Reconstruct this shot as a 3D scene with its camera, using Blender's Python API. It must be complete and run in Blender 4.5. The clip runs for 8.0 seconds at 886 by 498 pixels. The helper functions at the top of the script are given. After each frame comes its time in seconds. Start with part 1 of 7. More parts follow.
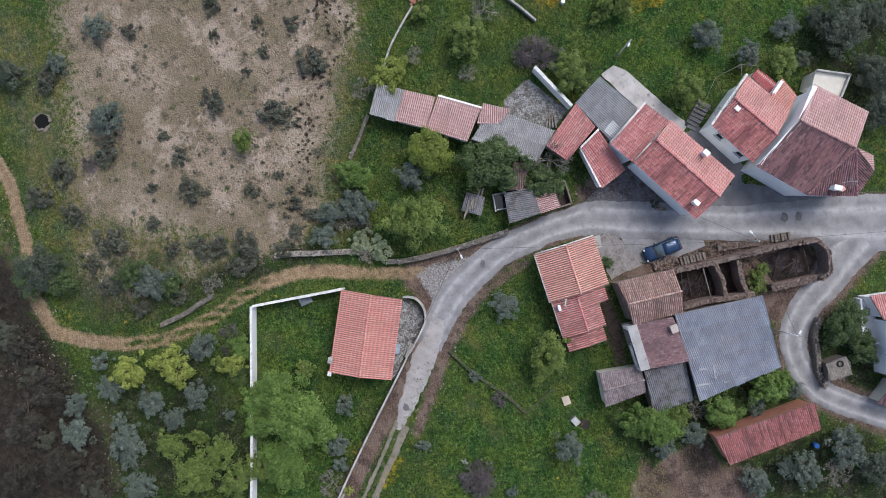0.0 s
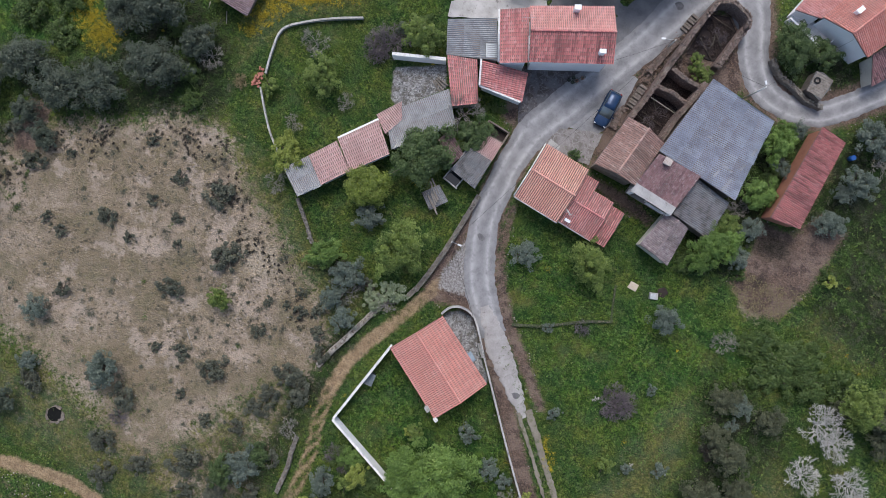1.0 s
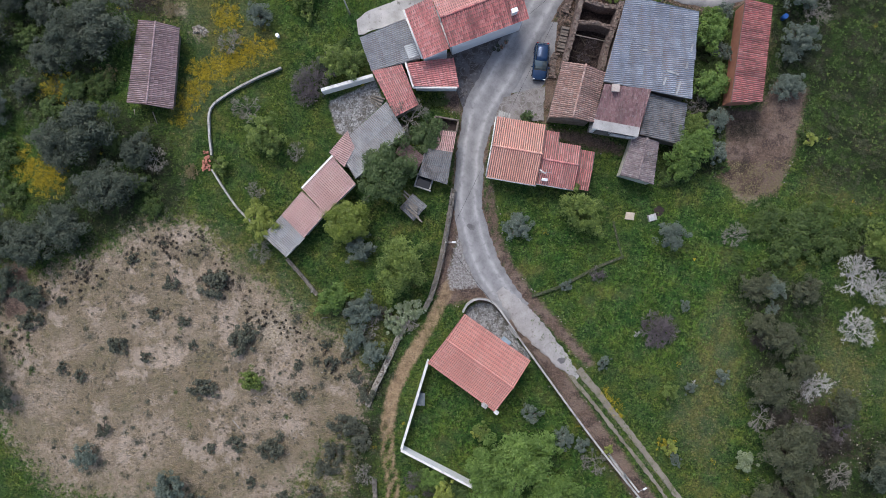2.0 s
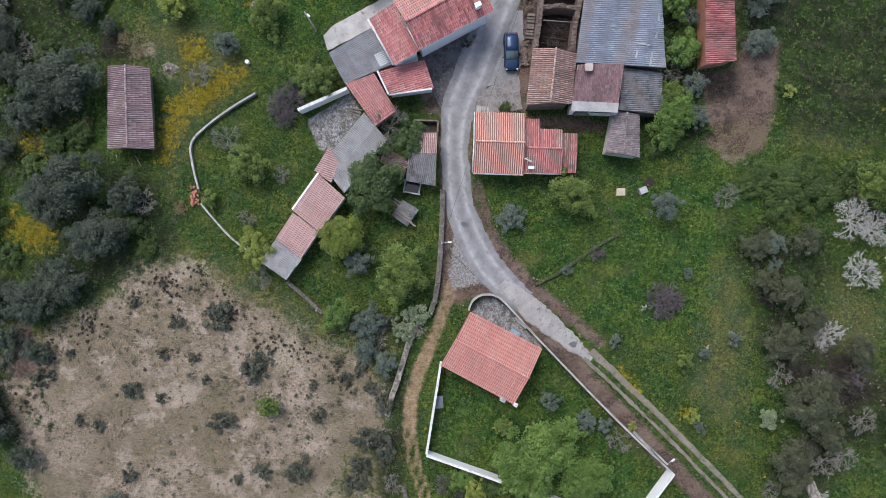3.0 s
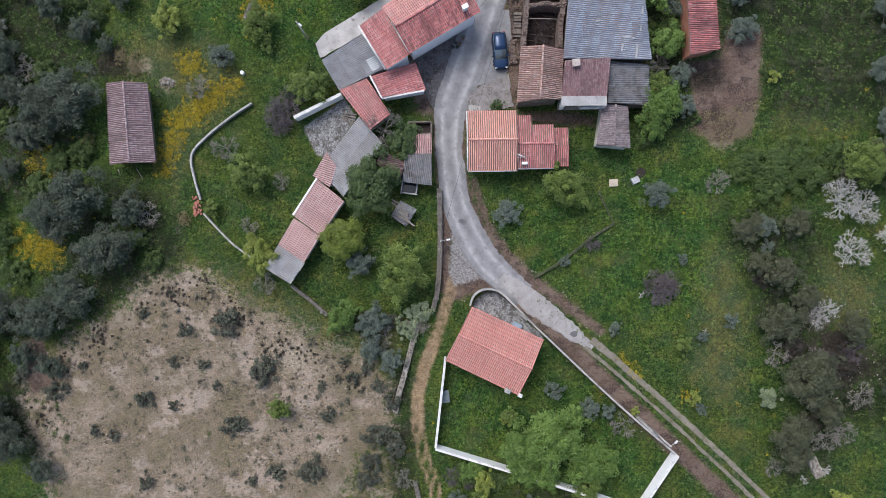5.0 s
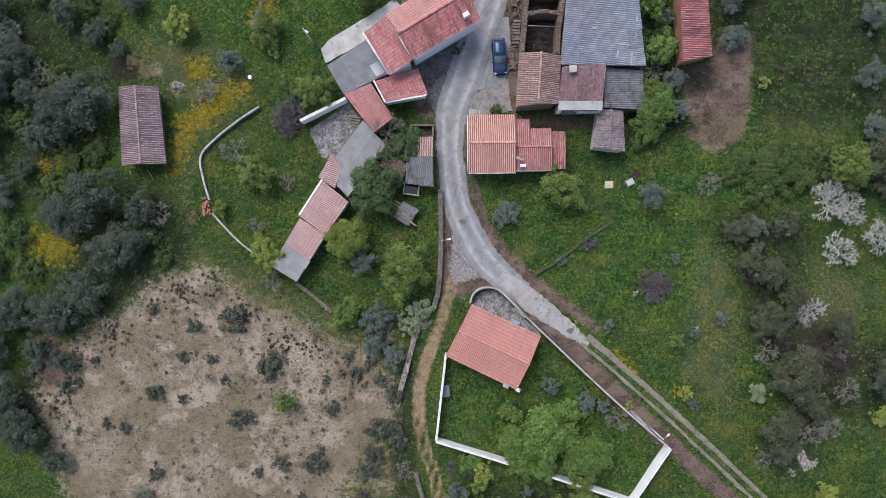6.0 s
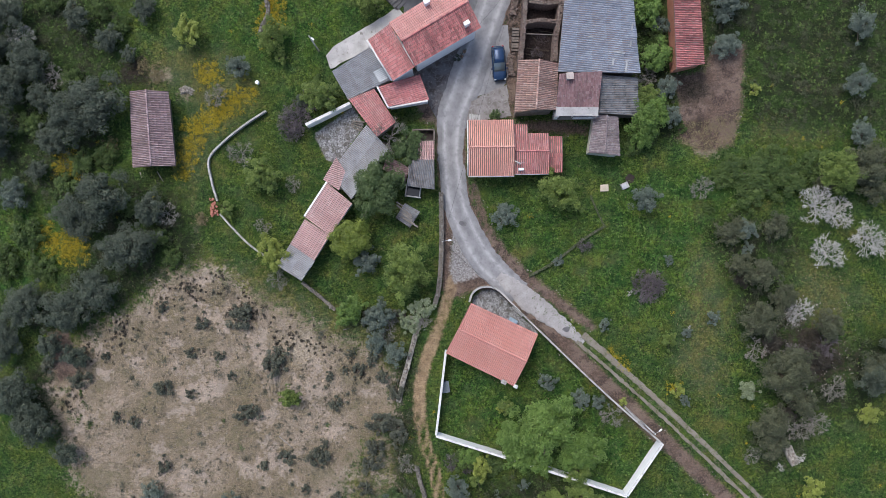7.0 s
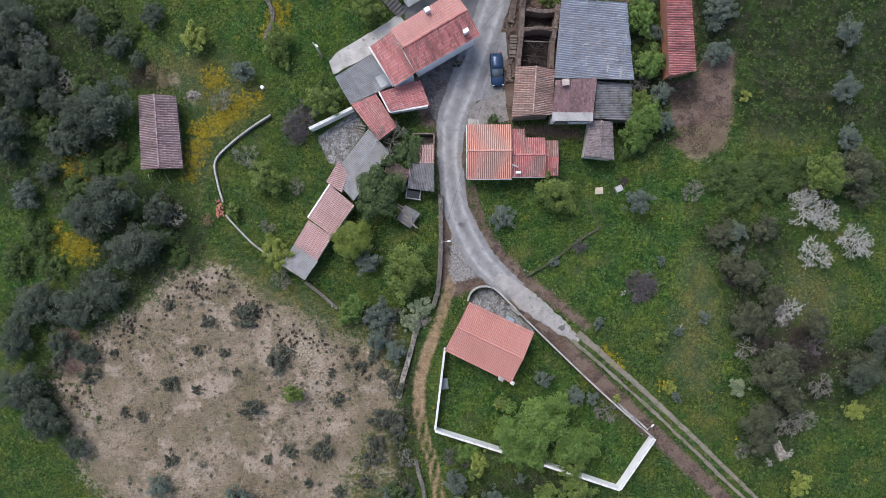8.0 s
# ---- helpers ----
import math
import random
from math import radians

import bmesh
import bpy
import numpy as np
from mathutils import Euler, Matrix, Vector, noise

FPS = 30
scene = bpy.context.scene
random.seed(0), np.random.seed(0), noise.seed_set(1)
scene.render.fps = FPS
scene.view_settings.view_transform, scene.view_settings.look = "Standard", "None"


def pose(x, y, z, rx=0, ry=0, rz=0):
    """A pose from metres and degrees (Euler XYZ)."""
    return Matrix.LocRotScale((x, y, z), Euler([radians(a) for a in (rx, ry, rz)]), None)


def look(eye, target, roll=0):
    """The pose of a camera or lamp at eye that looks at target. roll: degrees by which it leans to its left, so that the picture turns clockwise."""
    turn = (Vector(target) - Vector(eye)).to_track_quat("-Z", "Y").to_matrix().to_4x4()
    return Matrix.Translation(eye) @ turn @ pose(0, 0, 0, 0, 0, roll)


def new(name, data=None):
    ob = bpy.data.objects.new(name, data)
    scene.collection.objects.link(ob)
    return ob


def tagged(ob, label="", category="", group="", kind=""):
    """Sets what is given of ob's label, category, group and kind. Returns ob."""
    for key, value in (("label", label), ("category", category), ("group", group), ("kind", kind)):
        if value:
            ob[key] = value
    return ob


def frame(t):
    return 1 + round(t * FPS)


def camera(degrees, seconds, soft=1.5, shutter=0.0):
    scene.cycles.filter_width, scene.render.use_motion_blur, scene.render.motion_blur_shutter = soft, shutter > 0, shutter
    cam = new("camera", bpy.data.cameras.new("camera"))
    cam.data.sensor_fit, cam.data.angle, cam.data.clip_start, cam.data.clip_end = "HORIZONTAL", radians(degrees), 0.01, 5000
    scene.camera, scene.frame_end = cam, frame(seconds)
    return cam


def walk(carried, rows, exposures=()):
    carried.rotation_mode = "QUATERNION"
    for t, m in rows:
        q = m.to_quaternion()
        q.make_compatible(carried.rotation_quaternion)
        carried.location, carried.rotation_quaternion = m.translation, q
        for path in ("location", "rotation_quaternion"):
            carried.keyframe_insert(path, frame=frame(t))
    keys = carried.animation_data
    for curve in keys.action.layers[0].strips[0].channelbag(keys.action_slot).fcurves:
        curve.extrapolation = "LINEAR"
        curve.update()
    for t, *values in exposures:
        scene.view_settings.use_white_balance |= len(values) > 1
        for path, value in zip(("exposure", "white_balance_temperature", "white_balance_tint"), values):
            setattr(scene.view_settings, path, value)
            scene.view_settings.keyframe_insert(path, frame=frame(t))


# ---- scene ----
# ---- camera ----
cam = camera(65.0, 8.0, soft=0.8)
PATH = [
    (0.0, pose(-1.550, -0.512, 78.672, -0.202, 0.370, 72.188)),
    (0.5, pose(-1.330, -0.392, 78.709, -0.200, 0.380, 51.904)),
    (1.0, pose(-1.037, -0.248, 78.783, -0.177, 0.400, 31.683)),
    (1.5, pose(-0.880, -0.057, 79.051, -0.229, 0.347, 18.165)),
    (3.0, pose(-0.226, 0.064, 79.215, -0.188, 0.442, 1.990)),
    (3.5, pose(0.000, -0.000, 79.096, -0.157, 0.562, 0.000)),
    (4.0, pose(-0.006, -0.053, 79.103, -0.142, 0.538, -0.912)),
    (4.5, pose(-0.037, -0.079, 79.758, -0.211, 0.497, -0.808)),
    (6.0, pose(-0.283, -0.125, 83.667, -0.303, 0.383, -0.550)),
    (6.5, pose(-0.409, -0.112, 85.002, -0.284, 0.328, -0.426)),
    (7.0, pose(-0.407, 0.017, 86.363, -0.339, 0.327, -0.316)),
    (7.5, pose(-0.432, 0.094, 87.570, -0.347, 0.284, -0.251)),
    (8.0, pose(-0.494, 0.078, 88.931, -0.320, 0.204, -0.166)),
]
walk(cam, PATH, [(0.0, 0.22), (1.5, 0.2), (3.0, 0.32), (8.0, 0.32)])

# ---- light: a bright overcast day, the brighter part of the sky in the north-west ----
scene.view_settings.exposure = 0.0
world = bpy.data.worlds.new("overcast_sky")
scene.world = world
world.use_nodes = True
wn = world.node_tree.nodes
sky = wn.new("ShaderNodeTexSky")
sky.sky_type = "NISHITA"
sky.sun_disc = False
sky.sun_elevation = radians(57)
sky.sun_rotation = radians(-34)
sky.air_density, sky.dust_density = 1.0, 3.0
world.node_tree.links.new(sky.outputs[0], wn["Background"].inputs[0])
wn["Background"].inputs[1].default_value = 0.16
sun = new("sun", bpy.data.lights.new("sun", "SUN"))
sun.data.energy, sun.data.angle, sun.data.color = 1.5, radians(24), (0.93, 0.965, 1.03)
sun.matrix_world = look((-31, 45, 84), (0, 0, 0))

# ---- helpers of this scene ----
rng = random.Random(7)


def part(name, bm, material, parent, label="", world_space=True):
    """Links a bmesh as one mesh under a thing; material may be a list."""
    me = bpy.data.meshes.new(name)
    bm.normal_update()
    bm.to_mesh(me)
    bm.free()
    return part_mesh(name, me, material, parent, label, world_space)


def part_mesh(name, me, material, parent, label="", world_space=True):
    for m in material if isinstance(material, (list, tuple)) else [material]:
        me.materials.append(m)
    ob = new(name, me)
    if parent is not None:
        if world_space:
            base, top = Vector(parent.location), parent
            while top.parent:
                top = top.parent
                base += top.location
            me.transform(Matrix.Translation(-base))
        ob.parent = parent
    if label:
        ob["label"] = label
    return ob


def thing(name, at, label, category, group="", kind=""):
    ob = new(name)
    ob.location = at
    ob.empty_display_size = 0.3
    return tagged(ob, label, category, group, kind)


def py_mesh(name, verts, faces):
    me = bpy.data.meshes.new(name)
    me.from_pydata([tuple(map(float, v)) for v in verts], [], faces)
    me.update()
    return me


def box(bm, x, y, z, sx, sy, sz, rz=0.0, bevel=0.0, slot=0):
    """A box with its base centre at x, y, z, turned rz degrees."""
    m = Matrix.Translation((x, y, z + sz / 2)) @ Matrix.Rotation(radians(rz), 4, "Z") @ Matrix.Diagonal((sx, sy, sz, 1))
    made = bmesh.ops.create_cube(bm, size=1, matrix=m)
    faces = {f for v in made["verts"] for f in v.link_faces}
    for f in faces:
        f.material_index = slot
    if bevel:
        edges = {e for v in made["verts"] for e in v.link_edges}
        bmesh.ops.bevel(bm, geom=list(edges), offset=bevel, segments=2, affect="EDGES", profile=0.5)


def tube(bm, a, b, ra, rb, sides=8, slot=0, capped=True):
    a, b = Vector(a), Vector(b)
    d = (b - a).normalized()
    u = d.orthogonal().normalized()
    w = d.cross(u)
    rings = []
    for p, r in ((a, ra), (b, rb)):
        rings.append([bm.verts.new(p + (u * math.cos(k * 2 * math.pi / sides) + w * math.sin(k * 2 * math.pi / sides)) * r) for k in range(sides)])
    for k in range(sides):
        f = bm.faces.new((rings[0][k], rings[0][(k + 1) % sides], rings[1][(k + 1) % sides], rings[1][k]))
        f.material_index = slot
        f.smooth = True
    if capped:
        bm.faces.new(rings[1]).material_index = slot
        bm.faces.new(rings[0][::-1]).material_index = slot


def prism(bm, foot, z0, tops, slot=0):
    """A solid on a footprint; tops is a height or one for each corner."""
    if not isinstance(tops, (list, tuple)):
        tops = [tops] * len(foot)
    lo = [bm.verts.new((x, y, z0)) for x, y in foot]
    hi = [bm.verts.new((x, y, t)) for (x, y), t in zip(foot, tops)]
    n = len(foot)
    made = [bm.faces.new((lo[i], lo[(i + 1) % n], hi[(i + 1) % n], hi[i])) for i in range(n)]
    made += [bm.faces.new(hi), bm.faces.new(lo[::-1])]
    for f in made:
        f.material_index = slot
    bmesh.ops.recalc_face_normals(bm, faces=made)


def lerp(a, b, k):
    return tuple(p + (q - p) * k for p, q in zip(a, b))


def inset(foot, d):
    """The footprint drawn in by d metres on every side."""
    n, out = len(foot), []
    area = sum(foot[i][0] * foot[(i + 1) % n][1] - foot[(i + 1) % n][0] * foot[i][1] for i in range(n))
    s = 1 if area > 0 else -1
    for i in range(n):
        p, q, r = Vector(foot[i - 1]), Vector(foot[i]), Vector(foot[(i + 1) % n])
        a, b = (q - p).normalized(), (r - q).normalized()
        na, nb = Vector((-a.y, a.x)) * s, Vector((-b.y, b.x)) * s
        k = max(0.35, 1 + na.dot(nb))
        out.append(tuple(q + (na + nb) * d / k))
    return out


# ---- materials ----
class Nodes:
    def __init__(self, name):
        self.mat = bpy.data.materials.new(name)
        self.mat.use_nodes = True
        self.t = self.mat.node_tree
        self.bsdf = self.t.nodes["Principled BSDF"]
        self.co = self.t.nodes.new("ShaderNodeTexCoord").outputs["Object"]

    def put(self, value, socket):
        if isinstance(value, bpy.types.NodeSocket):
            self.t.links.new(value, socket)
        elif isinstance(value, (tuple, list)):
            socket.default_value = (*value, 1.0) if len(value) == 3 and socket.type == "RGBA" else value
        else:
            socket.default_value = value

    def noise(self, scale, detail=4.0, rough=0.6, co=None, out=0):
        n = self.t.nodes.new("ShaderNodeTexNoise")
        self.put(self.co if co is None else co, n.inputs["Vector"])
        n.inputs["Scale"].default_value, n.inputs["Detail"].default_value, n.inputs["Roughness"].default_value = scale, detail, rough
        return n.outputs[out]

    def stretch(self, x, y, z, rz=0.0):
        n = self.t.nodes.new("ShaderNodeMapping")
        self.put(self.co, n.inputs["Vector"])
        n.inputs["Scale"].default_value = (x, y, z)
        n.inputs["Rotation"].default_value = (0, 0, radians(rz))
        return n.outputs[0]

    def voronoi(self, scale, feature="F1", out="Distance", co=None):
        n = self.t.nodes.new("ShaderNodeTexVoronoi")
        n.feature = feature
        self.put(self.co if co is None else co, n.inputs["Vector"])
        n.inputs["Scale"].default_value = scale
        return n.outputs[out]

    def span(self, value, lo, hi):
        n = self.t.nodes.new("ShaderNodeMapRange")
        n.interpolation_type = "SMOOTHSTEP"
        self.put(value, n.inputs["Value"])
        n.inputs["From Min"].default_value, n.inputs["From Max"].default_value = lo, hi
        return n.outputs[0]

    def mix(self, fac, a, b, blend="MIX"):
        n = self.t.nodes.new("ShaderNodeMix")
        n.data_type, n.blend_type = "RGBA", blend
        self.put(fac, n.inputs[0])
        self.put(a, n.inputs[6])
        self.put(b, n.inputs[7])
        return n.outputs[2]

    def math(self, op, a, b=0.0):
        n = self.t.nodes.new("ShaderNodeMath")
        n.operation = op
        self.put(a, n.inputs[0])
        self.put(b, n.inputs[1])
        return n.outputs[0]

    def island(self):
        return self.t.nodes.new("ShaderNodeNewGeometry").outputs["Random Per Island"]

    def thing_random(self):
        return self.t.nodes.new("ShaderNodeObjectInfo").outputs["Random"]

    def zone(self, name):
        n = self.t.nodes.new("ShaderNodeAttribute")
        n.attribute_name = name
        return n.outputs["Fac"]

    def finish(self, color, rough=0.85, bump=None, height=0.02, strength=0.6, metal=0.0, spec=0.3):
        self.put(color, self.bsdf.inputs["Base Color"])
        self.put(rough, self.bsdf.inputs["Roughness"])
        self.put(metal, self.bsdf.inputs["Metallic"])
        self.put(spec, self.bsdf.inputs["Specular IOR Level"])
        if bump is not None:
            b = self.t.nodes.new("ShaderNodeBump")
            b.inputs["Distance"].default_value, b.inputs["Strength"].default_value = height, strength
            self.put(bump, b.inputs["Height"])
            self.put(b.outputs[0], self.bsdf.inputs["Normal"])
        return self.mat


def surf(name, dark, light, big=0.5, small=9.0, rough=0.85, stain=None, stain_at=(0.55, 0.75), height=0.015, metal=0.0, spec=0.3):
    """A plain worn surface: broad and fine variation, stains with a shape of their own, fine relief."""
    n = Nodes(name)
    broad, fine = n.noise(big, 5), n.noise(small, 6, 0.7)
    c = n.mix(n.span(n.math("ADD", n.math("MULTIPLY", broad, 0.6), n.math("MULTIPLY", fine, 0.4)), 0.32, 0.68), dark, light)
    if stain:
        c = n.mix(n.span(n.noise(big * 2.3, 7, 0.75), *stain_at), c, stain)
    return n.finish(c, rough, fine, height, 0.5, metal, spec)


def tile_mat(name, base, dark, pale, lichen, wear=0.5, moss=(0.62, 0.8)):
    """Clay tiles: each tile its own shade, old ones blackened and lichened in patches."""
    n = Nodes(name)
    isl = n.island()
    c = n.mix(n.math("MULTIPLY", n.math("POWER", isl, 3.0), 0.55), base, pale)
    c = n.mix(n.math("MULTIPLY", n.span(n.noise(0.7, 7, 0.78), 0.42, 0.72), wear * 0.28), c, dark)
    c = n.mix(n.math("MULTIPLY", n.span(n.math("FRACT", n.math("MULTIPLY", isl, 7.31)), 0.55, 1.0), wear * 0.95), c, dark)
    c = n.mix(n.math("MULTIPLY", n.span(n.zone("streak"), 0.45, 0.85), min(0.9, wear * 1.1)), c, dark)
    c = n.mix(n.math("MULTIPLY", n.span(n.noise(2.4, 8, 0.75), *moss), 0.75), c, lichen)
    return n.finish(c, 0.85, n.noise(22, 5, 0.7), 0.012, 0.6)


def sheet_mat(name, base, dark, pale, wear):
    """Fibre-cement sheets: each sheet its own shade, with dirt, dark lichen and bleached spots."""
    n = Nodes(name)
    r = n.thing_random()
    c = n.mix(n.math("MULTIPLY", r, 0.6), base, pale)
    c = n.mix(n.math("MULTIPLY", n.span(n.math("FRACT", n.math("MULTIPLY", r, 5.7)), 0.6, 1.0), 0.35), c, dark)
    c = n.mix(n.math("MULTIPLY", n.span(n.noise(0.8, 7, 0.72), 0.42, 0.66), wear), c, dark)
    c = n.mix(n.math("MULTIPLY", n.span(n.noise(3.2, 8, 0.75), 0.56, 0.7), wear * 0.7), c, tuple(v * 0.6 for v in dark))
    c = n.mix(n.math("MULTIPLY", n.span(n.noise(1.9, 7, 0.75), 0.58, 0.72), 0.6), c, pale)
    return n.finish(c, 0.8, n.noise(22, 5, 0.7), 0.01, 0.5)


def leaf_mat(name, dark, light, tip, gloss=0.5, clear=0.14):
    n = Nodes(name)
    isl = n.island()
    c = n.mix(n.math("ADD", n.math("MULTIPLY", isl, 0.3), n.math("MULTIPLY", n.zone("spray"), 0.75)), dark, light)
    c = n.mix(n.math("MULTIPLY", n.span(n.math("FRACT", n.math("MULTIPLY", isl, 13.7)), 0.84, 1.0), 0.7), c, tip)
    c = n.mix(n.math("MULTIPLY", n.thing_random(), 0.35), c, tuple(0.5 * (a + b) * 0.72 for a, b in zip(dark, light)))
    m = n.finish(c, gloss, spec=0.35)
    tr = n.t.nodes.new("ShaderNodeBsdfTranslucent")
    n.put(c, tr.inputs[0])
    mx = n.t.nodes.new("ShaderNodeMixShader")
    mx.inputs[0].default_value = clear
    n.t.links.new(n.bsdf.outputs[0], mx.inputs[1])
    n.t.links.new(tr.outputs[0], mx.inputs[2])
    n.t.links.new(mx.outputs[0], n.t.nodes["Material Output"].inputs["Surface"])
    return m


def ground_mat():
    n = Nodes("meadow_and_soil")
    b2, b3 = n.noise(0.33, 6, 0.65), n.noise(1.3, 6, 0.7)
    f1, f2, f3 = n.noise(4.2, 5, 0.7), n.noise(11, 4, 0.7), n.noise(26, 3, 0.7)
    speck = n.voronoi(7.0, out="Color")
    b4 = n.noise(0.6, 5, 0.6)
    m1, m2 = n.noise(2.3, 2, 0.5), n.noise(5.2, 2, 0.5)
    grass = n.mix(n.span(b2, 0.38, 0.62), (0.036, 0.07, 0.0156), (0.09, 0.12, 0.035))
    grass = n.mix(n.math("MULTIPLY", n.span(b4, 0.48, 0.58), 0.65), grass, (0.0572, 0.108, 0.0215))
    grass = n.mix(n.math("MULTIPLY", n.span(b3, 0.53, 0.63), 0.6), grass, (0.14, 0.14, 0.06))
    grass = n.mix(n.math("MULTIPLY", n.span(m1, 0.53, 0.63), 0.6), grass, (0.115, 0.155, 0.037))
    grass = n.mix(n.math("MULTIPLY", n.span(m2, 0.45, 0.36), 0.7), grass, (0.017, 0.034, 0.009))
    grass = n.mix(n.math("MULTIPLY", n.span(f1, 0.48, 0.58), 0.8), grass, (0.0184, 0.038, 0.00977))
    grass = n.mix(n.math("MULTIPLY", n.span(f2, 0.53, 0.64), 0.6), grass, (0.152, 0.19, 0.0684))
    grass = n.mix(n.math("MULTIPLY", n.span(f3, 0.52, 0.62), 0.5), grass, (0.0166, 0.0341, 0.00879))

    def zone(name, soft=0.2, wobble=0.5):
        z = n.math("ADD", n.zone(name), n.math("MULTIPLY", n.math("SUBTRACT", n.math("ADD", n.math("MULTIPLY", b3, 0.55), n.math("MULTIPLY", f1, 0.45)), 0.5), wobble * 3.4))
        return n.span(z, 0.5 - soft, 0.5 + soft)

    lush = n.mix(n.span(b4, 0.42, 0.58), (0.0245, 0.0607, 0.0113), (0.0577, 0.112, 0.0246))
    b5 = n.noise(0.9, 4, 0.55)
    lush = n.mix(n.math("MULTIPLY", n.span(b5, 0.54, 0.6), 0.6), lush, (0.092, 0.123, 0.0291))
    lush = n.mix(n.math("MULTIPLY", n.span(b5, 0.44, 0.4), 0.55), lush, (0.0239, 0.051, 0.0136))
    lush = n.mix(n.math("MULTIPLY", n.span(b2, 0.52, 0.62), 0.55), lush, (0.0831, 0.105, 0.0398))
    lush = n.mix(n.math("MULTIPLY", n.span(n.noise(0.21, 5, 0.6), 0.55, 0.64), 0.45), lush, (0.11, 0.125, 0.045))
    lush = n.mix(n.math("MULTIPLY", n.span(b3, 0.52, 0.6), 0.55), lush, (0.105, 0.127, 0.0473))
    lush = n.mix(n.math("MULTIPLY", n.span(f1, 0.5, 0.6), 0.6), lush, (0.014, 0.036, 0.00758))
    lush = n.mix(n.math("MULTIPLY", n.span(m1, 0.53, 0.62), 0.6), lush, (0.082, 0.158, 0.03))
    lush = n.mix(n.math("MULTIPLY", n.span(m2, 0.46, 0.37), 0.7), lush, (0.012, 0.033, 0.0075))
    lush = n.mix(n.math("MULTIPLY", n.span(f2, 0.52, 0.63), 0.6), lush, (0.0918, 0.157, 0.0427))
    lush = n.mix(n.math("MULTIPLY", n.span(f3, 0.53, 0.63), 0.5), lush, (0.014, 0.0323, 0.00758))
    c = n.mix(zone("lush", 0.35), grass, lush)
    patch, rank = n.noise(0.17, 7, 0.68), n.noise(0.26, 7, 0.7)
    c = n.mix(n.math("MULTIPLY", n.span(patch, 0.55, 0.63), 0.42), c, (0.12, 0.115, 0.048))
    c = n.mix(n.math("MULTIPLY", n.span(rank, 0.55, 0.62), 0.5), c, (0.026, 0.06, 0.015))
    c = n.mix(n.math("MULTIPLY", n.span(rank, 0.44, 0.38), 0.5), c, (0.085, 0.13, 0.03))
    dry = n.mix(n.span(f1, 0.4, 0.6), (0.2, 0.17, 0.1), (0.105, 0.11, 0.05))
    dry = n.mix(n.math("MULTIPLY", n.span(f2, 0.52, 0.64), 0.6), dry, (0.06, 0.065, 0.03))
    c = n.mix(n.math("MULTIPLY", zone("dry", 0.45, 0.9), 0.5), c, dry)
    tuft = n.math("ADD", n.math("MULTIPLY", m1, 0.55), n.math("MULTIPLY", m2, 0.45))
    rank_ = n.math("ADD", 0.2, n.math("MULTIPLY", n.span(n.noise(0.23, 4, 0.6), 0.4, 0.6), 0.42))
    c = n.mix(rank_, c, n.mix(1.0, c, n.mix(n.span(tuft, 0.34, 0.62), (0.4, 0.43, 0.5), (1.75, 1.62, 1.45)), "MULTIPLY"))
    hue = n.mix(n.span(n.noise(0.37, 5, 0.62), 0.38, 0.62), (0.7, 0.9, 0.95), (1.18, 1.1, 0.92))
    c = n.mix(1.0, c, hue, "MULTIPLY")
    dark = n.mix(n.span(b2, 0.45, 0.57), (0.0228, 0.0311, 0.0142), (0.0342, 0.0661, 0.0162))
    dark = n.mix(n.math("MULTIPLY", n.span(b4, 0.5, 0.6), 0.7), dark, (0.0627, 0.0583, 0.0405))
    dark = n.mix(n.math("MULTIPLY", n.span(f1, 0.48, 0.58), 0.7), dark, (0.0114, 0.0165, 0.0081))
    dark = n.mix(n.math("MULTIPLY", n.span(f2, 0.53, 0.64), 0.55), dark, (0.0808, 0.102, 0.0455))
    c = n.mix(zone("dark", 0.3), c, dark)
    b1 = n.noise(0.11, 5, 0.6)
    f0 = n.noise(2.4, 6, 0.72)
    sand = n.mix(n.span(b1, 0.42, 0.58), (0.374, 0.295, 0.217), (0.252, 0.199, 0.130))
    sand = n.mix(n.math("MULTIPLY", n.span(b2, 0.49, 0.62), 0.65), sand, (0.186, 0.156, 0.086))
    sand = n.mix(n.math("MULTIPLY", n.span(b3, 0.53, 0.63), 0.5), sand, (0.186, 0.145, 0.102))
    sand = n.mix(n.math("MULTIPLY", n.span(f0, 0.55, 0.63), 0.62), sand, (0.118, 0.094, 0.060))
    sand = n.mix(n.math("MULTIPLY", n.span(f1, 0.52, 0.6), 0.5), sand, (0.179, 0.138, 0.099))
    sand = n.mix(n.math("MULTIPLY", n.span(f2, 0.52, 0.62), 0.65), sand, (0.447, 0.370, 0.291))
    sand = n.mix(n.math("MULTIPLY", n.span(f3, 0.53, 0.62), 0.55), sand, (0.100, 0.081, 0.057))
    thin = n.noise(0.2, 7, 0.7)
    sand = n.mix(n.math("MULTIPLY", n.span(thin, 0.52, 0.62), 0.4), sand, (0.153, 0.140, 0.075))
    sand = n.mix(n.math("MULTIPLY", n.span(thin, 0.49, 0.4), 0.75), sand, (0.455, 0.366, 0.293))
    smudge = n.noise(0.42, 6, 0.7)
    sand = n.mix(n.math("MULTIPLY", n.span(smudge, 0.55, 0.66), 0.6), sand, (0.147, 0.119, 0.081))
    c = n.mix(zone("sand", 0.22, 0.7), c, sand)
    pale = n.mix(n.span(f1, 0.42, 0.6), (0.45, 0.375, 0.28), (0.3, 0.24, 0.175))
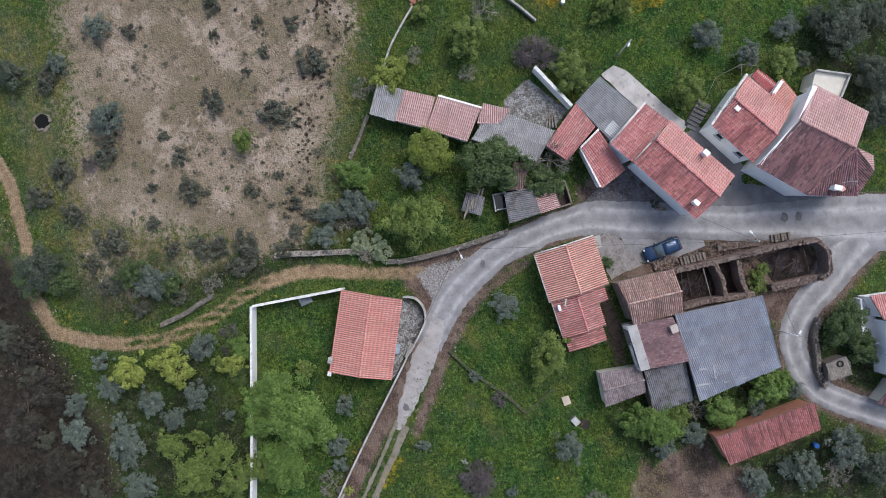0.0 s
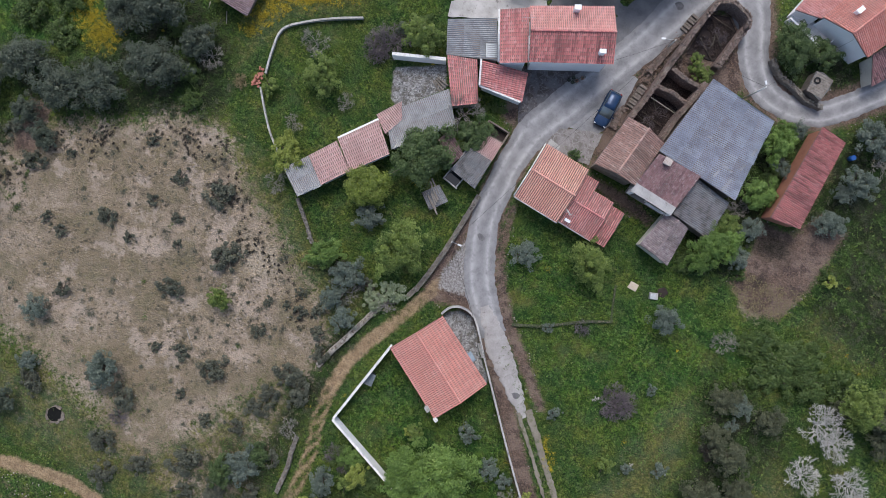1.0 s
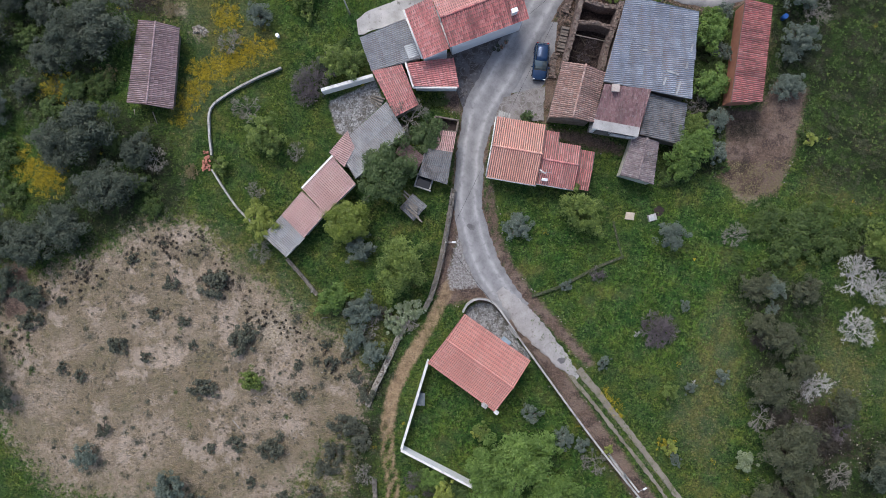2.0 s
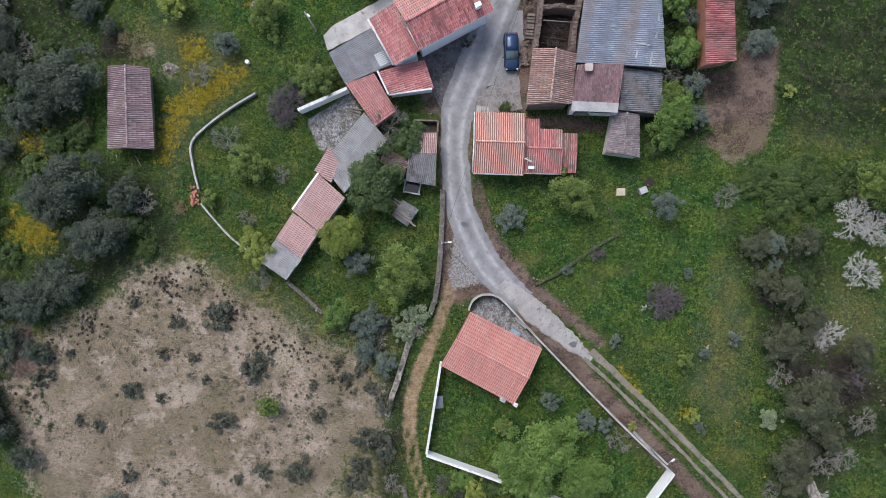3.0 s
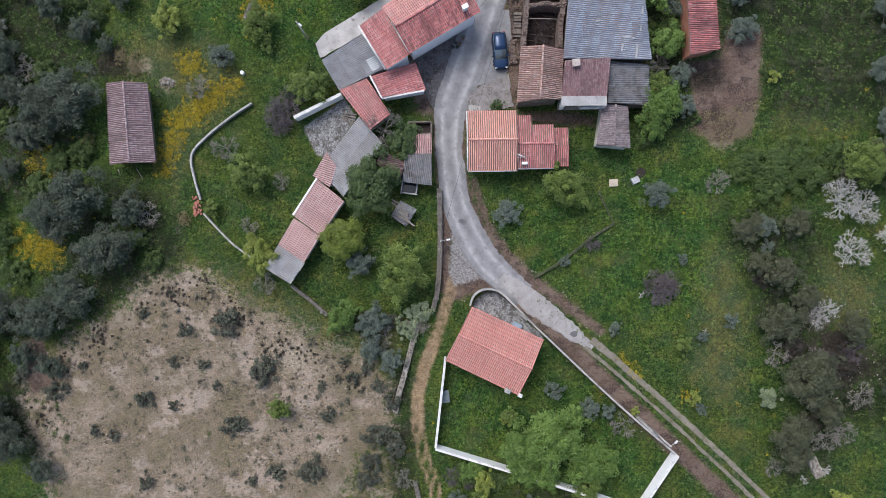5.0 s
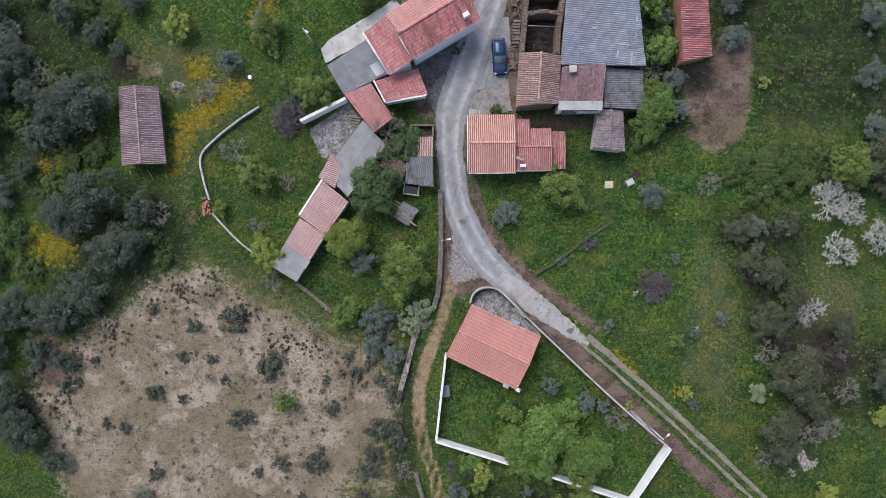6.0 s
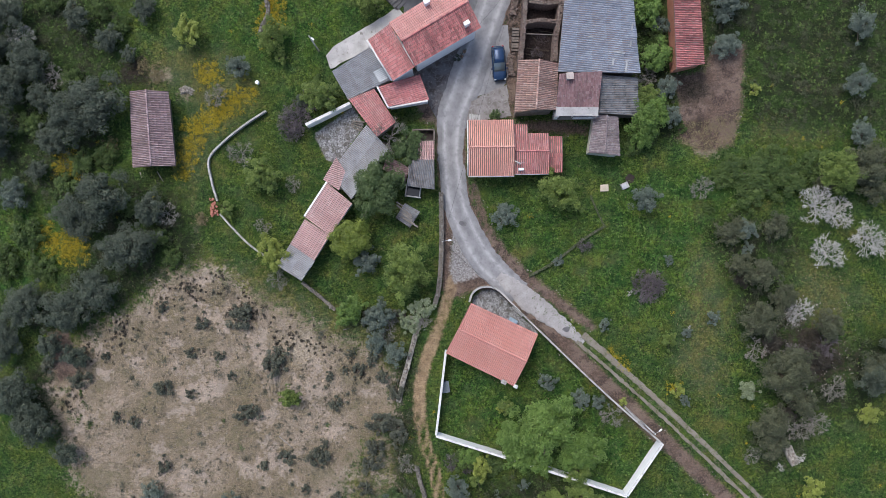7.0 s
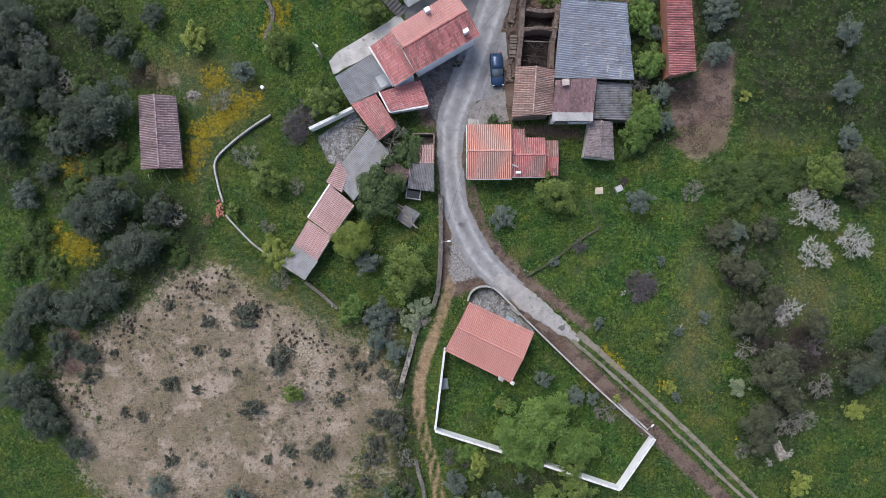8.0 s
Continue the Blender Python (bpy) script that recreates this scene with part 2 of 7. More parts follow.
    c = n.mix(zone("pale", 0.25, 0.6), c, pale)
    brown = n.mix(n.span(b2, 0.4, 0.6), (0.132, 0.09, 0.07), (0.215, 0.157, 0.127))
    brown = n.mix(n.math("MULTIPLY", n.span(b4, 0.49, 0.57), 0.85), brown, (0.0706, 0.0502, 0.0456))
    brown = n.mix(n.math("MULTIPLY", n.span(f1, 0.48, 0.58), 0.6), brown, (0.25, 0.172, 0.127))
    brown = n.mix(n.math("MULTIPLY", n.span(f2, 0.54, 0.66), 0.5), brown, (0.335, 0.262, 0.218))
    brown = n.mix(n.math("MULTIPLY", n.span(f3, 0.52, 0.62), 0.5), brown, (0.0706, 0.0493, 0.0402))
    c = n.mix(zone("brown", 0.3, 0.6), c, brown)
    track = n.mix(n.span(b3, 0.4, 0.6), (0.285, 0.195, 0.115), (0.39, 0.28, 0.172))
    track = n.mix(n.math("MULTIPLY", n.span(f1, 0.5, 0.64), 0.6), track, (0.13, 0.102, 0.074))
    c = n.mix(zone("track", 0.22, 0.45), c, track)
    heath = n.mix(n.span(b3, 0.42, 0.6), (0.0289, 0.0238, 0.0187), (0.0723, 0.0561, 0.0442))
    heath = n.mix(n.math("MULTIPLY", n.span(f1, 0.48, 0.58), 0.7), heath, (0.0153, 0.0153, 0.0102))
    heath = n.mix(n.math("MULTIPLY", n.span(f2, 0.53, 0.64), 0.6), heath, (0.085, 0.0697, 0.0578))
    c = n.mix(zone("heath", 0.3, 0.5), c, heath)
    conc = n.mix(n.span(f1, 0.42, 0.58), (0.24, 0.215, 0.2), (0.42, 0.4, 0.385))
    conc = n.mix(n.math("MULTIPLY", n.span(f2, 0.54, 0.62), 0.7), conc, (0.13, 0.105, 0.088))
    c = n.mix(zone("conc", 0.25, 0.6), c, conc)
    grey = n.mix(speck, (0.1, 0.096, 0.094), (0.5, 0.495, 0.49))
    grey = n.mix(n.math("MULTIPLY", n.span(b3, 0.46, 0.6), 0.75), grey, (0.12, 0.107, 0.09))
    c = n.mix(zone("gravel", 0.16, 0.25), c, grey)
    yellow = n.mix(n.span(f1, 0.44, 0.56), (0.1, 0.115, 0.03), (0.46, 0.34, 0.02))
    c = n.mix(zone("yellow", 0.25, 0.7), c, yellow)
    rough = n.math("ADD", n.math("MULTIPLY", m2, 0.7), n.math("MULTIPLY", f2, 0.3))
    return n.finish(c, 0.95, rough, 0.4, 1.0, spec=0.12)


def asphalt_mat(name="worn_asphalt", k=1.0):
    n = Nodes(name)
    t = lambda *v: tuple(x * k for x in v)
    f, b = n.noise(28, 6, 0.75), n.noise(0.6, 6, 0.65)
    c = n.mix(n.span(b, 0.35, 0.66), t(0.164, 0.161, 0.164), t(0.264, 0.258, 0.26))
    c = n.mix(n.math("MULTIPLY", n.span(f, 0.42, 0.66), 0.55), c, t(0.32, 0.311, 0.312))
    c = n.mix(n.math("MULTIPLY", n.span(n.noise(2.2, 8, 0.75), 0.56, 0.72), 0.5), c, t(0.12, 0.112, 0.112))
    wear = n.span(n.zone("wear"), 0.0, 1.0)
    c = n.mix(n.math("MULTIPLY", wear, n.span(n.noise(1.1, 7, 0.7), 0.25, 0.6)), c, t(0.442, 0.427, 0.425))
    return n.finish(c, 0.9, f, 0.01, 0.6)


GROUND, ASPHALT = ground_mat(), asphalt_mat()


def broken_mat(name, base, dirt, pale, crack):
    """Broken yard paving: earth-stained, with pale worn spots and cracks."""
    n = Nodes(name)
    f, b = n.noise(16, 6, 0.75), n.noise(0.9, 7, 0.7)
    c = n.mix(n.span(b, 0.4, 0.6), base, dirt)
    c = n.mix(n.math("MULTIPLY", n.span(n.noise(2.6, 7, 0.75), 0.53, 0.64), 0.8), c, pale)
    c = n.mix(n.math("MULTIPLY", n.span(f, 0.5, 0.66), 0.5), c, tuple(v * 0.55 for v in dirt))
    warp = n.mix(0.25, n.co, n.noise(1.4, 4, 0.6, out=1))
    edge = n.voronoi(1.5, "DISTANCE_TO_EDGE", co=warp)
    c = n.mix(n.math("MULTIPLY", n.span(edge, 0.06, 0.01), n.span(b, 0.45, 0.55)), c, crack)
    return n.finish(c, 0.92, f, 0.03, 0.7)


OLD_ASPHALT = broken_mat("stained_forecourt", (0.13, 0.125, 0.13), (0.07, 0.058, 0.055), (0.25, 0.232, 0.225), (0.15, 0.138, 0.132))
PATIO = broken_mat("cracked_patio", (0.27, 0.25, 0.24), (0.17, 0.15, 0.138), (0.34, 0.32, 0.31), (0.29, 0.272, 0.26))
# road asphalt at 0.72 brightness: house shade painted into the alley's colour
SHADE_ASPHALT = asphalt_mat("shade_dimmed_asphalt", 0.72)
CONCRETE = surf("old_concrete", (0.34, 0.325, 0.31), (0.52, 0.5, 0.485), 0.7, 14, 0.9, (0.17, 0.155, 0.14), (0.55, 0.7))
PALE_ROAD = surf("broken_pale_concrete", (0.28, 0.258, 0.246), (0.42, 0.395, 0.38), 0.8, 9, 0.9, (0.19, 0.165, 0.15), (0.55, 0.68), 0.03)
RUT = surf("pale_dry_earth", (0.165, 0.143, 0.112), (0.265, 0.235, 0.192), 0.5, 7, 0.95, (0.1, 0.105, 0.05), (0.5, 0.66), 0.03)
PATCH = surf("tar_patch", (0.1, 0.095, 0.1), (0.19, 0.18, 0.18), 2, 20, 0.9)
WHITE = surf("whitewash", (0.85, 0.855, 0.86), (0.92, 0.925, 0.93), 0.6, 7, 0.8, (0.58, 0.56, 0.53), (0.64, 0.82))
WALL_TOP = surf("weathered_white_coping", (0.56, 0.542, 0.517), (0.84, 0.825, 0.805), 1.1, 9, 0.9, (0.291, 0.271, 0.241), (0.52, 0.7))
PALE_COPING = surf("pale_mortar_coping", (0.3, 0.29, 0.27), (0.52, 0.5, 0.475), 1.4, 8, 0.9, (0.16, 0.15, 0.12), (0.5, 0.66))
CREAM = surf("cream_render", (0.52, 0.49, 0.42), (0.68, 0.65, 0.57), 0.6, 7, 0.85, (0.36, 0.33, 0.28), (0.58, 0.75))
GREY_RENDER = surf("grey_render", (0.3, 0.29, 0.275), (0.47, 0.455, 0.43), 0.8, 8, 0.9, (0.17, 0.155, 0.14), (0.5, 0.7))
STONE_CORE = surf("rubble_mortar", (0.12, 0.1, 0.085), (0.25, 0.21, 0.178), 1.5, 12, 0.95, height=0.05)
TILE_NEW = tile_mat("new_red_tiles", (0.63, 0.275, 0.235), (0.38, 0.15, 0.135), (0.73, 0.42, 0.365), (0.48, 0.29, 0.24), 0.22)
TILE_ROSE = tile_mat("rose_red_tiles", (0.62, 0.25, 0.24), (0.28, 0.108, 0.108), (0.74, 0.47, 0.45), (0.54, 0.32, 0.3), 0.45)
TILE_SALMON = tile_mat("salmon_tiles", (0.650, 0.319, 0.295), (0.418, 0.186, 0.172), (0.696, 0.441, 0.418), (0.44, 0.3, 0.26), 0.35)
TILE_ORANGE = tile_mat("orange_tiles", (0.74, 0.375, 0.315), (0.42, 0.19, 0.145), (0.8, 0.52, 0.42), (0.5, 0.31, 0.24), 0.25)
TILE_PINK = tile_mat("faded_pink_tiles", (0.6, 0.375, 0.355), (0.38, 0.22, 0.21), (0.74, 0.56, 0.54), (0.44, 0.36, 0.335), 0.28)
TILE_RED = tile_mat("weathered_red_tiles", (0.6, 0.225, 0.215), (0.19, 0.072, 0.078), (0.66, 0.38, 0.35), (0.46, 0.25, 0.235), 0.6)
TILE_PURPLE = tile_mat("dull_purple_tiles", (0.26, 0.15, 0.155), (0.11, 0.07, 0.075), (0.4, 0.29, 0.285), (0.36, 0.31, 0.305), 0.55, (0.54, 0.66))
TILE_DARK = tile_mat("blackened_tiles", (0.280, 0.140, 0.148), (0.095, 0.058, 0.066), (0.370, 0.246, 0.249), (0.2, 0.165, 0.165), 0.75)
TILE_OLD = tile_mat("old_curved_tiles", (0.5, 0.31, 0.26), (0.22, 0.14, 0.12), (0.72, 0.57, 0.51), (0.42, 0.36, 0.33), 0.55, (0.5, 0.7))
TILE_SLATY = tile_mat("lichened_grey_tiles", (0.27, 0.215, 0.215), (0.11, 0.09, 0.095), (0.4, 0.345, 0.34), (0.36, 0.335, 0.325), 0.6, (0.5, 0.64))
TILE_MAUVE = tile_mat("faded_mauve_tiles", (0.4, 0.28, 0.285), (0.17, 0.118, 0.126), (0.6, 0.48, 0.49), (0.4, 0.345, 0.345), 0.55, (0.5, 0.7))
FIBRE = sheet_mat("grey_corrugated_sheet", (0.342, 0.348, 0.359), (0.171, 0.171, 0.177), (0.456, 0.462, 0.467), 0.5)
FIBRE_OLD = sheet_mat("blackened_corrugated_sheet", (0.22, 0.225, 0.235), (0.075, 0.075, 0.08), (0.29, 0.295, 0.3), 0.9)
FIBRE_BLUE = sheet_mat("blue_grey_corrugated_sheet", (0.306, 0.337, 0.399), (0.173, 0.189, 0.223), (0.433, 0.465, 0.526), 0.55)
MORTAR = surf("roof_mortar", (0.36, 0.3, 0.27), (0.52, 0.45, 0.41), 1.5, 12, 0.9, (0.25, 0.16, 0.13))
EAVES = surf("eaves_timber_and_render", (0.16, 0.12, 0.1), (0.27, 0.22, 0.19), 1, 10)
GLASS = Nodes("window_glass").finish((0.02, 0.025, 0.03), 0.08, spec=0.6)
FRAME = surf("painted_frame", (0.55, 0.55, 0.54), (0.75, 0.75, 0.74), 2, 14, 0.6)
WOOD = surf("grey_weathered_timber", (0.13, 0.11, 0.09), (0.3, 0.265, 0.23), 1.5, 14)
GALV = surf("galvanised_steel", (0.42, 0.43, 0.44), (0.58, 0.59, 0.6), 2, 18, 0.5, metal=0.6)
POLE = surf("concrete_pole", (0.4, 0.385, 0.36), (0.55, 0.53, 0.5), 1.2, 15)
RUST = surf("rusty_iron", (0.1, 0.05, 0.03), (0.24, 0.12, 0.07), 3, 20)
CABLE = surf("black_cable", (0.02, 0.02, 0.02), (0.035, 0.035, 0.035), 3, 20, 0.6)
# Dark earth; for ruin and tank the shade between walls is in its colour.
DARK_EARTH_AND_SHADE = surf("dark_earth_and_shade", (0.022, 0.015, 0.014), (0.055, 0.04, 0.036), 0.9, 8)
BARK = surf("bark", (0.06, 0.048, 0.038), (0.15, 0.125, 0.1), 2, 18, height=0.03)
BARK_WHITE = surf("bleached_dead_wood", (0.42, 0.4, 0.37), (0.66, 0.64, 0.6), 1.5, 15)
BARK_GREY = surf("grey_twigs", (0.2, 0.18, 0.155), (0.36, 0.335, 0.3), 1.5, 15)
BARK_PURPLE = surf("purplish_brush", (0.07, 0.058, 0.064), (0.25, 0.213, 0.222), 1.5, 15)
LEAF = dict(
    citrus=leaf_mat("citrus_leaf", (0.086, 0.129, 0.0171), (0.233, 0.293, 0.0522), (0.364, 0.412, 0.104), 0.4),
    broad=leaf_mat("broad_leaf", (0.062, 0.105, 0.02), (0.2, 0.265, 0.06), (0.3, 0.36, 0.12)),
    laurel=leaf_mat("laurel_leaf", (0.036, 0.064, 0.02), (0.11, 0.165, 0.055), (0.19, 0.24, 0.1)),
    light=leaf_mat("spring_leaf", (0.135, 0.175, 0.028), (0.34, 0.39, 0.085), (0.48, 0.51, 0.16)),
    olive=leaf_mat("olive_leaf", (0.075, 0.098, 0.076), (0.168, 0.205, 0.166), (0.28, 0.325, 0.27)),
    scrub=leaf_mat("scrub_leaf", (0.06, 0.066, 0.046), (0.13, 0.138, 0.098), (0.19, 0.185, 0.14)),
    dark=leaf_mat("holm_oak_leaf", (0.042, 0.056, 0.038), (0.105, 0.128, 0.088), (0.15, 0.17, 0.125)),
    blossom=leaf_mat("blossom", (0.14, 0.18, 0.09), (0.29, 0.34, 0.2), (0.52, 0.55, 0.42)),
    fresh=leaf_mat("fresh_leaf", (0.062, 0.118, 0.022), (0.18, 0.285, 0.062), (0.28, 0.38, 0.115)),
    shrub=leaf_mat("bramble_leaf", (0.034, 0.066, 0.015), (0.11, 0.165, 0.042), (0.18, 0.225, 0.075)),
    mixed=leaf_mat("brownish_oak_leaf", (0.042, 0.05, 0.027), (0.12, 0.132, 0.072), (0.19, 0.185, 0.11)),
    heath=leaf_mat("brown_heath", (0.028, 0.024, 0.018), (0.075, 0.064, 0.048), (0.11, 0.095, 0.072)),
)
GRASS_BLADE = leaf_mat("grass_blade", (0.04, 0.08, 0.012), (0.11, 0.16, 0.036), (0.16, 0.2, 0.06), 0.7)
DRY_BLADE = leaf_mat("dry_grass", (0.16, 0.13, 0.06), (0.3, 0.25, 0.14), (0.4, 0.34, 0.2), 0.8)
YELLOW_LEAF = leaf_mat("broom_flower", (0.26, 0.22, 0.02), (0.6, 0.45, 0.025), (0.1, 0.14, 0.02), 0.6)
RUIN_STONES = tile_mat("ruin_stone", (0.2, 0.145, 0.122), (0.08, 0.058, 0.05), (0.37, 0.3, 0.265), (0.24, 0.18, 0.15), 0.6, (0.5, 0.72))
PEBBLE = surf("field_stone", (0.2, 0.175, 0.15), (0.36, 0.325, 0.285), 1.3, 10)
STONES = tile_mat("wall_stone", (0.19, 0.168, 0.145), (0.09, 0.078, 0.066), (0.36, 0.335, 0.3), (0.24, 0.23, 0.2), 0.6, (0.5, 0.72))
PALE_STONES = tile_mat("pale_field_stone", (0.32, 0.29, 0.25), (0.14, 0.12, 0.1), (0.55, 0.51, 0.46), (0.27, 0.25, 0.21), 0.5, (0.52, 0.72))
MOSSY = tile_mat("overgrown_stone", (0.07, 0.085, 0.04), (0.035, 0.05, 0.02), (0.17, 0.165, 0.12), (0.06, 0.09, 0.03), 0.6, (0.45, 0.62))

# ---- ground ----
ROAD = [(8.6, -6.0, 1.5), (7.0, -4.65, 1.55), (4.62, -2.4, 1.7), (3.14, -0.2, 1.75), (1.86, 2.3, 1.7), (0.85, 5.1, 1.6), (0.3, 8.9, 1.55), (0.1, 12.5, 1.6),
        (0.5, 16.3, 1.9), (1.9, 20.0, 2.1), (3.6, 24.8, 2.0), (5.6, 30.2, 1.9), (7.4, 36.5, 2.2), (9.6, 43.0, 3.0), (11.6, 49.3, 3.2), (15, 58.2, 3.0), (20, 72, 3.0)]
LANE = [(11.2, 44.6, 2.6), (13.2, 41.4, 2.4), (15.4, 38.9, 1.9), (17.2, 35.9, 1.7), (19.7, 33.7, 1.6), (22.9, 33.2, 1.5), (26.6, 34.4, 1.4), (29.1, 37.0, 1.4), (31.8, 40.7, 1.4), (37, 47.9, 1.4), (50, 66, 1.4)]
PALE_STRIP = [(6.0, -3.8, 0.5), (7.2, -4.8, 0.9), (8.8, -6.1, 1.2), (10.7, -7.7, 1.3), (13.7, -10.0, 1.0), (15.6, -11.5, 0.6), (16.5, -12.2, 0.2)]
TRACK = [(1.6, -1.2, 0.77), (0.25, -4.65, 0.86), (-1.35, -9.8, 0.82), (-3.1, -14.3, 0.77), (-3.9, -17.5, 0.77), (-3.9, -21.4, 0.77), (-3.2, -25.0, 0.73), (-2.1, -28.1, 0.73), (-1.2, -33.7, 0.73), (-2.2, -38.9, 0.77),
         (-4.0, -43.0, 0.82), (-5.8, -45.8, 0.86), (-10.2, -47.1, 0.77), (-16.6, -46.0, 0.77), (-23.2, -45.6, 0.77), (-30.5, -47.3, 0.77), (-45, -55, 0.77)]
BROWN_VERGE = [(0.3, -5.3, 1.3), (3.6, -4.5, 0.9), (7.0, -5.9, 0.9), (10.6, -9.0, 0.9), (14.4, -12.6, 0.95), (19.5, -17.7, 1.0), (25.3, -23.3, 1.0), (33.6, -31.2, 0.9), (45, -41.5, 0.9)]
PALE_TRACK = [(16.0, -11.6, 0.5), (18.9, -14.1, 0.5), (22.7, -17.5, 0.5), (27.2, -21.6, 0.5), (31.6, -25.8, 0.5), (35.7, -29.8, 0.5), (45, -38.6, 0.5), (60, -52, 0.5)]


def smooth_line(rows, step=0.25):
    """The rows joined by a smooth curve, a point every step metres."""
    p = np.array(rows, float)
    p = np.vstack([2 * p[0] - p[1], p, 2 * p[-1] - p[-2]])
    out = []
    for i in range(1, len(p) - 2):
        a, b, c, d = p[i - 1], p[i], p[i + 1], p[i + 2]
        n = max(2, int(np.hypot(*(c - b)[:2]) / step))
        for k in range(n):
            t = k / n
            out.append(0.5 * (2 * b + (c - a) * t + (2 * a - 5 * b + 4 * c - d) * t * t + (3 * b - a - 3 * c + d) * t**3))
    out.append(p[-2])
    return np.array(out)


def line_dist(X, Y, rows):
    """How far each place is outside the band along the rows (negative inside)."""
    best = np.full(X.shape, 1e9)
    p = np.array(rows, float)
    for a, b in zip(p[:-1], p[1:]):
        d = b[:2] - a[:2]
        t = np.clip(((X - a[0]) * d[0] + (Y - a[1]) * d[1]) / (d @ d + 1e-9), 0, 1)
        w = (a[2] + (b[2] - a[2]) * t) if p.shape[1] > 2 else 0
        best = np.minimum(best, np.hypot(X - a[0] - t * d[0], Y - a[1] - t * d[1]) - w)
    return best


def poly_dist(X, Y, poly):
    """Distance to a polygon's edge, positive inside."""
    inside, best = np.zeros(X.shape, bool), np.full(X.shape, 1e9)
    n = len(poly)
    for i in range(n):
        (x0, y0), (x1, y1) = poly[i], poly[(i + 1) % n]
        dx, dy = x1 - x0, y1 - y0
        t = np.clip(((X - x0) * dx + (Y - y0) * dy) / (dx * dx + dy * dy + 1e-9), 0, 1)
        best = np.minimum(best, np.hypot(X - x0 - t * dx, Y - y0 - t * dy))
        if dy != 0:
            inside ^= ((y0 > Y) != (y1 > Y)) & (X < dx * (Y - y0) / dy + x0)
    return np.where(inside, best, -best)


SAND = [(-49, -13.5), (-46.5, -11.6), (-43.8, -9.9), (-38.5, -6.9), (-35.2, -3.6), (-30.1, -2.3), (-25.5, -5.3), (-20.4, -7.9), (-14.4, -11.4), (-9.5, -13.6), (-6.9, -16.6), (-7.2, -21.0), (-10.5, -24.5),
        (-13.6, -30), (-15.5, -36), (-17, -40), (-21.6, -40.7), (-26, -38.2), (-34.2, -37), (-41.2, -36), (-47, -30), (-49, -22), (-50.5, -17.6)]
WEST_SAND = [(-36, -44.5), (-44, -41), (-39, -37.5), (-30, -36), (-18, -40.6), (-19, -44.6), (-27, -44)]
LUSH = [[(18, 14), (24, 9), (35, 11), (40, -3), (34, -8), (26, -10), (18, -9), (11, -4), (19, 2)], [(-1, -14), (7, -17.5), (10, -11), (25, -24.5), (21, -30), (5, -25), (-1.5, -23)],
        [(37, 12), (60, 10), (60, 34), (38, 34)], [(-30, 24), (-17, 21), (-8, 32), (-14, 48), (-30, 40)], [(-60, -9), (-51, -6), (-47, 2), (-46, 9), (-38, 9), (-39, 19), (-40, 24), (-36, 34), (-60, 34)], [(3, 6), (14, 6), (19, 3), (11, -3.5), (6, 1)]]
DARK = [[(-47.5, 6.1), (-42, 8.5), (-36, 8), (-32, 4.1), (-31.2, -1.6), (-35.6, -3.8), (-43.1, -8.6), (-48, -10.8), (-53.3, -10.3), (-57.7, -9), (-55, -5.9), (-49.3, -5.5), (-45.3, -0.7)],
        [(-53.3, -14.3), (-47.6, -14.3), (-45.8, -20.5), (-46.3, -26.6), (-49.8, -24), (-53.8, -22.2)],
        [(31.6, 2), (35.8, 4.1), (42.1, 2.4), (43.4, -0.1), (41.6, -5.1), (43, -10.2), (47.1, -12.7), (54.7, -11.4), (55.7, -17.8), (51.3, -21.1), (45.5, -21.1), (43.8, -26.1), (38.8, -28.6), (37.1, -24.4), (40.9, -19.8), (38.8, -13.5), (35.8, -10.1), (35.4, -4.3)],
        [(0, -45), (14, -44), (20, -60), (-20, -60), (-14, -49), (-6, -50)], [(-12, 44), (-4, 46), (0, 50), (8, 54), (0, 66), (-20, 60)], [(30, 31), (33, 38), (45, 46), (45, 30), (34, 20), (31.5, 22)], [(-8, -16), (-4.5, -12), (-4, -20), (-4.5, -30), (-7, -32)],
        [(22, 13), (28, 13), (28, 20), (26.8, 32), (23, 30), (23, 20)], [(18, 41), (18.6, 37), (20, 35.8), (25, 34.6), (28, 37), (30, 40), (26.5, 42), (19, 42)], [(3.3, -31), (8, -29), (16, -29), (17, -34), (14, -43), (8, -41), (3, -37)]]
HEATH = [[(-16, -49), (-10.6, -48), (-4.9, -46.9), (-2.2, -45.8), (3, -45.8), (7.2, -44.2), (14.2, -45.1), (18, -60), (-20, -60)], [(43, -10.4), (46.5, -11.6), (48.5, -15), (45, -17.5), (42.5, -15)], [(28.2, 17.6), (28.4, 20.4), (31.6, 20.6), (32.4, 18.4), (30.4, 17.4)], [(30, 14.2), (31.2, 14.1), (31.4, 15.2), (30.2, 15.3)], [(-41, 20.6), (-37.2, 20.2), (-38, 23.4), (-40, 23)]]
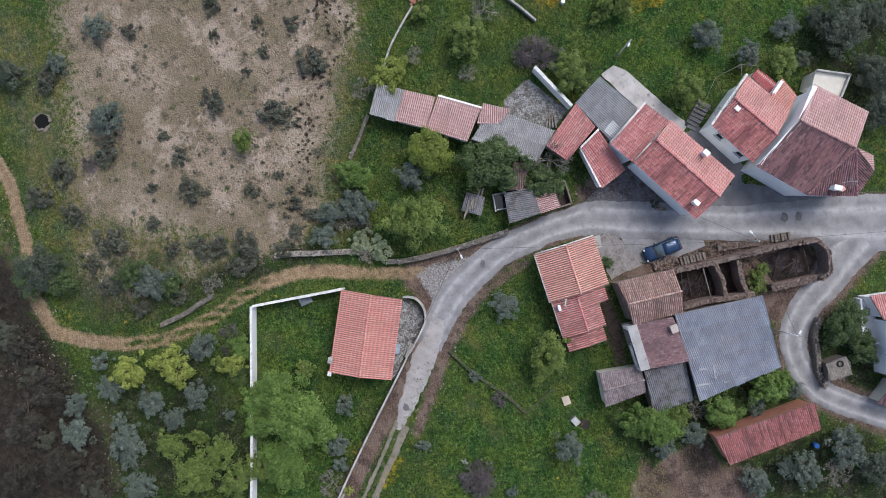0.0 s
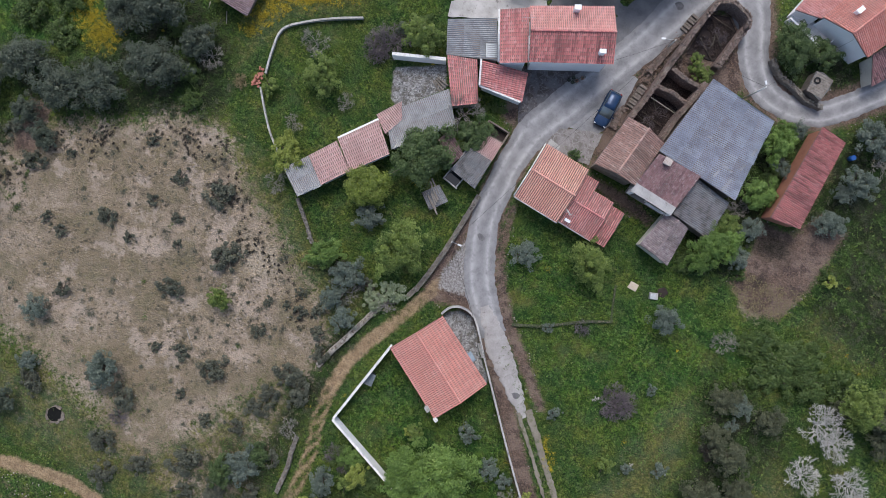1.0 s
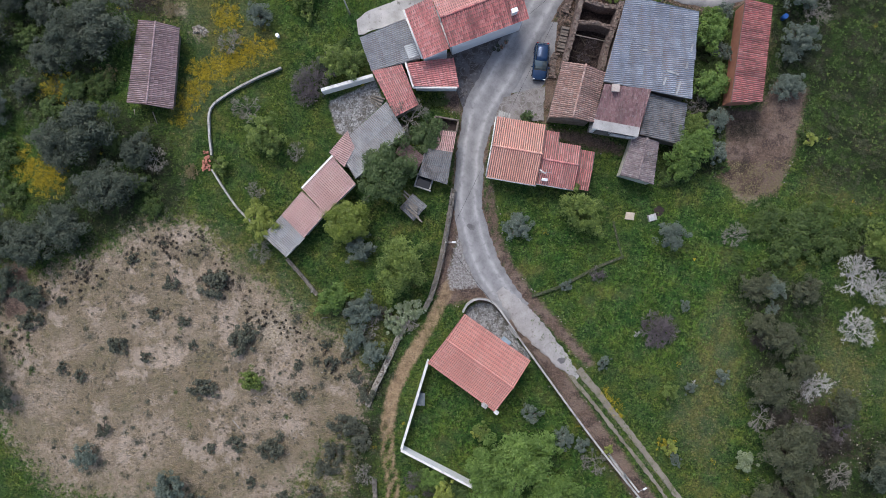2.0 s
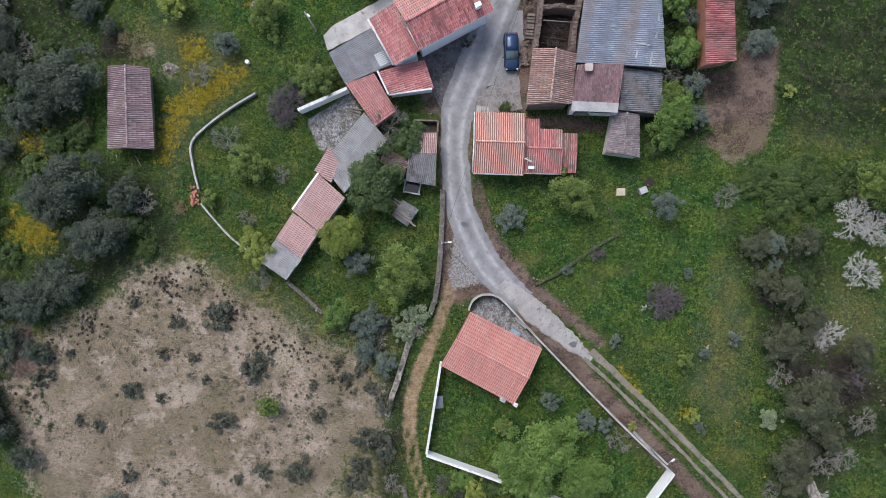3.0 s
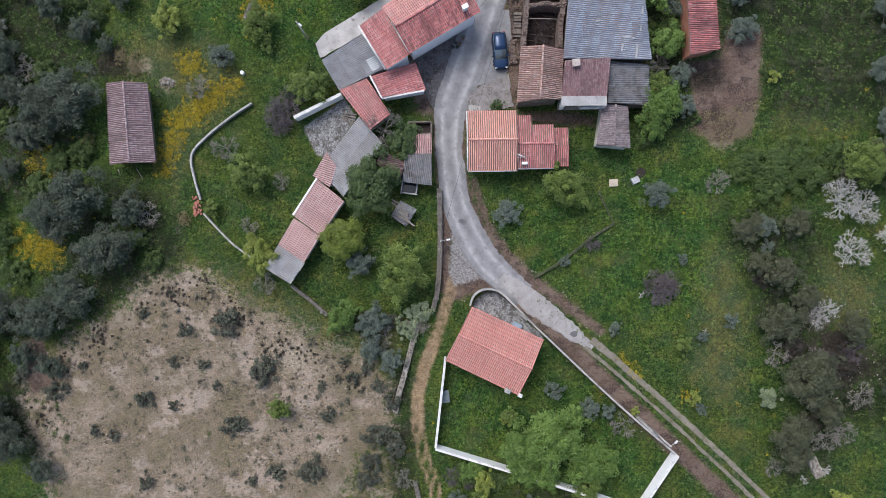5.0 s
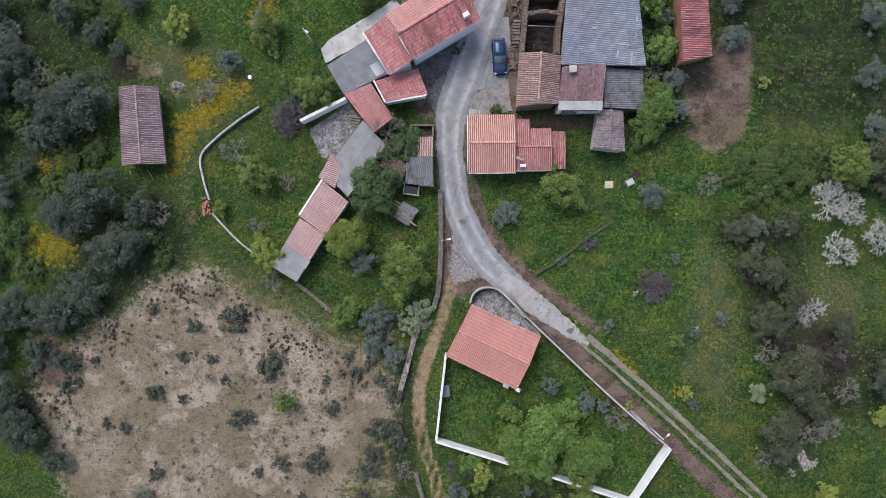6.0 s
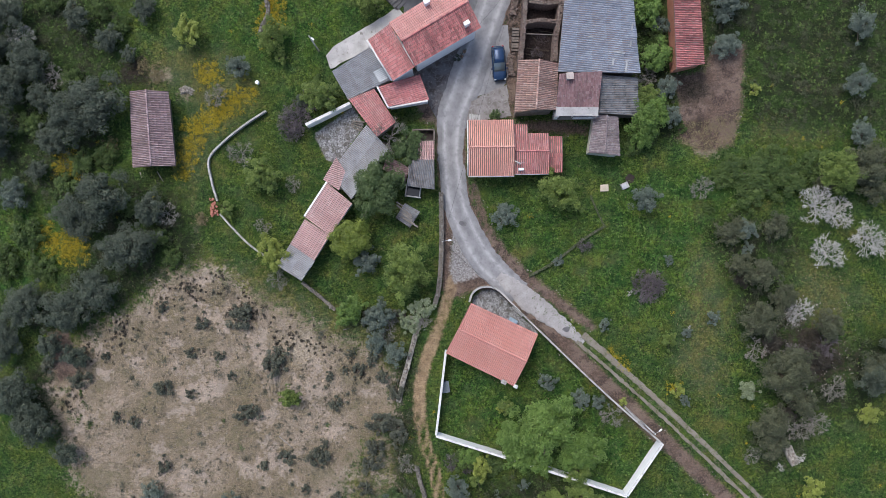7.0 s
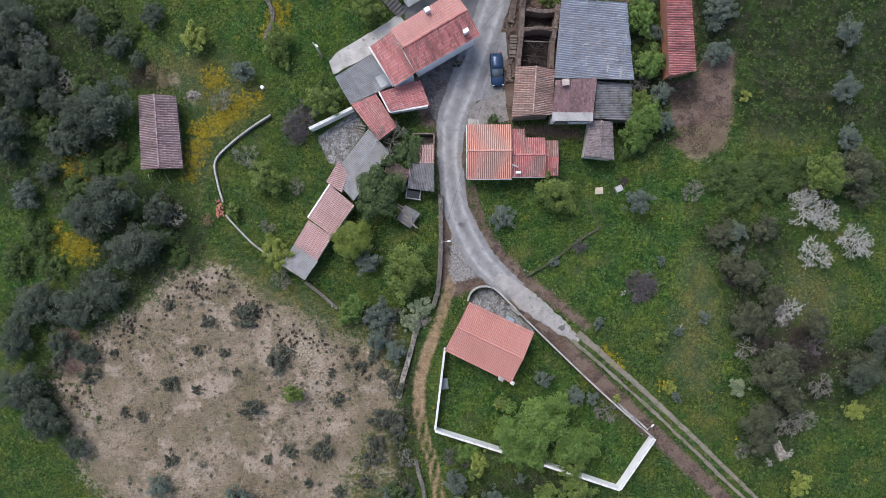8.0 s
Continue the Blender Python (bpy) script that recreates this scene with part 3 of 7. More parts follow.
DRY = [WEST_SAND, [(-7, -17), (-6, -28), (-4.6, -35), (-6.4, -41.5), (-10, -43.4), (-18, -42.6), (-28, -41), (-24, -37), (-14, -30)], [(-31, -1.5), (-24, -3), (-15.2, -7.5), (-6.2, -9.5), (-5, -14), (-7, -17.5), (-11, -14), (-20.4, -9), (-25.5, -6.5)], [(-33, 22), (-28, 25), (-24, 18), (-30, 12), (-32, 6), (-34, 10), (-32, 17)], [(-6, -17), (-9, -24), (-14, -31), (-9, -33), (-4.5, -28)],
       [(29, -10), (34, -14), (33, -20), (29, -17)], [(42, -1), (46, -3), (50, -6), (49, -9.6), (45, -11.5), (42.5, -5)], [(30, 0), (33, -1), (35, -9.5), (33, -13), (30, -17.5), (28, -15.5)], [(37, 13), (46, 12.4), (47, 14.5), (40, 15.5)], [(43, 20), (45, 27), (47, 27), (46, 19)], [(-39, 22), (-33, 26), (-29, 22), (-30, 18), (-37, 19.6)], [(-24, -38), (-14, -38), (-8, -33), (-10, -42), (-20, -43)]]
BROWN = [[(6.8, 20.2), (7.5, 15.6), (8.2, 15.4), (8.8, 22.2), (7.4, 21.8)], [(27, 20.5), (31.5, 21.5), (33, 25), (36.5, 24.5), (36.2, 17.0), (35, 12.3), (31.6, 11.2), (28.3, 12.9), (28.4, 18)], [(-50.5, -10.6), (-47.6, -10.5), (-46.5, -15.7), (-49, -17)], [(7.5, 15), (13, 15.4), (17, 14.6), (17, 13.6), (8, 14.2)],
         [(7.2, 20.8), (9.3, 21.5), (10.4, 39.2), (8.2, 39), (7.2, 32), (6.9, 26)], [(9.3, 22.4), (13, 22.2), (13.6, 29.5), (14, 33), (14, 38), (10.4, 38)], [(14, 30), (16.5, 31), (18, 30), (17.5, 34), (14.6, 36)], [(-3.6, 15.5), (-1.6, 15), (-2.2, 17.6), (-4, 18)]]
VERGES = [(2.9, 7.5, 0.35), (4.4, 2.4, 0.4), (6.6, -1.0, 0.55), (9.3, -3.9, 0.6), (13.2, -7.0, 0.7), (17.4, -10.2, 0.5)]
YELLOW = [[(-33, 9), (-31.4, 13), (-29.8, 14.5), (-27, 16.5), (-24.5, 18.8), (-25.5, 19.3), (-30, 17), (-32.4, 15)], [(-48, -1.2), (-46, -1.2), (-45.8, 1), (-50, 2), (-50.5, 0.6)], [(-48.5, 9.4), (-46.5, 9.6), (-46.6, 11.2), (-48.4, 11)], [(-30.6, 20.4), (-28.8, 20.6), (-29, 22), (-30.6, 21.8)], [(-23.2, 27), (-21.8, 27), (-21, 30), (-22.4, 31)], [(20.2, -13.2), (22.4, -15.4), (22.0, -15.8), (19.8, -13.6)], [(27, -17.6), (28.4, -17.9), (28.2, -18.6), (27, -18.3)]]
GRAVEL = [[(2.5, -7.3), (3.0, -6.3), (4.1, -5.6), (5.4, -5.6), (6.7, -6.6), (8.6, -8.8), (11.0, -10.8), (10.7, -11.3)], [(-15.3, 10.6), (-16.9, 13.9), (-14.7, 15.3), (-12.0, 17.2), (-10.6, 14.9), (-13.9, 10.3)]]
PALE = [[(30.4, 11.2), (33.0, 10.9), (32.8, 11.8), (30.6, 12.0)], [(-19.2, -10.2), (-17.4, -10.6), (-15.8, -13), (-16.6, -13.6), (-18.4, -12.6)], [(-37, 20.5), (-34.5, 20.8), (-35, 22), (-37.6, 21.8)], [(-21, -11), (-17, -11.4), (-16.4, -14.3), (-19.2, -14.8), (-21.4, -13)], [(-33, 19.6), (-32, 19.4), (-32.4, 18.4), (-33.6, 18.8)]]


PAVED = [[(-4.9, 21.4), (3.4, 26.6), (3.3, 23.5), (0.7, 17.6), (-1.2, 15.0), (-2.5, 17.2), (-3.8, 20.6)], [(-14.7, 22.0), (-15.3, 23.6), (-14.4, 24.6), (-6.4, 29.4), (-5.6, 28.6), (-9.6, 24.4)], [(-6.4, 29.8), (-5.0, 31.4), (0.8, 34.6), (5.4, 38.4), (7.0, 42.4), (10, 43), (10, 38), (4.0, 27.0), (2.5, 27.3), (-1.0, 28.5), (-6, 27)],
         [(1.6, 18.2), (3.0, 22.0), (5.0, 27.0), (7.3, 27.2), (7.5, 24), (7.6, 21.6), (6.6, 19.6), (4.2, 18.6)]]


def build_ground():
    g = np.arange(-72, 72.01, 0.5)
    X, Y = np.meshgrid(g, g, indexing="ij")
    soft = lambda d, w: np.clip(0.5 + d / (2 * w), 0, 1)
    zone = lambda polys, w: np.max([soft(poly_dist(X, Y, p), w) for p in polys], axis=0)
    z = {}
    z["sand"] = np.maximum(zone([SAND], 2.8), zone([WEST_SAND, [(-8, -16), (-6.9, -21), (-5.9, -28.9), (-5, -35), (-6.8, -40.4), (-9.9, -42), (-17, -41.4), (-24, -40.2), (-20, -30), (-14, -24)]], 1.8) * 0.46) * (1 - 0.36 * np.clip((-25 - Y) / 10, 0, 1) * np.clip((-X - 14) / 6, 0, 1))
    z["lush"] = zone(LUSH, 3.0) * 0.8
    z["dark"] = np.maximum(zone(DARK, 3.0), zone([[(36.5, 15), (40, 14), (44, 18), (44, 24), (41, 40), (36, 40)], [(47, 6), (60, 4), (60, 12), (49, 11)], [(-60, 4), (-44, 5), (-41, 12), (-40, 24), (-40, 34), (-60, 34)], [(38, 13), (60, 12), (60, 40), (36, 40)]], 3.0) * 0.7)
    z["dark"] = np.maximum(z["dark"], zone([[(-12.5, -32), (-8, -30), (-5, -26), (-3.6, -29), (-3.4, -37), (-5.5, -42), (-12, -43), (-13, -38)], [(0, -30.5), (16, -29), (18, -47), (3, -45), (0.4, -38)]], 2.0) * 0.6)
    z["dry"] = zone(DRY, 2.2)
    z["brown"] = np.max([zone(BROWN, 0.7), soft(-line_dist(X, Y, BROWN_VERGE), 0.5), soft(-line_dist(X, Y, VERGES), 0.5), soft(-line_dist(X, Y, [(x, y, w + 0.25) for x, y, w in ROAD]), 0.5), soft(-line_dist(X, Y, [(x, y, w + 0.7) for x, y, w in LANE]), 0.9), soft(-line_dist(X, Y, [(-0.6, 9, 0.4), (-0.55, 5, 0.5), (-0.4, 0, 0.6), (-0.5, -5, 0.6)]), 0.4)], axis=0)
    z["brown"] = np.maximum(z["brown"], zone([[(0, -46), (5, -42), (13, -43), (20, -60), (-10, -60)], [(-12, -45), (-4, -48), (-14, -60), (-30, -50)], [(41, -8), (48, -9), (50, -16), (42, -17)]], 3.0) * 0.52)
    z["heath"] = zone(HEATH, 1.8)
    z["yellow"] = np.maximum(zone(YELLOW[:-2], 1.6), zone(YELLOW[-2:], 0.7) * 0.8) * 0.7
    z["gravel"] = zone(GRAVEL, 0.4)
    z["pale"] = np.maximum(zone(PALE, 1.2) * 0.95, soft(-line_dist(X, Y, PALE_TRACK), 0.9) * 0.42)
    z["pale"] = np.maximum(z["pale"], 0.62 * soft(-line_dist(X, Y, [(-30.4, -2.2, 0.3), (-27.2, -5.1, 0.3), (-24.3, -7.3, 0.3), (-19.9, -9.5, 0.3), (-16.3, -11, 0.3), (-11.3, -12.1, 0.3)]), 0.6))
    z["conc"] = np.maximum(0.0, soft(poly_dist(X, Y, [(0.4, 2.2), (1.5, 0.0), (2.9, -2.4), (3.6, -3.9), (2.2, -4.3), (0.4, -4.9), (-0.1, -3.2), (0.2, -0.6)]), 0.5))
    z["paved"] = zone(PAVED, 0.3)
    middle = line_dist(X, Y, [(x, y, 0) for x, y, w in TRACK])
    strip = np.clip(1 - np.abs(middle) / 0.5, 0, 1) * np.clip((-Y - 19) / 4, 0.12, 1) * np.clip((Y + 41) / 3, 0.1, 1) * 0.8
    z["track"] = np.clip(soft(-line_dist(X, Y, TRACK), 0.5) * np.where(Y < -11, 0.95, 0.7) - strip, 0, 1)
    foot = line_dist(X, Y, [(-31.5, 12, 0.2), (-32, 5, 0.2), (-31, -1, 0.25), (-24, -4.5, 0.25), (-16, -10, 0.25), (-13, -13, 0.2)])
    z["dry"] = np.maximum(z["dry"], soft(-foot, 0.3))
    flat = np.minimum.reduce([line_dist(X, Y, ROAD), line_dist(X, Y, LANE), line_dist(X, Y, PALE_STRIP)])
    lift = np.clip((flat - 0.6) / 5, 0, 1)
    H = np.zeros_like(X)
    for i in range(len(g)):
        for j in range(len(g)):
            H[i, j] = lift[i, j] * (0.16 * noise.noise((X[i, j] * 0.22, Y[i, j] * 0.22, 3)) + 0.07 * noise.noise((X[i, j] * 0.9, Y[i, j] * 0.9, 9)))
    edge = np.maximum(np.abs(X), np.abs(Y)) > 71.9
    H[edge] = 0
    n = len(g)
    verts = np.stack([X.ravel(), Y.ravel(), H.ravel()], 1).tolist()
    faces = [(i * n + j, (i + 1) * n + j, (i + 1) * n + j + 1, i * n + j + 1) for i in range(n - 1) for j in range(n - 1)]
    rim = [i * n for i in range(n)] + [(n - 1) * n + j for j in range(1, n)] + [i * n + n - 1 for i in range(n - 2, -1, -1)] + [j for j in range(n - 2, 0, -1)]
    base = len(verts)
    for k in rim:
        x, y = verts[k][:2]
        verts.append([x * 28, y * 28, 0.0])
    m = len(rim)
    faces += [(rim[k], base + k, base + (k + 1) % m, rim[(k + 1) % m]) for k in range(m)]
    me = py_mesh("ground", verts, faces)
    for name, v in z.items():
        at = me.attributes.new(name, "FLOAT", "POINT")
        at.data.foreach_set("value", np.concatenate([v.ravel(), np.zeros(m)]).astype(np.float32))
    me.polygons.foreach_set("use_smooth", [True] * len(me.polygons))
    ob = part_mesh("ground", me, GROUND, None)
    tagged(ob, "uneven meadow, bare sandy soil and scrub round the hamlet", "ground", kind="structure")
    return g, z, H


GRID, ZONES, HEIGHT = build_ground()


def ground_z(x, y):
    i, j = int(round((x + 72) * 2)), int(round((y + 72) * 2))
    return float(HEIGHT[min(max(i, 0), 288), min(max(j, 0), 288)])


def zone_at(name, x, y):
    i, j = int(round((x + 72) * 2)), int(round((y + 72) * 2))
    return float(ZONES[name][min(max(i, 0), 288), min(max(j, 0), 288)])


def band(name, rows, material, z, label, category, ragged=0.15, tracks=0.9):
    """A road surface along the rows, with ragged edges that sink into the soil."""
    line = smooth_line(rows)
    d = np.gradient(line[:, :2], axis=0)
    d /= np.linalg.norm(d, axis=1)[:, None] + 1e-9
    side = np.stack([-d[:, 1], d[:, 0]], 1)
    across = [-1.06, -1, -0.75, -0.5, -0.25, 0, 0.25, 0.5, 0.75, 1, 1.06]
    verts, wear = [], []
    for i, (x, y, w) in enumerate(line):
        for k in across:
            edge = w + ragged * 0.8 * noise.noise((x * 0.5, y * 0.5, 5 if k > 0 else 8)) + ragged * noise.noise((x * 2.1, y * 2.1, 2 if k > 0 else 7)) + ragged * 0.5 * noise.noise((x * 5, y * 5, 3))
            verts.append((x + side[i][0] * k * edge, y + side[i][1] * k * edge, z + 0.02 * (1 - k * k) if abs(k) <= 1 else -0.1))
            wear.append(max(0.0, 1 - abs(abs(k) - 0.45) / 0.3) * tracks)
    n = len(across)
    faces = [(i * n + j, i * n + j + 1, (i + 1) * n + j + 1, (i + 1) * n + j) for i in range(len(line) - 1) for j in range(n - 1)]
    me = py_mesh(name, verts, faces)
    me.attributes.new("wear", "FLOAT", "POINT").data.foreach_set("value", np.array(wear, np.float32))
    me.polygons.foreach_set("use_smooth", [True] * len(me.polygons))
    ob = part_mesh(name, me, material, None)
    if me.polygons[0].normal.z < 0:
        me.flip_normals()
    return tagged(ob, label, category, kind="structure")


def slab(name, poly, material, z, label, category, ragged=0.2):
    """A thin paved area with a ragged rim."""
    pts = []
    for (x0, y0), (x1, y1) in zip(poly, poly[1:] + poly[:1]):
        n = max(2, int(math.hypot(x1 - x0, y1 - y0) / 0.5))
        pts += [(x0 + (x1 - x0) * k / n, y0 + (y1 - y0) * k / n) for k in range(n)]
    pts = [(x + ragged * noise.noise((x * 1.1, y * 1.1, 4)), y + ragged * noise.noise((x * 1.1, y * 1.1, 14))) for x, y in pts]
    bm = bmesh.new()
    prism(bm, pts, -0.1, z)
    return tagged(part(name, bm, material, None), label, category, kind="structure")


band("lane", LANE, ASPHALT, 0.03, "narrow dusty grey asphalt lane round the ruin", "road")
band("road", ROAD, ASPHALT, 0.036, "narrow worn grey asphalt village road with dusty wheel tracks", "road")
band("pavement", PALE_STRIP, PALE_ROAD, 0.055, "broken pale concrete stretch of the village road", "road", 0.28, 0)
for off, wide, end in ((-0.6, 0.2, 0.2), (0.55, 0.42, 0.24)):
    band("track_rut", [(x + off * 0.69, y + off * 0.73, wide + (end - wide) * min(1, k / 5)) for k, (x, y, w) in enumerate(PALE_TRACK)], RUT, 0.09, "pale wheel rut of the grassy lane below the garden", "track", 0.13, 0)
for nm, poly, m, zz, lab in (("yard", PAVED[0], OLD_ASPHALT, 0.026, "dark worn asphalt forecourt before the white house"), ("yard_terrace", PAVED[1], CONCRETE, 0.12, "bare grey concrete yard behind the house"),
                             ("alley", PAVED[2], SHADE_ASPHALT, 0.022, "asphalt alley between the white houses, darkened for their shade"), ("yard_parking", PAVED[3], ASPHALT, 0.018, "dusty grey parking place beside the ruin")):
    slab(nm, poly, m, zz, lab, "pavement", 0.2)
# Strip along the wall foot that paints the house's soft shadow on the ground.
slab("alley_edge", [(-0.2, 33.0), (4.2, 37.2), (6.0, 42.2), (7.6, 42.6), (6.6, 38), (2.6, 32.6)], SHADE_ASPHALT, 0.034, "asphalt strip darkened as shade at the foot of the white house", "pavement", 0.15)
slab("yard_patio", [(2.2, 15.2), (2.6, 17.7), (4.5, 18.7), (7.1, 19.9), (7.6, 15.9)], PATIO, 0.13, "cracked pale concrete yard behind the orange-roofed house", "pavement", 0.3)
for px_, py_, pr in ((7.0, 36.6, 0.45), (7.3, 38.2, 0.42), (14.3, -10.6, 0.34), (1.6, 2.6, 0.42)):
    slab("road_patch", [(px_ + pr * math.cos(a * 0.785) * (1 + 0.3 * math.sin(a * 2.1)), py_ + pr * math.sin(a * 0.785)) for a in range(8)], PATCH, 0.066 if px_ < 9 else 0.084, "dark tar patch mended into the road surface", "road patch", 0.3)

# ---- roofs and walls ----
def pieces(quad, pitch, course):
    """The lattice of a roof slope: for each piece its place on it, cut off at the slope's edges."""
    e0, e1, r1, r0 = map(np.array, quad)
    wide = np.linalg.norm(e1 - e0)
    x = (e1 - e0) / wide
    a0, a1 = (r0 - e0) @ x, (r1 - e0) @ x
    tall = (np.linalg.norm(r0 - e0 - a0 * x) + np.linalg.norm(r1 - e0 - a1 * x)) / 2
    ny = max(1, round(tall / course))
    normal = np.cross(e1 - e0, (r0 + r1) / 2 - (e0 + e1) / 2)
    normal = normal / np.linalg.norm(normal)
    if normal[2] < 0:
        normal = -normal

    def at(u, v):
        lo, hi = a0 * v, wide + (a1 - wide) * v
        k = min(1.0, max(0.0, (u - lo) / max(hi - lo, 1e-3)))
        return (e0 * (1 - k) + e1 * k) * (1 - v) + (r0 * (1 - k) + r1 * k) * v

    cells = []
    first = math.floor(min(0, a0) / pitch)
    for j in range(ny):
        v = (j + 0.5) / ny
        lo, hi = a0 * v, wide + (a1 - wide) * v
        cells += [(i * pitch, j) for i in range(first, math.ceil(max(wide, a1) / pitch) + 1) if lo - pitch * 0.6 < (i + 0.5) * pitch < hi + pitch * 0.6]
    return at, cells, ny, normal, tall


def tile_sheet(quads, pitch, course, amp, jitter=0.0, step=0.04):
    """Roof tiles, each a piece of its own: a round cover with a valley beside it. quads: eave start, eave end, ridge end, ridge start.
    The third list says how much each tile is streaked by the water that runs down its row."""
    verts, faces, streak = [], [], []
    shape = [-0.5, -0.6, 0.55, 1.0, 0.55, -0.5]
    place = [0.0, 0.36, 0.44, 0.68, 0.94, 1.0]
    for k, q in enumerate(quads):
        at, cells, ny, normal, tall = pieces(q, pitch, course)
        for u, j in cells:
            du, lift, slip = rng.uniform(-1, 1) * jitter, rng.uniform(0, 1) * jitter * 0.5, rng.uniform(-1, 1) * jitter / tall
            b, row = len(verts), round(u / pitch)
            dirt = 0.5 + 0.55 * noise.noise((row * 0.83 + k * 7, j * 0.13, 4)) + 0.25 * noise.noise((row * 0.11, j * 0.17, 9 + k))
            for h, p in zip(shape, place):
                verts.append(at(u + p * pitch + du, max(-0.02, j / ny + slip - 0.1 / ny)) + normal * (h * amp + step + lift))
                verts.append(at(u + p * pitch + du, (j + 1) / ny + slip) + normal * (h * amp * 0.88 + lift))
                streak += [dirt, dirt]
            faces += [(b + 2 * k2, b + 2 * k2 + 2, b + 2 * k2 + 3, b + 2 * k2 + 1) for k2 in range(5)]
    return verts, faces, streak


def corrugated(quads, pitch=0.212, amp=0.09, sheet=(1.06, 1.7)):
    """Wavy roofing sheets that overlap each other: the corners and faces of one after another."""
    for q in quads:
        at, cells, ny, normal, tall = pieces(q, sheet[0], sheet[1])
        waves = round(sheet[0] / pitch)
        n = waves * 4
        for u, j in cells:
            verts, turn, lift, slip = [], rng.uniform(-0.014, 0.014), rng.uniform(0, 0.02), rng.uniform(-0.06, 0.06) / tall
            for k in range(n + 1):
                h = amp * math.sin(k / n * waves * 2 * math.pi)
                verts.append(at(u + k / n * sheet[0] + turn, j / ny - 0.1 / tall + slip) + normal * (h + 0.05 + lift))
                verts.append(at(u + k / n * sheet[0] - turn, (j + 1) / ny) + normal * (h + 0.015 + lift))
            yield verts, [(2 * k, 2 * k + 2, 2 * k + 3, 2 * k + 1) for k in range(n)]


def cap_line(bm, a, b, r=0.12, step=0.42):
    """Half-round ridge or hip tiles laid end to end."""
    a, b = Vector(a), Vector(b)
    n = max(1, round((b - a).length / step))
    for k in range(n):
        p, q = a.lerp(b, k / n), a.lerp(b, (k + 1.06) / n)
        lift = Vector((0, 0, rng.uniform(0.05, 0.065)))
        tube(bm, p + lift, q + lift, r, r * 0.86, 8)


TILE_STYLES = dict(new=dict(pitch=0.23, course=0.42, amp=0.075, step=0.03), tile=dict(pitch=0.23, course=0.4, amp=0.085, step=0.045), wide=dict(pitch=0.235, course=0.42, amp=0.12), old=dict(pitch=0.21, course=0.42, amp=0.11, jitter=0.022),
                   flat=dict(pitch=0.2, course=0.3, amp=0.05, jitter=0.03, step=0.035))


def roof(parent, quads, material, style="tile", caps=(), cap_mat=None, name="roof", label="", thick=0.12):
    """One roof over a house: a deck, the tiles or sheets on it, and the ridge tiles."""
    bm = bmesh.new()
    for q in quads:
        hi = [bm.verts.new(Vector(p) - Vector((0, 0, 0.02))) for p in q]
        lo = [bm.verts.new(Vector(p) - Vector((0, 0, 0.02 + thick))) for p in q]
        f = [bm.faces.new(hi), bm.faces.new(lo[::-1])] + [bm.faces.new((hi[k], lo[k], lo[(k + 1) % 4], hi[(k + 1) % 4])) for k in range(4)]
        bmesh.ops.recalc_face_normals(bm, faces=f)
    deck = part(name, bm, EAVES, parent, label)
    if style == "sheet":
        for v, f in corrugated(quads):
            me = py_mesh("sheet", v, f)
            me.polygons.foreach_set("use_smooth", [True] * len(me.polygons))
            part_mesh("sheet", me, material, deck)
    else:
        v, f, streak = tile_sheet(quads, **TILE_STYLES[style])
        me = py_mesh("tiles", v, f)
        me.attributes.new("streak", "FLOAT", "POINT").data.foreach_set("value", np.array(streak, np.float32))
        part_mesh("tiling", me, material, deck)["kind"] = "stuff"
    if caps:
        bm = bmesh.new()
        for a, b in caps:
            cap_line(bm, a, b)
        part("ridge", bm, cap_mat or material, deck)["kind"] = "stuff"
    return deck


def up(p, z):
    return (p[0], p[1], z)


def gable(parent, foot, eave, ridge, wall_mat, tiles, style="tile", over=0.3, base=-0.3, cap_mat=None, back=None):
    """Walls and a saddle roof. foot: a, b, c, d of the roof's outline; the ridge goes from between a and d to between b and c."""
    a, b, c, d = foot
    m0, m1 = lerp(a, d, 0.5), lerp(b, c, 0.5)
    wa, wb, wc, wd = inset(foot, over)
    bm = bmesh.new()
    w0, w1 = lerp(wa, wd, 0.5), lerp(wb, wc, 0.5)
    k = over / (math.dist(a, d) / 2) * (ridge - eave)
    prism(bm, [wa, wb, w1, wc, wd, w0], base, [eave + k - 0.14, eave + k - 0.14, ridge - 0.16, eave + k - 0.14, eave + k - 0.14, ridge - 0.16])
    part("wall", bm, wall_mat, parent)
    quads = [(up(a, eave), up(b, eave), up(m1, ridge), up(m0, ridge)), (up(c, eave), up(d, eave), up(m0, ridge), up(m1, ridge))]
    # back: second tile material, so a slope can carry its own brightness
    if back:
        roof(parent, quads[1:], back, style, (), None, "back_roof")
        quads = quads[:1]
    return roof(parent, quads, tiles, style, [(up(m0, ridge + 0.03), up(m1, ridge + 0.03))], cap_mat)


def lean(parent, foot, z_low, z_high, wall_mat, tiles, style="tile", over=0.2, base=-0.3):
    """Walls and a one-way roof. foot: low edge a, b, then high edge c, d."""
    a, b, c, d = foot
    bm = bmesh.new()
    k = over / max(0.5, math.dist(a, d)) * (z_high - z_low)
    prism(bm, inset(foot, over), base, [z_low + k - 0.15, z_low + k - 0.15, z_high - k - 0.15, z_high - k - 0.15])
    part("wall", bm, wall_mat, parent)
    return roof(parent, [(up(a, z_low), up(b, z_low), up(c, z_high), up(d, z_high))], tiles, style)


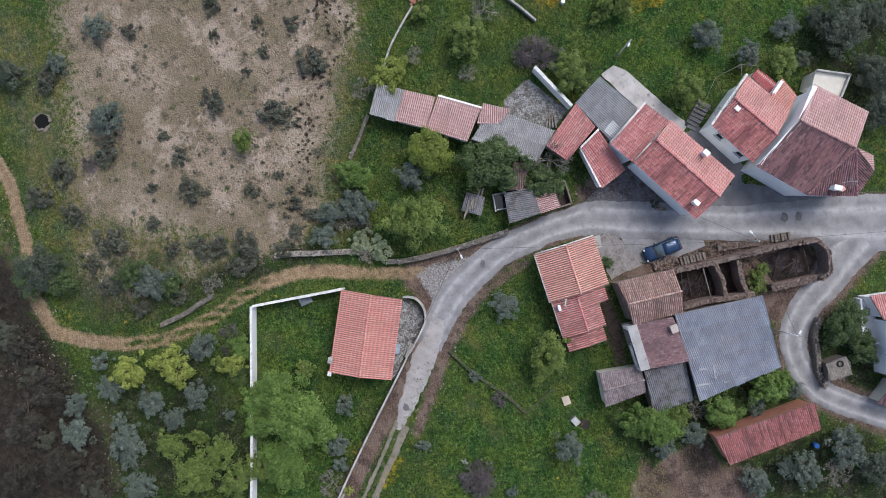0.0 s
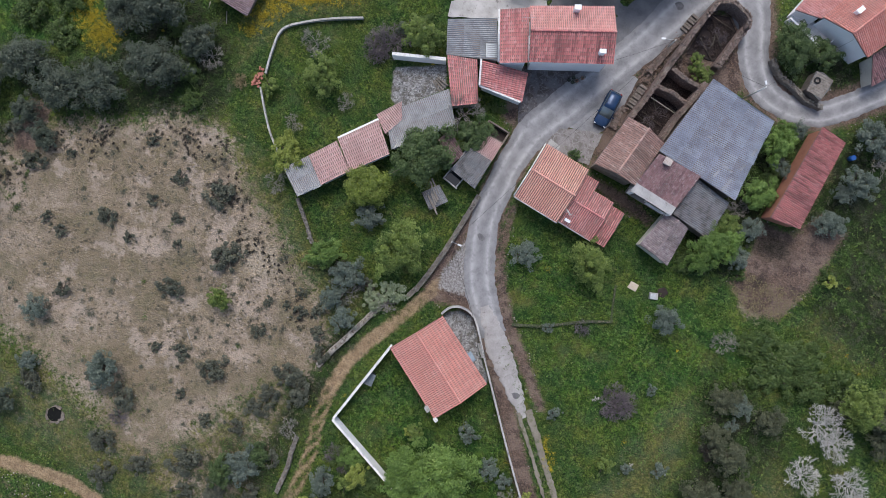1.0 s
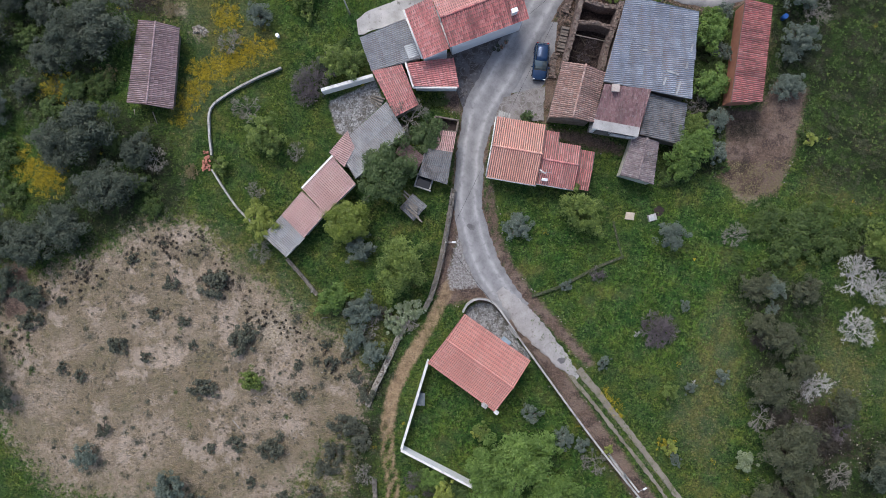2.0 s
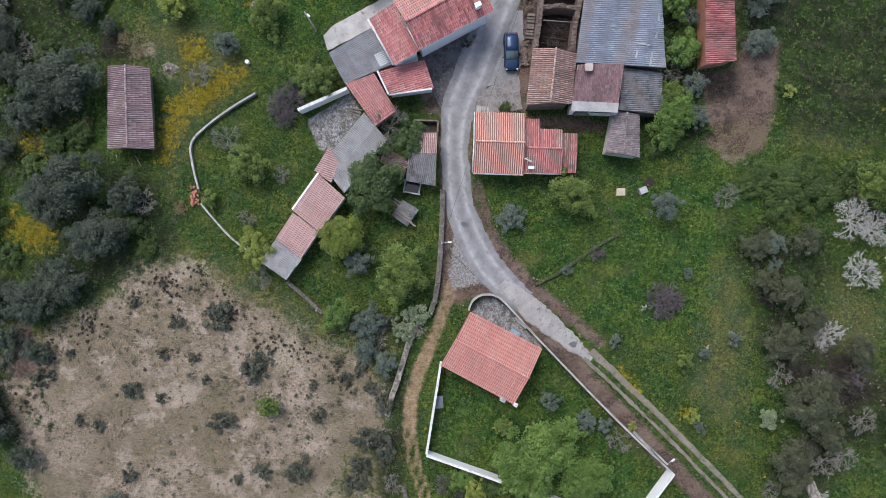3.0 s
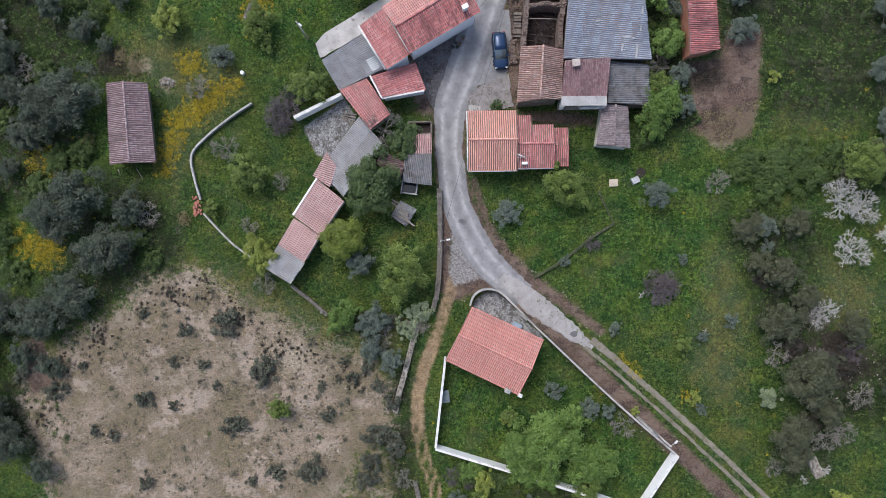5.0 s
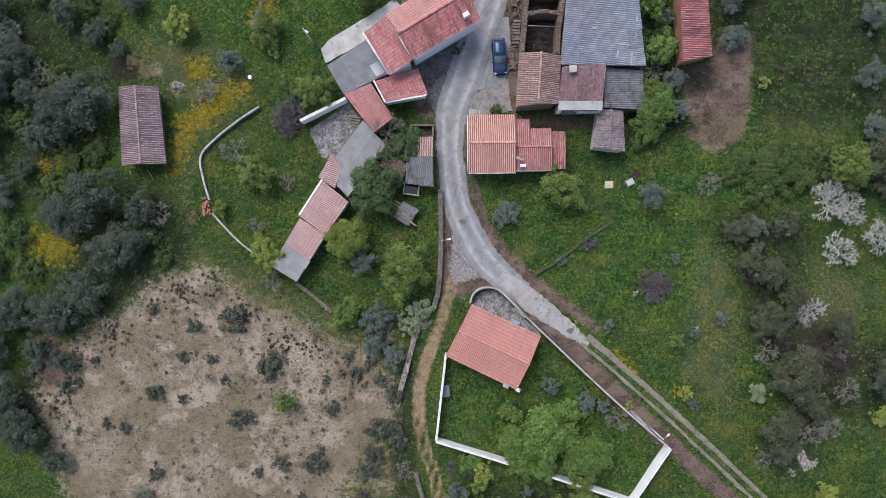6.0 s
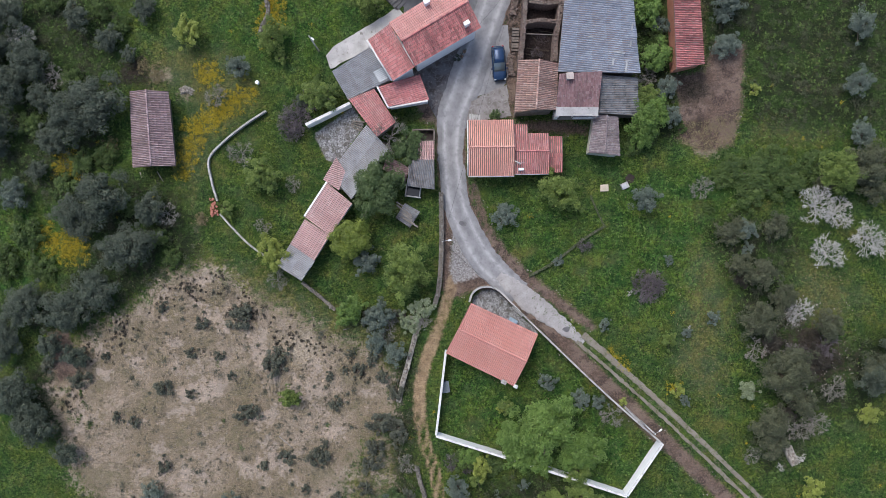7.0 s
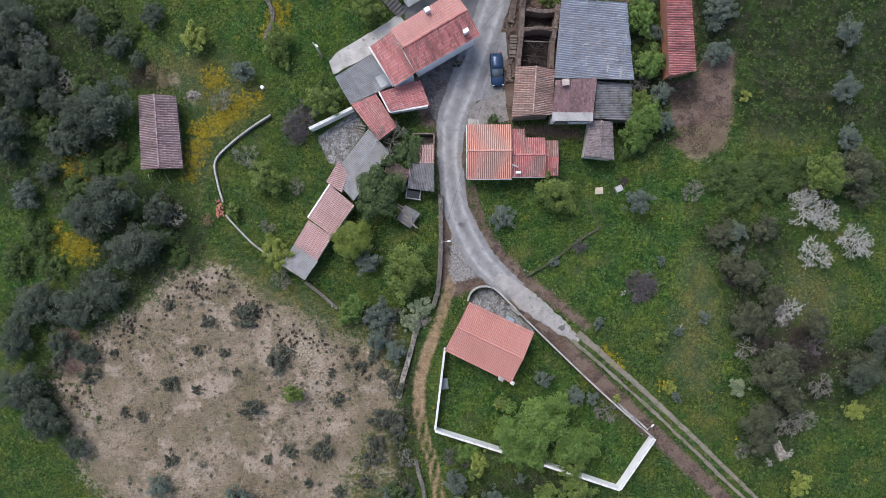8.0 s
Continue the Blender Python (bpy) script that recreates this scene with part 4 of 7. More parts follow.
def window(parent, at, toward, z, w, h, name="window", closed=False):
    """A window or door on a wall: frame, sill and pane. toward: outward direction in the plan."""
    rz = math.degrees(math.atan2(toward[1], toward[0])) - 90
    n = Vector((toward[0], toward[1], 0)).normalized()
    s = Vector((-n.y, n.x, 0))
    c = Vector((at[0], at[1], z))
    bm = bmesh.new()
    for k in (-1, 1):
        p = c + s * k * (w / 2)
        box(bm, p.x + n.x * 0.02, p.y + n.y * 0.02, z, 0.08, 0.1, h, rz)
    for zz in (z - 0.05, z + h - 0.03):
        box(bm, c.x + n.x * 0.02, c.y + n.y * 0.02, zz, w + 0.08, 0.1, 0.08, rz)
    fr = part(name, bm, FRAME, parent)
    bm = bmesh.new()
    box(bm, c.x - n.x * 0.01, c.y - n.y * 0.01, z + 0.03, w - 0.08, 0.06, h - 0.06, rz)
    part("pane" if not closed else "door_leaf", bm, GLASS if not closed else RUST, fr)
    if not closed:
        bm = bmesh.new()
        box(bm, c.x + n.x * 0.08, c.y + n.y * 0.08, z - 0.1, w + 0.2, 0.2, 0.05, rz, 0.01)
        part("sill", bm, CONCRETE, fr)


def chimney(parent, x, y, z, h, sx=0.55, sy=0.45, rz=0.0, mat=None, cap=None):
    sx, sy, h = sx * 0.78, sy * 0.78, h * 0.8
    bm = bmesh.new()
    box(bm, x, y, z - 0.6, sx, sy, h + 0.6, rz, 0.02)
    ch = part("chimney", bm, mat or WHITE, parent, "whitewashed chimney" if not mat else "")
    bm = bmesh.new()
    for k in (-1, 1):
        dx, dy = k * sx * 0.38 * math.cos(radians(rz)), k * sx * 0.38 * math.sin(radians(rz))
        box(bm, x + dx, y + dy, z + h, 0.08, sy * 0.9, 0.16, rz)
    box(bm, x, y, z + h + 0.16, sx * 1.2, sy * 1.25, 0.07, rz, 0.015)
    part("chimney_cap", bm, cap or mat or WHITE, ch)
    return ch


def antenna(parent, x, y, z, rz=0.0):
    bm = bmesh.new()
    tube(bm, (x, y, z - 0.8), (x, y, z + 1.6), 0.025, 0.02, 6)
    c, s = math.cos(radians(rz)), math.sin(radians(rz))
    tube(bm, (x - 0.7 * c, y - 0.7 * s, z + 1.5), (x + 0.7 * c, y + 0.7 * s, z + 1.5), 0.015, 0.015, 5)
    for k in range(6):
        d, w = -0.65 + k * 0.26, 0.5 - k * 0.05
        tube(bm, (x + d * c - w * s, y + d * s + w * c, z + 1.5), (x + d * c + w * s, y + d * s - w * c, z + 1.5), 0.01, 0.01, 4)
    part("antenna", bm, GALV, parent)


# ---- house A: long red roof inside the walled garden ----
ho = thing("house", (4.9, -12.0, 0), "low cream house with a salmon-red tiled roof in a garden", "house")
gable(ho, [(2.40, -7.0), (10.44, -10.82), (7.64, -17.0), (-0.6, -12.95)], 2.8, 3.6, CREAM, TILE_NEW, "new", 0.35)
chimney(ho, 6.3, -16.4, 2.9, 0.5, 0.7, 0.5, -26, GREY_RENDER)
bm = bmesh.new()
box(bm, 7.75, -17.05, 2.5, 0.5, 0.4, 0.42, -26, 0.03)
part("flue", bm, WALL_TOP, ho, "white rendered flue at the roof corner")

# ---- house B: orange roof beside the road ----
hb = thing("house", (7.6, 11.4, 0), "small orange-tiled house with a stepped extension beside the road", "house")
gable(hb, [(2.2, 8.3), (7.7, 8.3), (7.7, 14.9), (2.2, 14.9)], 2.9, 4.0, WHITE, TILE_ORANGE, "wide", 0.25)
hbx = [(7.7, 8.55), (11.9, 8.55), (11.9, 13.3), (9.4, 13.3), (9.4, 14.4), (7.7, 14.4)]
bm = bmesh.new()
prism(bm, inset(hbx, 0.2), -0.3, 2.45)
prism(bm, inset([(11.9, 8.75), (13.6, 8.75), (13.6, 13.0), (11.9, 13.0)], 0.2), -0.3, 2.2)
part("extension_wall", bm, CREAM, hb)
roof(hb, [((7.7, 8.55, 2.6), (11.9, 8.55, 2.6), (11.9, 11.2, 3.2), (7.7, 11.2, 3.2)), ((11.9, 13.3, 2.7), (9.4, 13.3, 2.7), (9.4, 11.2, 3.2), (11.9, 11.2, 3.2)),
          ((9.4, 14.4, 2.5), (7.7, 14.4, 2.5), (7.7, 11.2, 3.2), (9.4, 11.2, 3.2))], TILE_ROSE, "wide", [((7.8, 11.2, 3.24), (11.9, 11.2, 3.24))], None, "extension_roof")
roof(hb, [((11.92, 8.75, 2.25), (13.6, 8.75, 2.25), (13.6, 11.0, 2.6), (11.92, 11.0, 2.6)), ((13.6, 13.0, 2.25), (11.92, 13.0, 2.25), (11.92, 11.0, 2.6), (13.6, 11.0, 2.6))], TILE_RED, "wide", (), None, "lean_to_roof")
chimney(hb, 8.5, 9.0, 2.8, 0.45, 0.7, 0.3, 0)
bm = bmesh.new()
tube(bm, (7.75, 9.95, 3.5), (8.45, 9.65, 3.4), 0.07, 0.07, 8)
tube(bm, (8.4, 9.68, 2.9), (8.4, 9.68, 3.5), 0.09, 0.09, 8)
part("flue_pipe", bm, WALL_TOP, hb, "white bent flue pipe")
antenna(hb, 8.3, 9.6, 3.0, 10)
for p, q in (((2.14, 8.3, 2.92), (2.14, 11.6, 4.02)), ((2.14, 11.6, 4.02), (2.14, 14.9, 2.92)), ((2.2, 8.2, 2.84), (7.7, 8.2, 2.84)), ((7.7, 8.46, 2.52), (11.9, 8.46, 2.52))):
    bm = bmesh.new()
    tube(bm, p, q, 0.08, 0.08, 6)
    part("gutter" if p[2] == q[2] else "verge", bm, WALL_TOP, hb, "pale mortared roof edge")
bm = bmesh.new()
for k in range(5):
    box(bm, 2.55 + k * 0.28, 15.6, 0, 0.26, 0.9, 0.95 - k * 0.17, 0, 0.02)
part("outside_steps", bm, GREY_RENDER, hb)

# ---- house D: two storeys, white walls, with its low wings ----
hd = thing("house", (-2.6, 24.2, 0), "two-storey white house with weathered red tile roof and two chimneys", "house")
# Salmon north-west slope, weathered red front: part weathering, part light put into colour.
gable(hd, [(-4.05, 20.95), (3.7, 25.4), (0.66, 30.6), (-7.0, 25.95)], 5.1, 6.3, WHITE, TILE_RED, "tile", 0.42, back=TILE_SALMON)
chimney(hd, 2.0, 25.5, 5.7, 0.7, 0.75, 0.5, 30)
chimney(hd, -2.6, 28.0, 5.7, 0.8, 0.75, 0.55, 30)
antenna(hd, -6.3, 24.1, 5.9, 30)
hl = thing("house_wing", (-6.8, 22.6, 0), "white two-storey wing with red tiles joined to the house", "house wing")
lean(hl, [(-6.72, 19.3), (-4.06, 20.98), (-6.94, 25.67), (-9.5, 23.83)], 4.7, 5.6, WHITE, TILE_ROSE, "tile", 0.25)
for p, q, z0, z1 in (((-6.76, 19.28), (-9.56, 23.82), 4.78, 5.68), ((-4.04, 21.05), (-5.4, 23.25), 4.85, 5.25)):
    bm = bmesh.new()
    tube(bm, up(p, z0), up(q, z1), 0.12, 0.12, 6)
    part("verge", bm, WALL_TOP, hl, "white mortared edge of the roof")
h1 = thing("house_wing", (-5.6, 18.4, 0), "low single-storey wing with red tiled lean-to roof and white wall", "house wing")
lean(h1, [(-2.46, 17.42), (-3.6, 20.5), (-8.5, 18.95), (-7.3, 16.6)], 2.7, 3.2, WHITE, TILE_ROSE, "tile", 0.18)
bm = bmesh.new()
for p, q, zz in (((-7.35, 16.5), (-2.6, 17.3), 2.75), ((-8.65, 19.0), (-7.35, 16.5), 3.0)):
    m, ang = lerp(p, q, 0.5), math.degrees(math.atan2(q[1] - p[1], q[0] - p[0]))
    box(bm, m[0], m[1], zz, math.dist(p, q), 0.2, 0.3, ang, 0.02)
part("parapet", bm, WALL_TOP, h1)
h2 = thing("house_wing", (-9.2, 16.2, 0), "low wing with weathered red tiles joining the sheds", "house wing")
lean(h2, [(-8.8, 13.1), (-6.5, 14.85), (-9.0, 18.75), (-12.1, 17.5)], 2.6, 3.1, CREAM, TILE_ROSE, "tile", 0.2)
h3 = thing("shed", (-10.7, 20.6, 0), "lean-to shed with a grey corrugated sheet roof behind the house", "shed")
lean(h3, [(-12.15, 17.6), (-14.0, 21.05), (-9.5, 23.7), (-7.0, 19.75)], 2.6, 3.2, GREY_RENDER, FIBRE, "sheet", 0.15)
bm = bmesh.new()
box(bm, -8.2, 20.4, 3.16, 1.2, 1.5, 0.03, 32)
part("clear_sheet", bm, surf("pale_clear_sheet", (0.42, 0.44, 0.45), (0.55, 0.57, 0.58), 2, 12, 0.4), h3, "pale translucent roofing sheet")

# ---- house E: pair of white houses at the top of the hamlet ----
he = thing("house", (-5.0, 34.5, 0), "white two-storey house with a red tiled saddle roof", "house")
# Again paler tiles north-west: wear and the brighter light share this colour difference.
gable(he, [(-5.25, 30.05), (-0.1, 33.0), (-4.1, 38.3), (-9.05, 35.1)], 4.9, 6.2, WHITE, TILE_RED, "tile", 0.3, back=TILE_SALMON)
roof(he, [((-7.65, 38.75, 4.5), (-5.45, 39.65, 4.5), (-4.1, 38.2, 4.97), (-6.3, 36.9, 4.97))], TILE_NEW, "tile", (), None, "rear_roof")
bm = bmesh.new()
prism(bm, inset([(-7.65, 38.75), (-5.45, 39.65), (-4.1, 38.2), (-6.3, 36.9)], 0.2), -0.3, 4.4)
box(bm, -6.9, 37.9, 4.2, 0.35, 1.6, 0.75, 38, 0.02)
part("rear_wall", bm, WHITE, he)
chimney(he, -6.0, 32.6, 5.4, 0.7, 0.6, 0.5, 30)
for k in (0.24, 0.72):
    p = lerp((-5.2, 30.4), (-0.05, 33.4), k)
    window(he, (p[0] + 0.06, p[1] - 0.1), (0.5, -0.87), 3.1, 0.85, 1.0)
bm = bmesh.new()
p, q = (-5.3, 29.95), (-9.2, 35.1)
m = lerp(p, q, 0.5)
box(bm, m[0], m[1], 4.8, math.dist(p, q), 0.25, 0.45, math.degrees(math.atan2(q[1] - p[1], q[0] - p[0])), 0.02)
part("verge_coping", bm, WALL_TOP, he)
window(he, (-6.5, 32.0), (-0.8, -0.6), 2.9, 0.9, 1.1)
bm = bmesh.new()
prism(bm, inset([(-9.6, 37.3), (-7.1, 38.9), (-6.3, 38.0), (-9.0, 36.3)], 0.1), -0.3, 3.2)
part("outhouse_wall", bm, CREAM, he)
roof(he, [((-9.6, 37.3, 3.1), (-7.1, 38.9, 3.1), (-6.2, 37.8, 3.5), (-9.0, 36.2, 3.5))], surf("red_sheet", (0.3, 0.06, 0.07), (0.4, 0.1, 0.11), 1, 10, 0.6), "sheet", (), None, "outhouse_roof")
hr = thing("house", (0.6, 39.2, 0), "large white house with a hipped roof of blackened tiles", "house")
R0, R1 = (-2.75, 38.05, 6.7), (1.7, 42.7, 6.6)
foot_r = [(0.36, 33.1), (4.86, 37.2), (6.54, 42.1), (4.6, 44.6), (3.1, 44.9), (1.2, 43.6), (-1.42, 46.0), (-5.95, 41.4)]
bm = bmesh.new()
prism(bm, inset(foot_r, 0.3), -0.3, 5.12)
part("wall", bm, WHITE, hr)
bm = bmesh.new()
prism(bm, [(0.15, 33.35), (0.4, 33.6), (-2.6, 38.2), (-5.6, 41.6), (-5.95, 41.2), (-2.95, 37.9)], 4.6, [5.3, 5.3, 6.85, 5.4, 5.4, 6.85])
part("party_wall", bm, WHITE, hr, "whitewashed party wall rising above the roofs")
# Blackened front, pink back: sooty age plus the slopes' light and shade in colour.
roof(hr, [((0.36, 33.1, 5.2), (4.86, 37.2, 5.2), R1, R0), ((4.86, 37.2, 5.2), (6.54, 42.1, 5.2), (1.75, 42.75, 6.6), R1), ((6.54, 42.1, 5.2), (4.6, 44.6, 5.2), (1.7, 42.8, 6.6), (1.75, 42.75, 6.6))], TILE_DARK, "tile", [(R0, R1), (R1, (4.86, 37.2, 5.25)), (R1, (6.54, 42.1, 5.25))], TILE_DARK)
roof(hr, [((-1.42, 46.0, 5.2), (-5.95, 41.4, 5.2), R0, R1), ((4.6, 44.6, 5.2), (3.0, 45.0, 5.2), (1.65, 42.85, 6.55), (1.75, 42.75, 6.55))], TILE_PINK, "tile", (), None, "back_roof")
chimney(hr, 5.0, 39.8, 5.8, 0.7, 0.9, 0.55, 60)
bm = bmesh.new()
box(bm, 5.3, 40.5, 5.2, 0.5, 0.5, 0.85, 20, 0.03)
part("brick_flue", bm, TILE_ORANGE, hr, "orange brick flue")
antenna(hr, 4.7, 40.6, 6.2, 70)
ter = thing("terrace", (-5.8, 44.6, 0), "raised concrete terrace with a low white parapet behind the house", "terrace")
bm = bmesh.new()
tf = [(-7.5, 43.5), (-5.95, 46.7), (-4.0, 45.1), (-6.1, 42.6)]
prism(bm, tf, -0.3, 2.7)
part("deck", bm, CREAM, ter)
bm = bmesh.new()
for p, q in ((tf[0], tf[1]), (tf[1], tf[2])):
    m = lerp(p, q, 0.5)
    box(bm, m[0], m[1], 2.7, math.dist(p, q) + 0.2, 0.18, 0.45, math.degrees(math.atan2(q[1] - p[1], q[0] - p[0])), 0.015)
part("parapet", bm, GREY_RENDER, ter)
pg = thing("pergola", (-8.6, 34.0, 0), "bare iron pergola frame over a paved corner beside the house", "pergola")
pp = [(-7.6, 30.8), (-10.2, 33.1), (-10.7, 36.2), (-9.9, 38.0)]
for p in pp:
    bm = bmesh.new()
    tube(bm, up(p, -0.1), up(p, 2.3), 0.03, 0.03, 6)
    part("post", bm, RUST, pg)
for p, q in list(zip(pp, pp[1:])) + [(pp[1], (-8.0, 33.2)), (pp[2], (-8.6, 35.6)), (pp[0], (-6.6, 31.9))]:
    bm = bmesh.new()
    tube(bm, up(p, 2.3), up(q, 2.35), 0.025, 0.025, 6)
    part("rail", bm, WOOD, pg)
st = thing("outside_stair", (-6.4, 30.2, 0), "dark concrete outside steps beside the white house", "steps")
for k in range(7):
    bm = bmesh.new()
    box(bm, -6.0 - k * 0.32, 29.7 + k * 0.3, -0.05, 1.5, 0.42, 0.17 * (k + 1), 45, 0.01)
    part("step", bm, surf("dark_concrete", (0.09, 0.088, 0.09), (0.19, 0.185, 0.185), 1.2, 10) if k == 0 else bpy.data.materials["dark_concrete"], st)

# ---- house K at the eastern lane ----
hk = thing("house", (24.4, 44.2, 0), "white gabled house with red tiles and a low terrace", "house")
gable(hk, [(26.65, 40.8), (30.9, 51.0), (24.3, 53.4), (20.4, 42.0)], 3.6, 5.0, WHITE, TILE_NEW, "tile", 0.15)
chimney(hk, 22.9, 43.9, 4.4, 0.7, 0.9, 0.55, 70)
bm = bmesh.new()
prism(bm, inset([(17.65, 41.6), (20.3, 41.9), (22.5, 47.0), (18.8, 48.1)], 0.15), -0.3, 2.75)
part("wing_wall", bm, WHITE, hk)
roof(hk, [((17.6, 41.55, 2.8), (18.8, 48.1, 2.8), (22.3, 47.1, 3.5), (20.3, 41.8, 3.5))], TILE_SALMON, "tile", (), None, "wing_roof")
bm = bmesh.new()
prism(bm, [(17.9, 41.2), (22.7, 40.05), (23.0, 41.9), (18.4, 43.0)], -0.3, 1.0)
part("terrace_deck", bm, WALL_TOP, hk)
bm = bmesh.new()
box(bm, 20.3, 40.55, 1.0, 4.9, 0.2, 0.75, -13.5, 0.015)
part("terrace_parapet", bm, WHITE, hk)
window(hk, (22.95, 40.9), (0.97, -0.24), 0.05, 1.0, 1.9, "door", True)
kd = thing("shed", (28.4, 41.2, 0), "lean-to with blackened tiles against the white house", "shed")
lean(kd, [(29.2, 39.05), (31.6, 43.6), (28.9, 44.9), (27.3, 41.7)], 2.3, 2.9, CREAM, TILE_DARK, "tile", 0.2)
ks = thing("shed", (24.4, 36.4, 0), "flat-roofed grey stone shed beside the lane", "shed")
bm = bmesh.new()
prism(bm, [(23.4, 37.5), (25.5, 37.5), (25.4, 34.95), (23.5, 35.4)], -0.2, 1.9)
part("wall", bm, STONE_CORE, ks)
bm = bmesh.new()
prism(bm, [(23.3, 37.5), (24.1, 37.75), (25.4, 37.5), (25.55, 36.3), (25.3, 34.85), (24.3, 35.15), (23.5, 35.25), (23.35, 36.2)], 1.9, 2.02)
part("roof_slab", bm, surf("lichened_slab", (0.07, 0.066, 0.064), (0.2, 0.19, 0.185), 2.4, 9, 0.95, (0.34, 0.33, 0.32), (0.56, 0.64), 0.06), ks)
for k in range(9):
    bm = bmesh.new()
    box(bm, 24.42 + 0.03 * math.sin(k * 2.3), 35.25 + 0.27 * k, 2.02, 1.9 + 0.1 * math.sin(k * 1.7), 0.22, 0.035, 3 + 1.5 * math.sin(k * 3.1))
    part("plank", bm, WOOD, ks)
bm = bmesh.new()
for k in range(20):
    a0, a1 = k * math.pi / 10, (k + 1) * math.pi / 10
    tube(bm, (23.9 + 0.3 * math.cos(a0), 36.6 + 0.3 * math.sin(a0), 2.13), (23.9 + 0.3 * math.cos(a1), 36.6 + 0.3 * math.sin(a1), 2.13), 0.09, 0.09, 6)
tagged(part("tyre", bm, CABLE, None), "old black tyre lying on the shed roof", "tyre")

# ---- old stone houses beside the ruin ----
g1 = thing("stone_house", (10.2, 18.6, 0), "old stone house with a saddle roof of pale curved tiles", "house")
gable(g1, [(12.5, 15.9), (12.8, 21.4), (8.2, 21.8), (7.7, 15.6)], 4.1, 5.1, STONE_CORE, TILE_OLD, "old", 0.25, cap_mat=TILE_OLD)
g2 = thing("stone_house", (15.1, 17.6, 0), "old stone house with dark tiles and a sagging balcony", "house")
lean(g2, [(12.55, 15.95), (17.55, 15.9), (17.85, 20.2), (12.85, 19.95)], 4.0, 4.9, GREY_RENDER, TILE_PURPLE, "flat", 0.2)
bm = bmesh.new()
m = [(12.5, 15.2), (17.55, 15.15), (17.55, 16.15), (12.55, 16.2)]
lo = [bm.verts.new(up(p, 3.9 if i < 2 else 4.12)) for i, p in enumerate(m)]
hi = [bm.verts.new(up(p, 4.0 if i < 2 else 4.22)) for i, p in enumerate(m)]
bm.faces.new(hi), bm.faces.new(lo[::-1])
for k in range(4):
    bm.faces.new((lo[k], lo[(k + 1) % 4], hi[(k + 1) % 4], hi[k]))
part("porch_roof", bm, CONCRETE, g2, "grey fibre sheet along the eaves")
bm = bmesh.new()
box(bm, 14.95, 15.4, 1.9, 5.1, 0.6, 0.14, 0, 0.02)
bal = part("balcony", bm, WOOD, g2, "narrow dark timber balcony")
for x, w, d in ((12.75, 0.4, 0.55), (14.75, 0.14, 0.14), (17.4, 0.3, 0.5)):
    bm = bmesh.new()
    box(bm, x, 15.4, 2.04, w, d, 1.85, 0, 0.01)
    part("balcony_post", bm, WALL_TOP, bal)
bm = bmesh.new()
box(bm, 16.0, 15.22, 2.04, 2.3, 0.14, 0.85, 0, 0.01)
part("balcony_front", bm, WALL_TOP, bal)
window(g2, (14.0, 15.6), (0, -1), 2.2, 0.9, 1.6, "door", True)
window(g2, (16.2, 15.6), (0, -1), 2.7, 0.8, 0.9)
chimney(g2, 14.0, 19.6, 4.7, 0.6, 0.9, 0.8, 5, surf("brick_chimney", (0.34, 0.3, 0.28), (0.55, 0.51, 0.49), 3, 14), MORTAR)
g3 = thing("barn", (17.6, 25.0, 0), "large stone barn under a blue-grey corrugated sheet roof", "barn")
gf = [(12.9, 22.2), (13.65, 29.8), (21.6, 29.6), (22.45, 20.2), (17.9, 20.2), (12.9, 20.4)]
bm = bmesh.new()
prism(bm, inset(gf, 0.25), -0.3, [4.1, 4.1, 3.7, 3.6, 3.7, 3.9])
part("wall", bm, STONE_CORE, g3)
roof(g3, [((22.5, 20.2, 3.85), (21.6, 29.6, 3.85), (13.65, 29.85, 4.4), (12.75, 20.3, 4.4))], FIBRE_BLUE, "sheet")
for x, y, w, r in ((20.9, 21.0, 1.5, 82), (19.3, 21.5, 0.9, 80), (21.4, 23.6, 0.7, 80), (20.0, 22.6, 1.4, -8), (21.6, 25.6, 0.9, 84), (16.6, 24.4, 0.5, 0)):
    bm = bmesh.new()
    box(bm, x, y, 3.98 + (22 - x) * 0.063, w, 0.22, 0.05, r)
    part("roof_patch", bm, FIBRE, g3, "pale mended strip on the sheets")
g4 = thing("shed", (20.2, 17.9, 0), "low shed under old grey corrugated sheets", "shed")
lean(g4, [(22.6, 15.4), (22.5, 19.95), (18.1, 20.2), (17.8, 15.6)], 2.6, 3.3, STONE_CORE, FIBRE_OLD, "sheet", 0.15)
g5 = thing("shed", (18.7, 13.1, 0), "small stone outhouse with lichened tiles beside the barn", "shed")
gable(g5, [(20.45, 10.6), (20.25, 15.3), (17.4, 15.6), (16.7, 11.0)], 2.5, 2.95, CREAM, TILE_SLATY, "flat", 0.15)

# ---- open sheds along the garden ----
s1 = thing("shed", (-18.7, -2.0, 0), "open shed end with grey corrugated sheets", "shed", "row of garden sheds")
lean(s1, [(-16.5, -1.75), (-18.1, -4.2), (-20.95, -2.35), (-19.3, 0.25)], 2.3, 2.6, GREY_RENDER, FIBRE, "sheet", 0.2)
s2 = thing("shed", (-17.0, 0.8, 0), "long low shed with faded pink tiles", "shed", "row of garden sheds")
lean(s2, [(-14.65, 1.2), (-16.5, -1.75), (-19.25, 0.27), (-17.45, 3.25)], 2.45, 2.85, CREAM, TILE_PINK, "new", 0.2)
s3 = thing("shed", (-14.7, 4.3, 0), "long low shed with pink tiles and a white coping", "shed", "row of garden sheds")
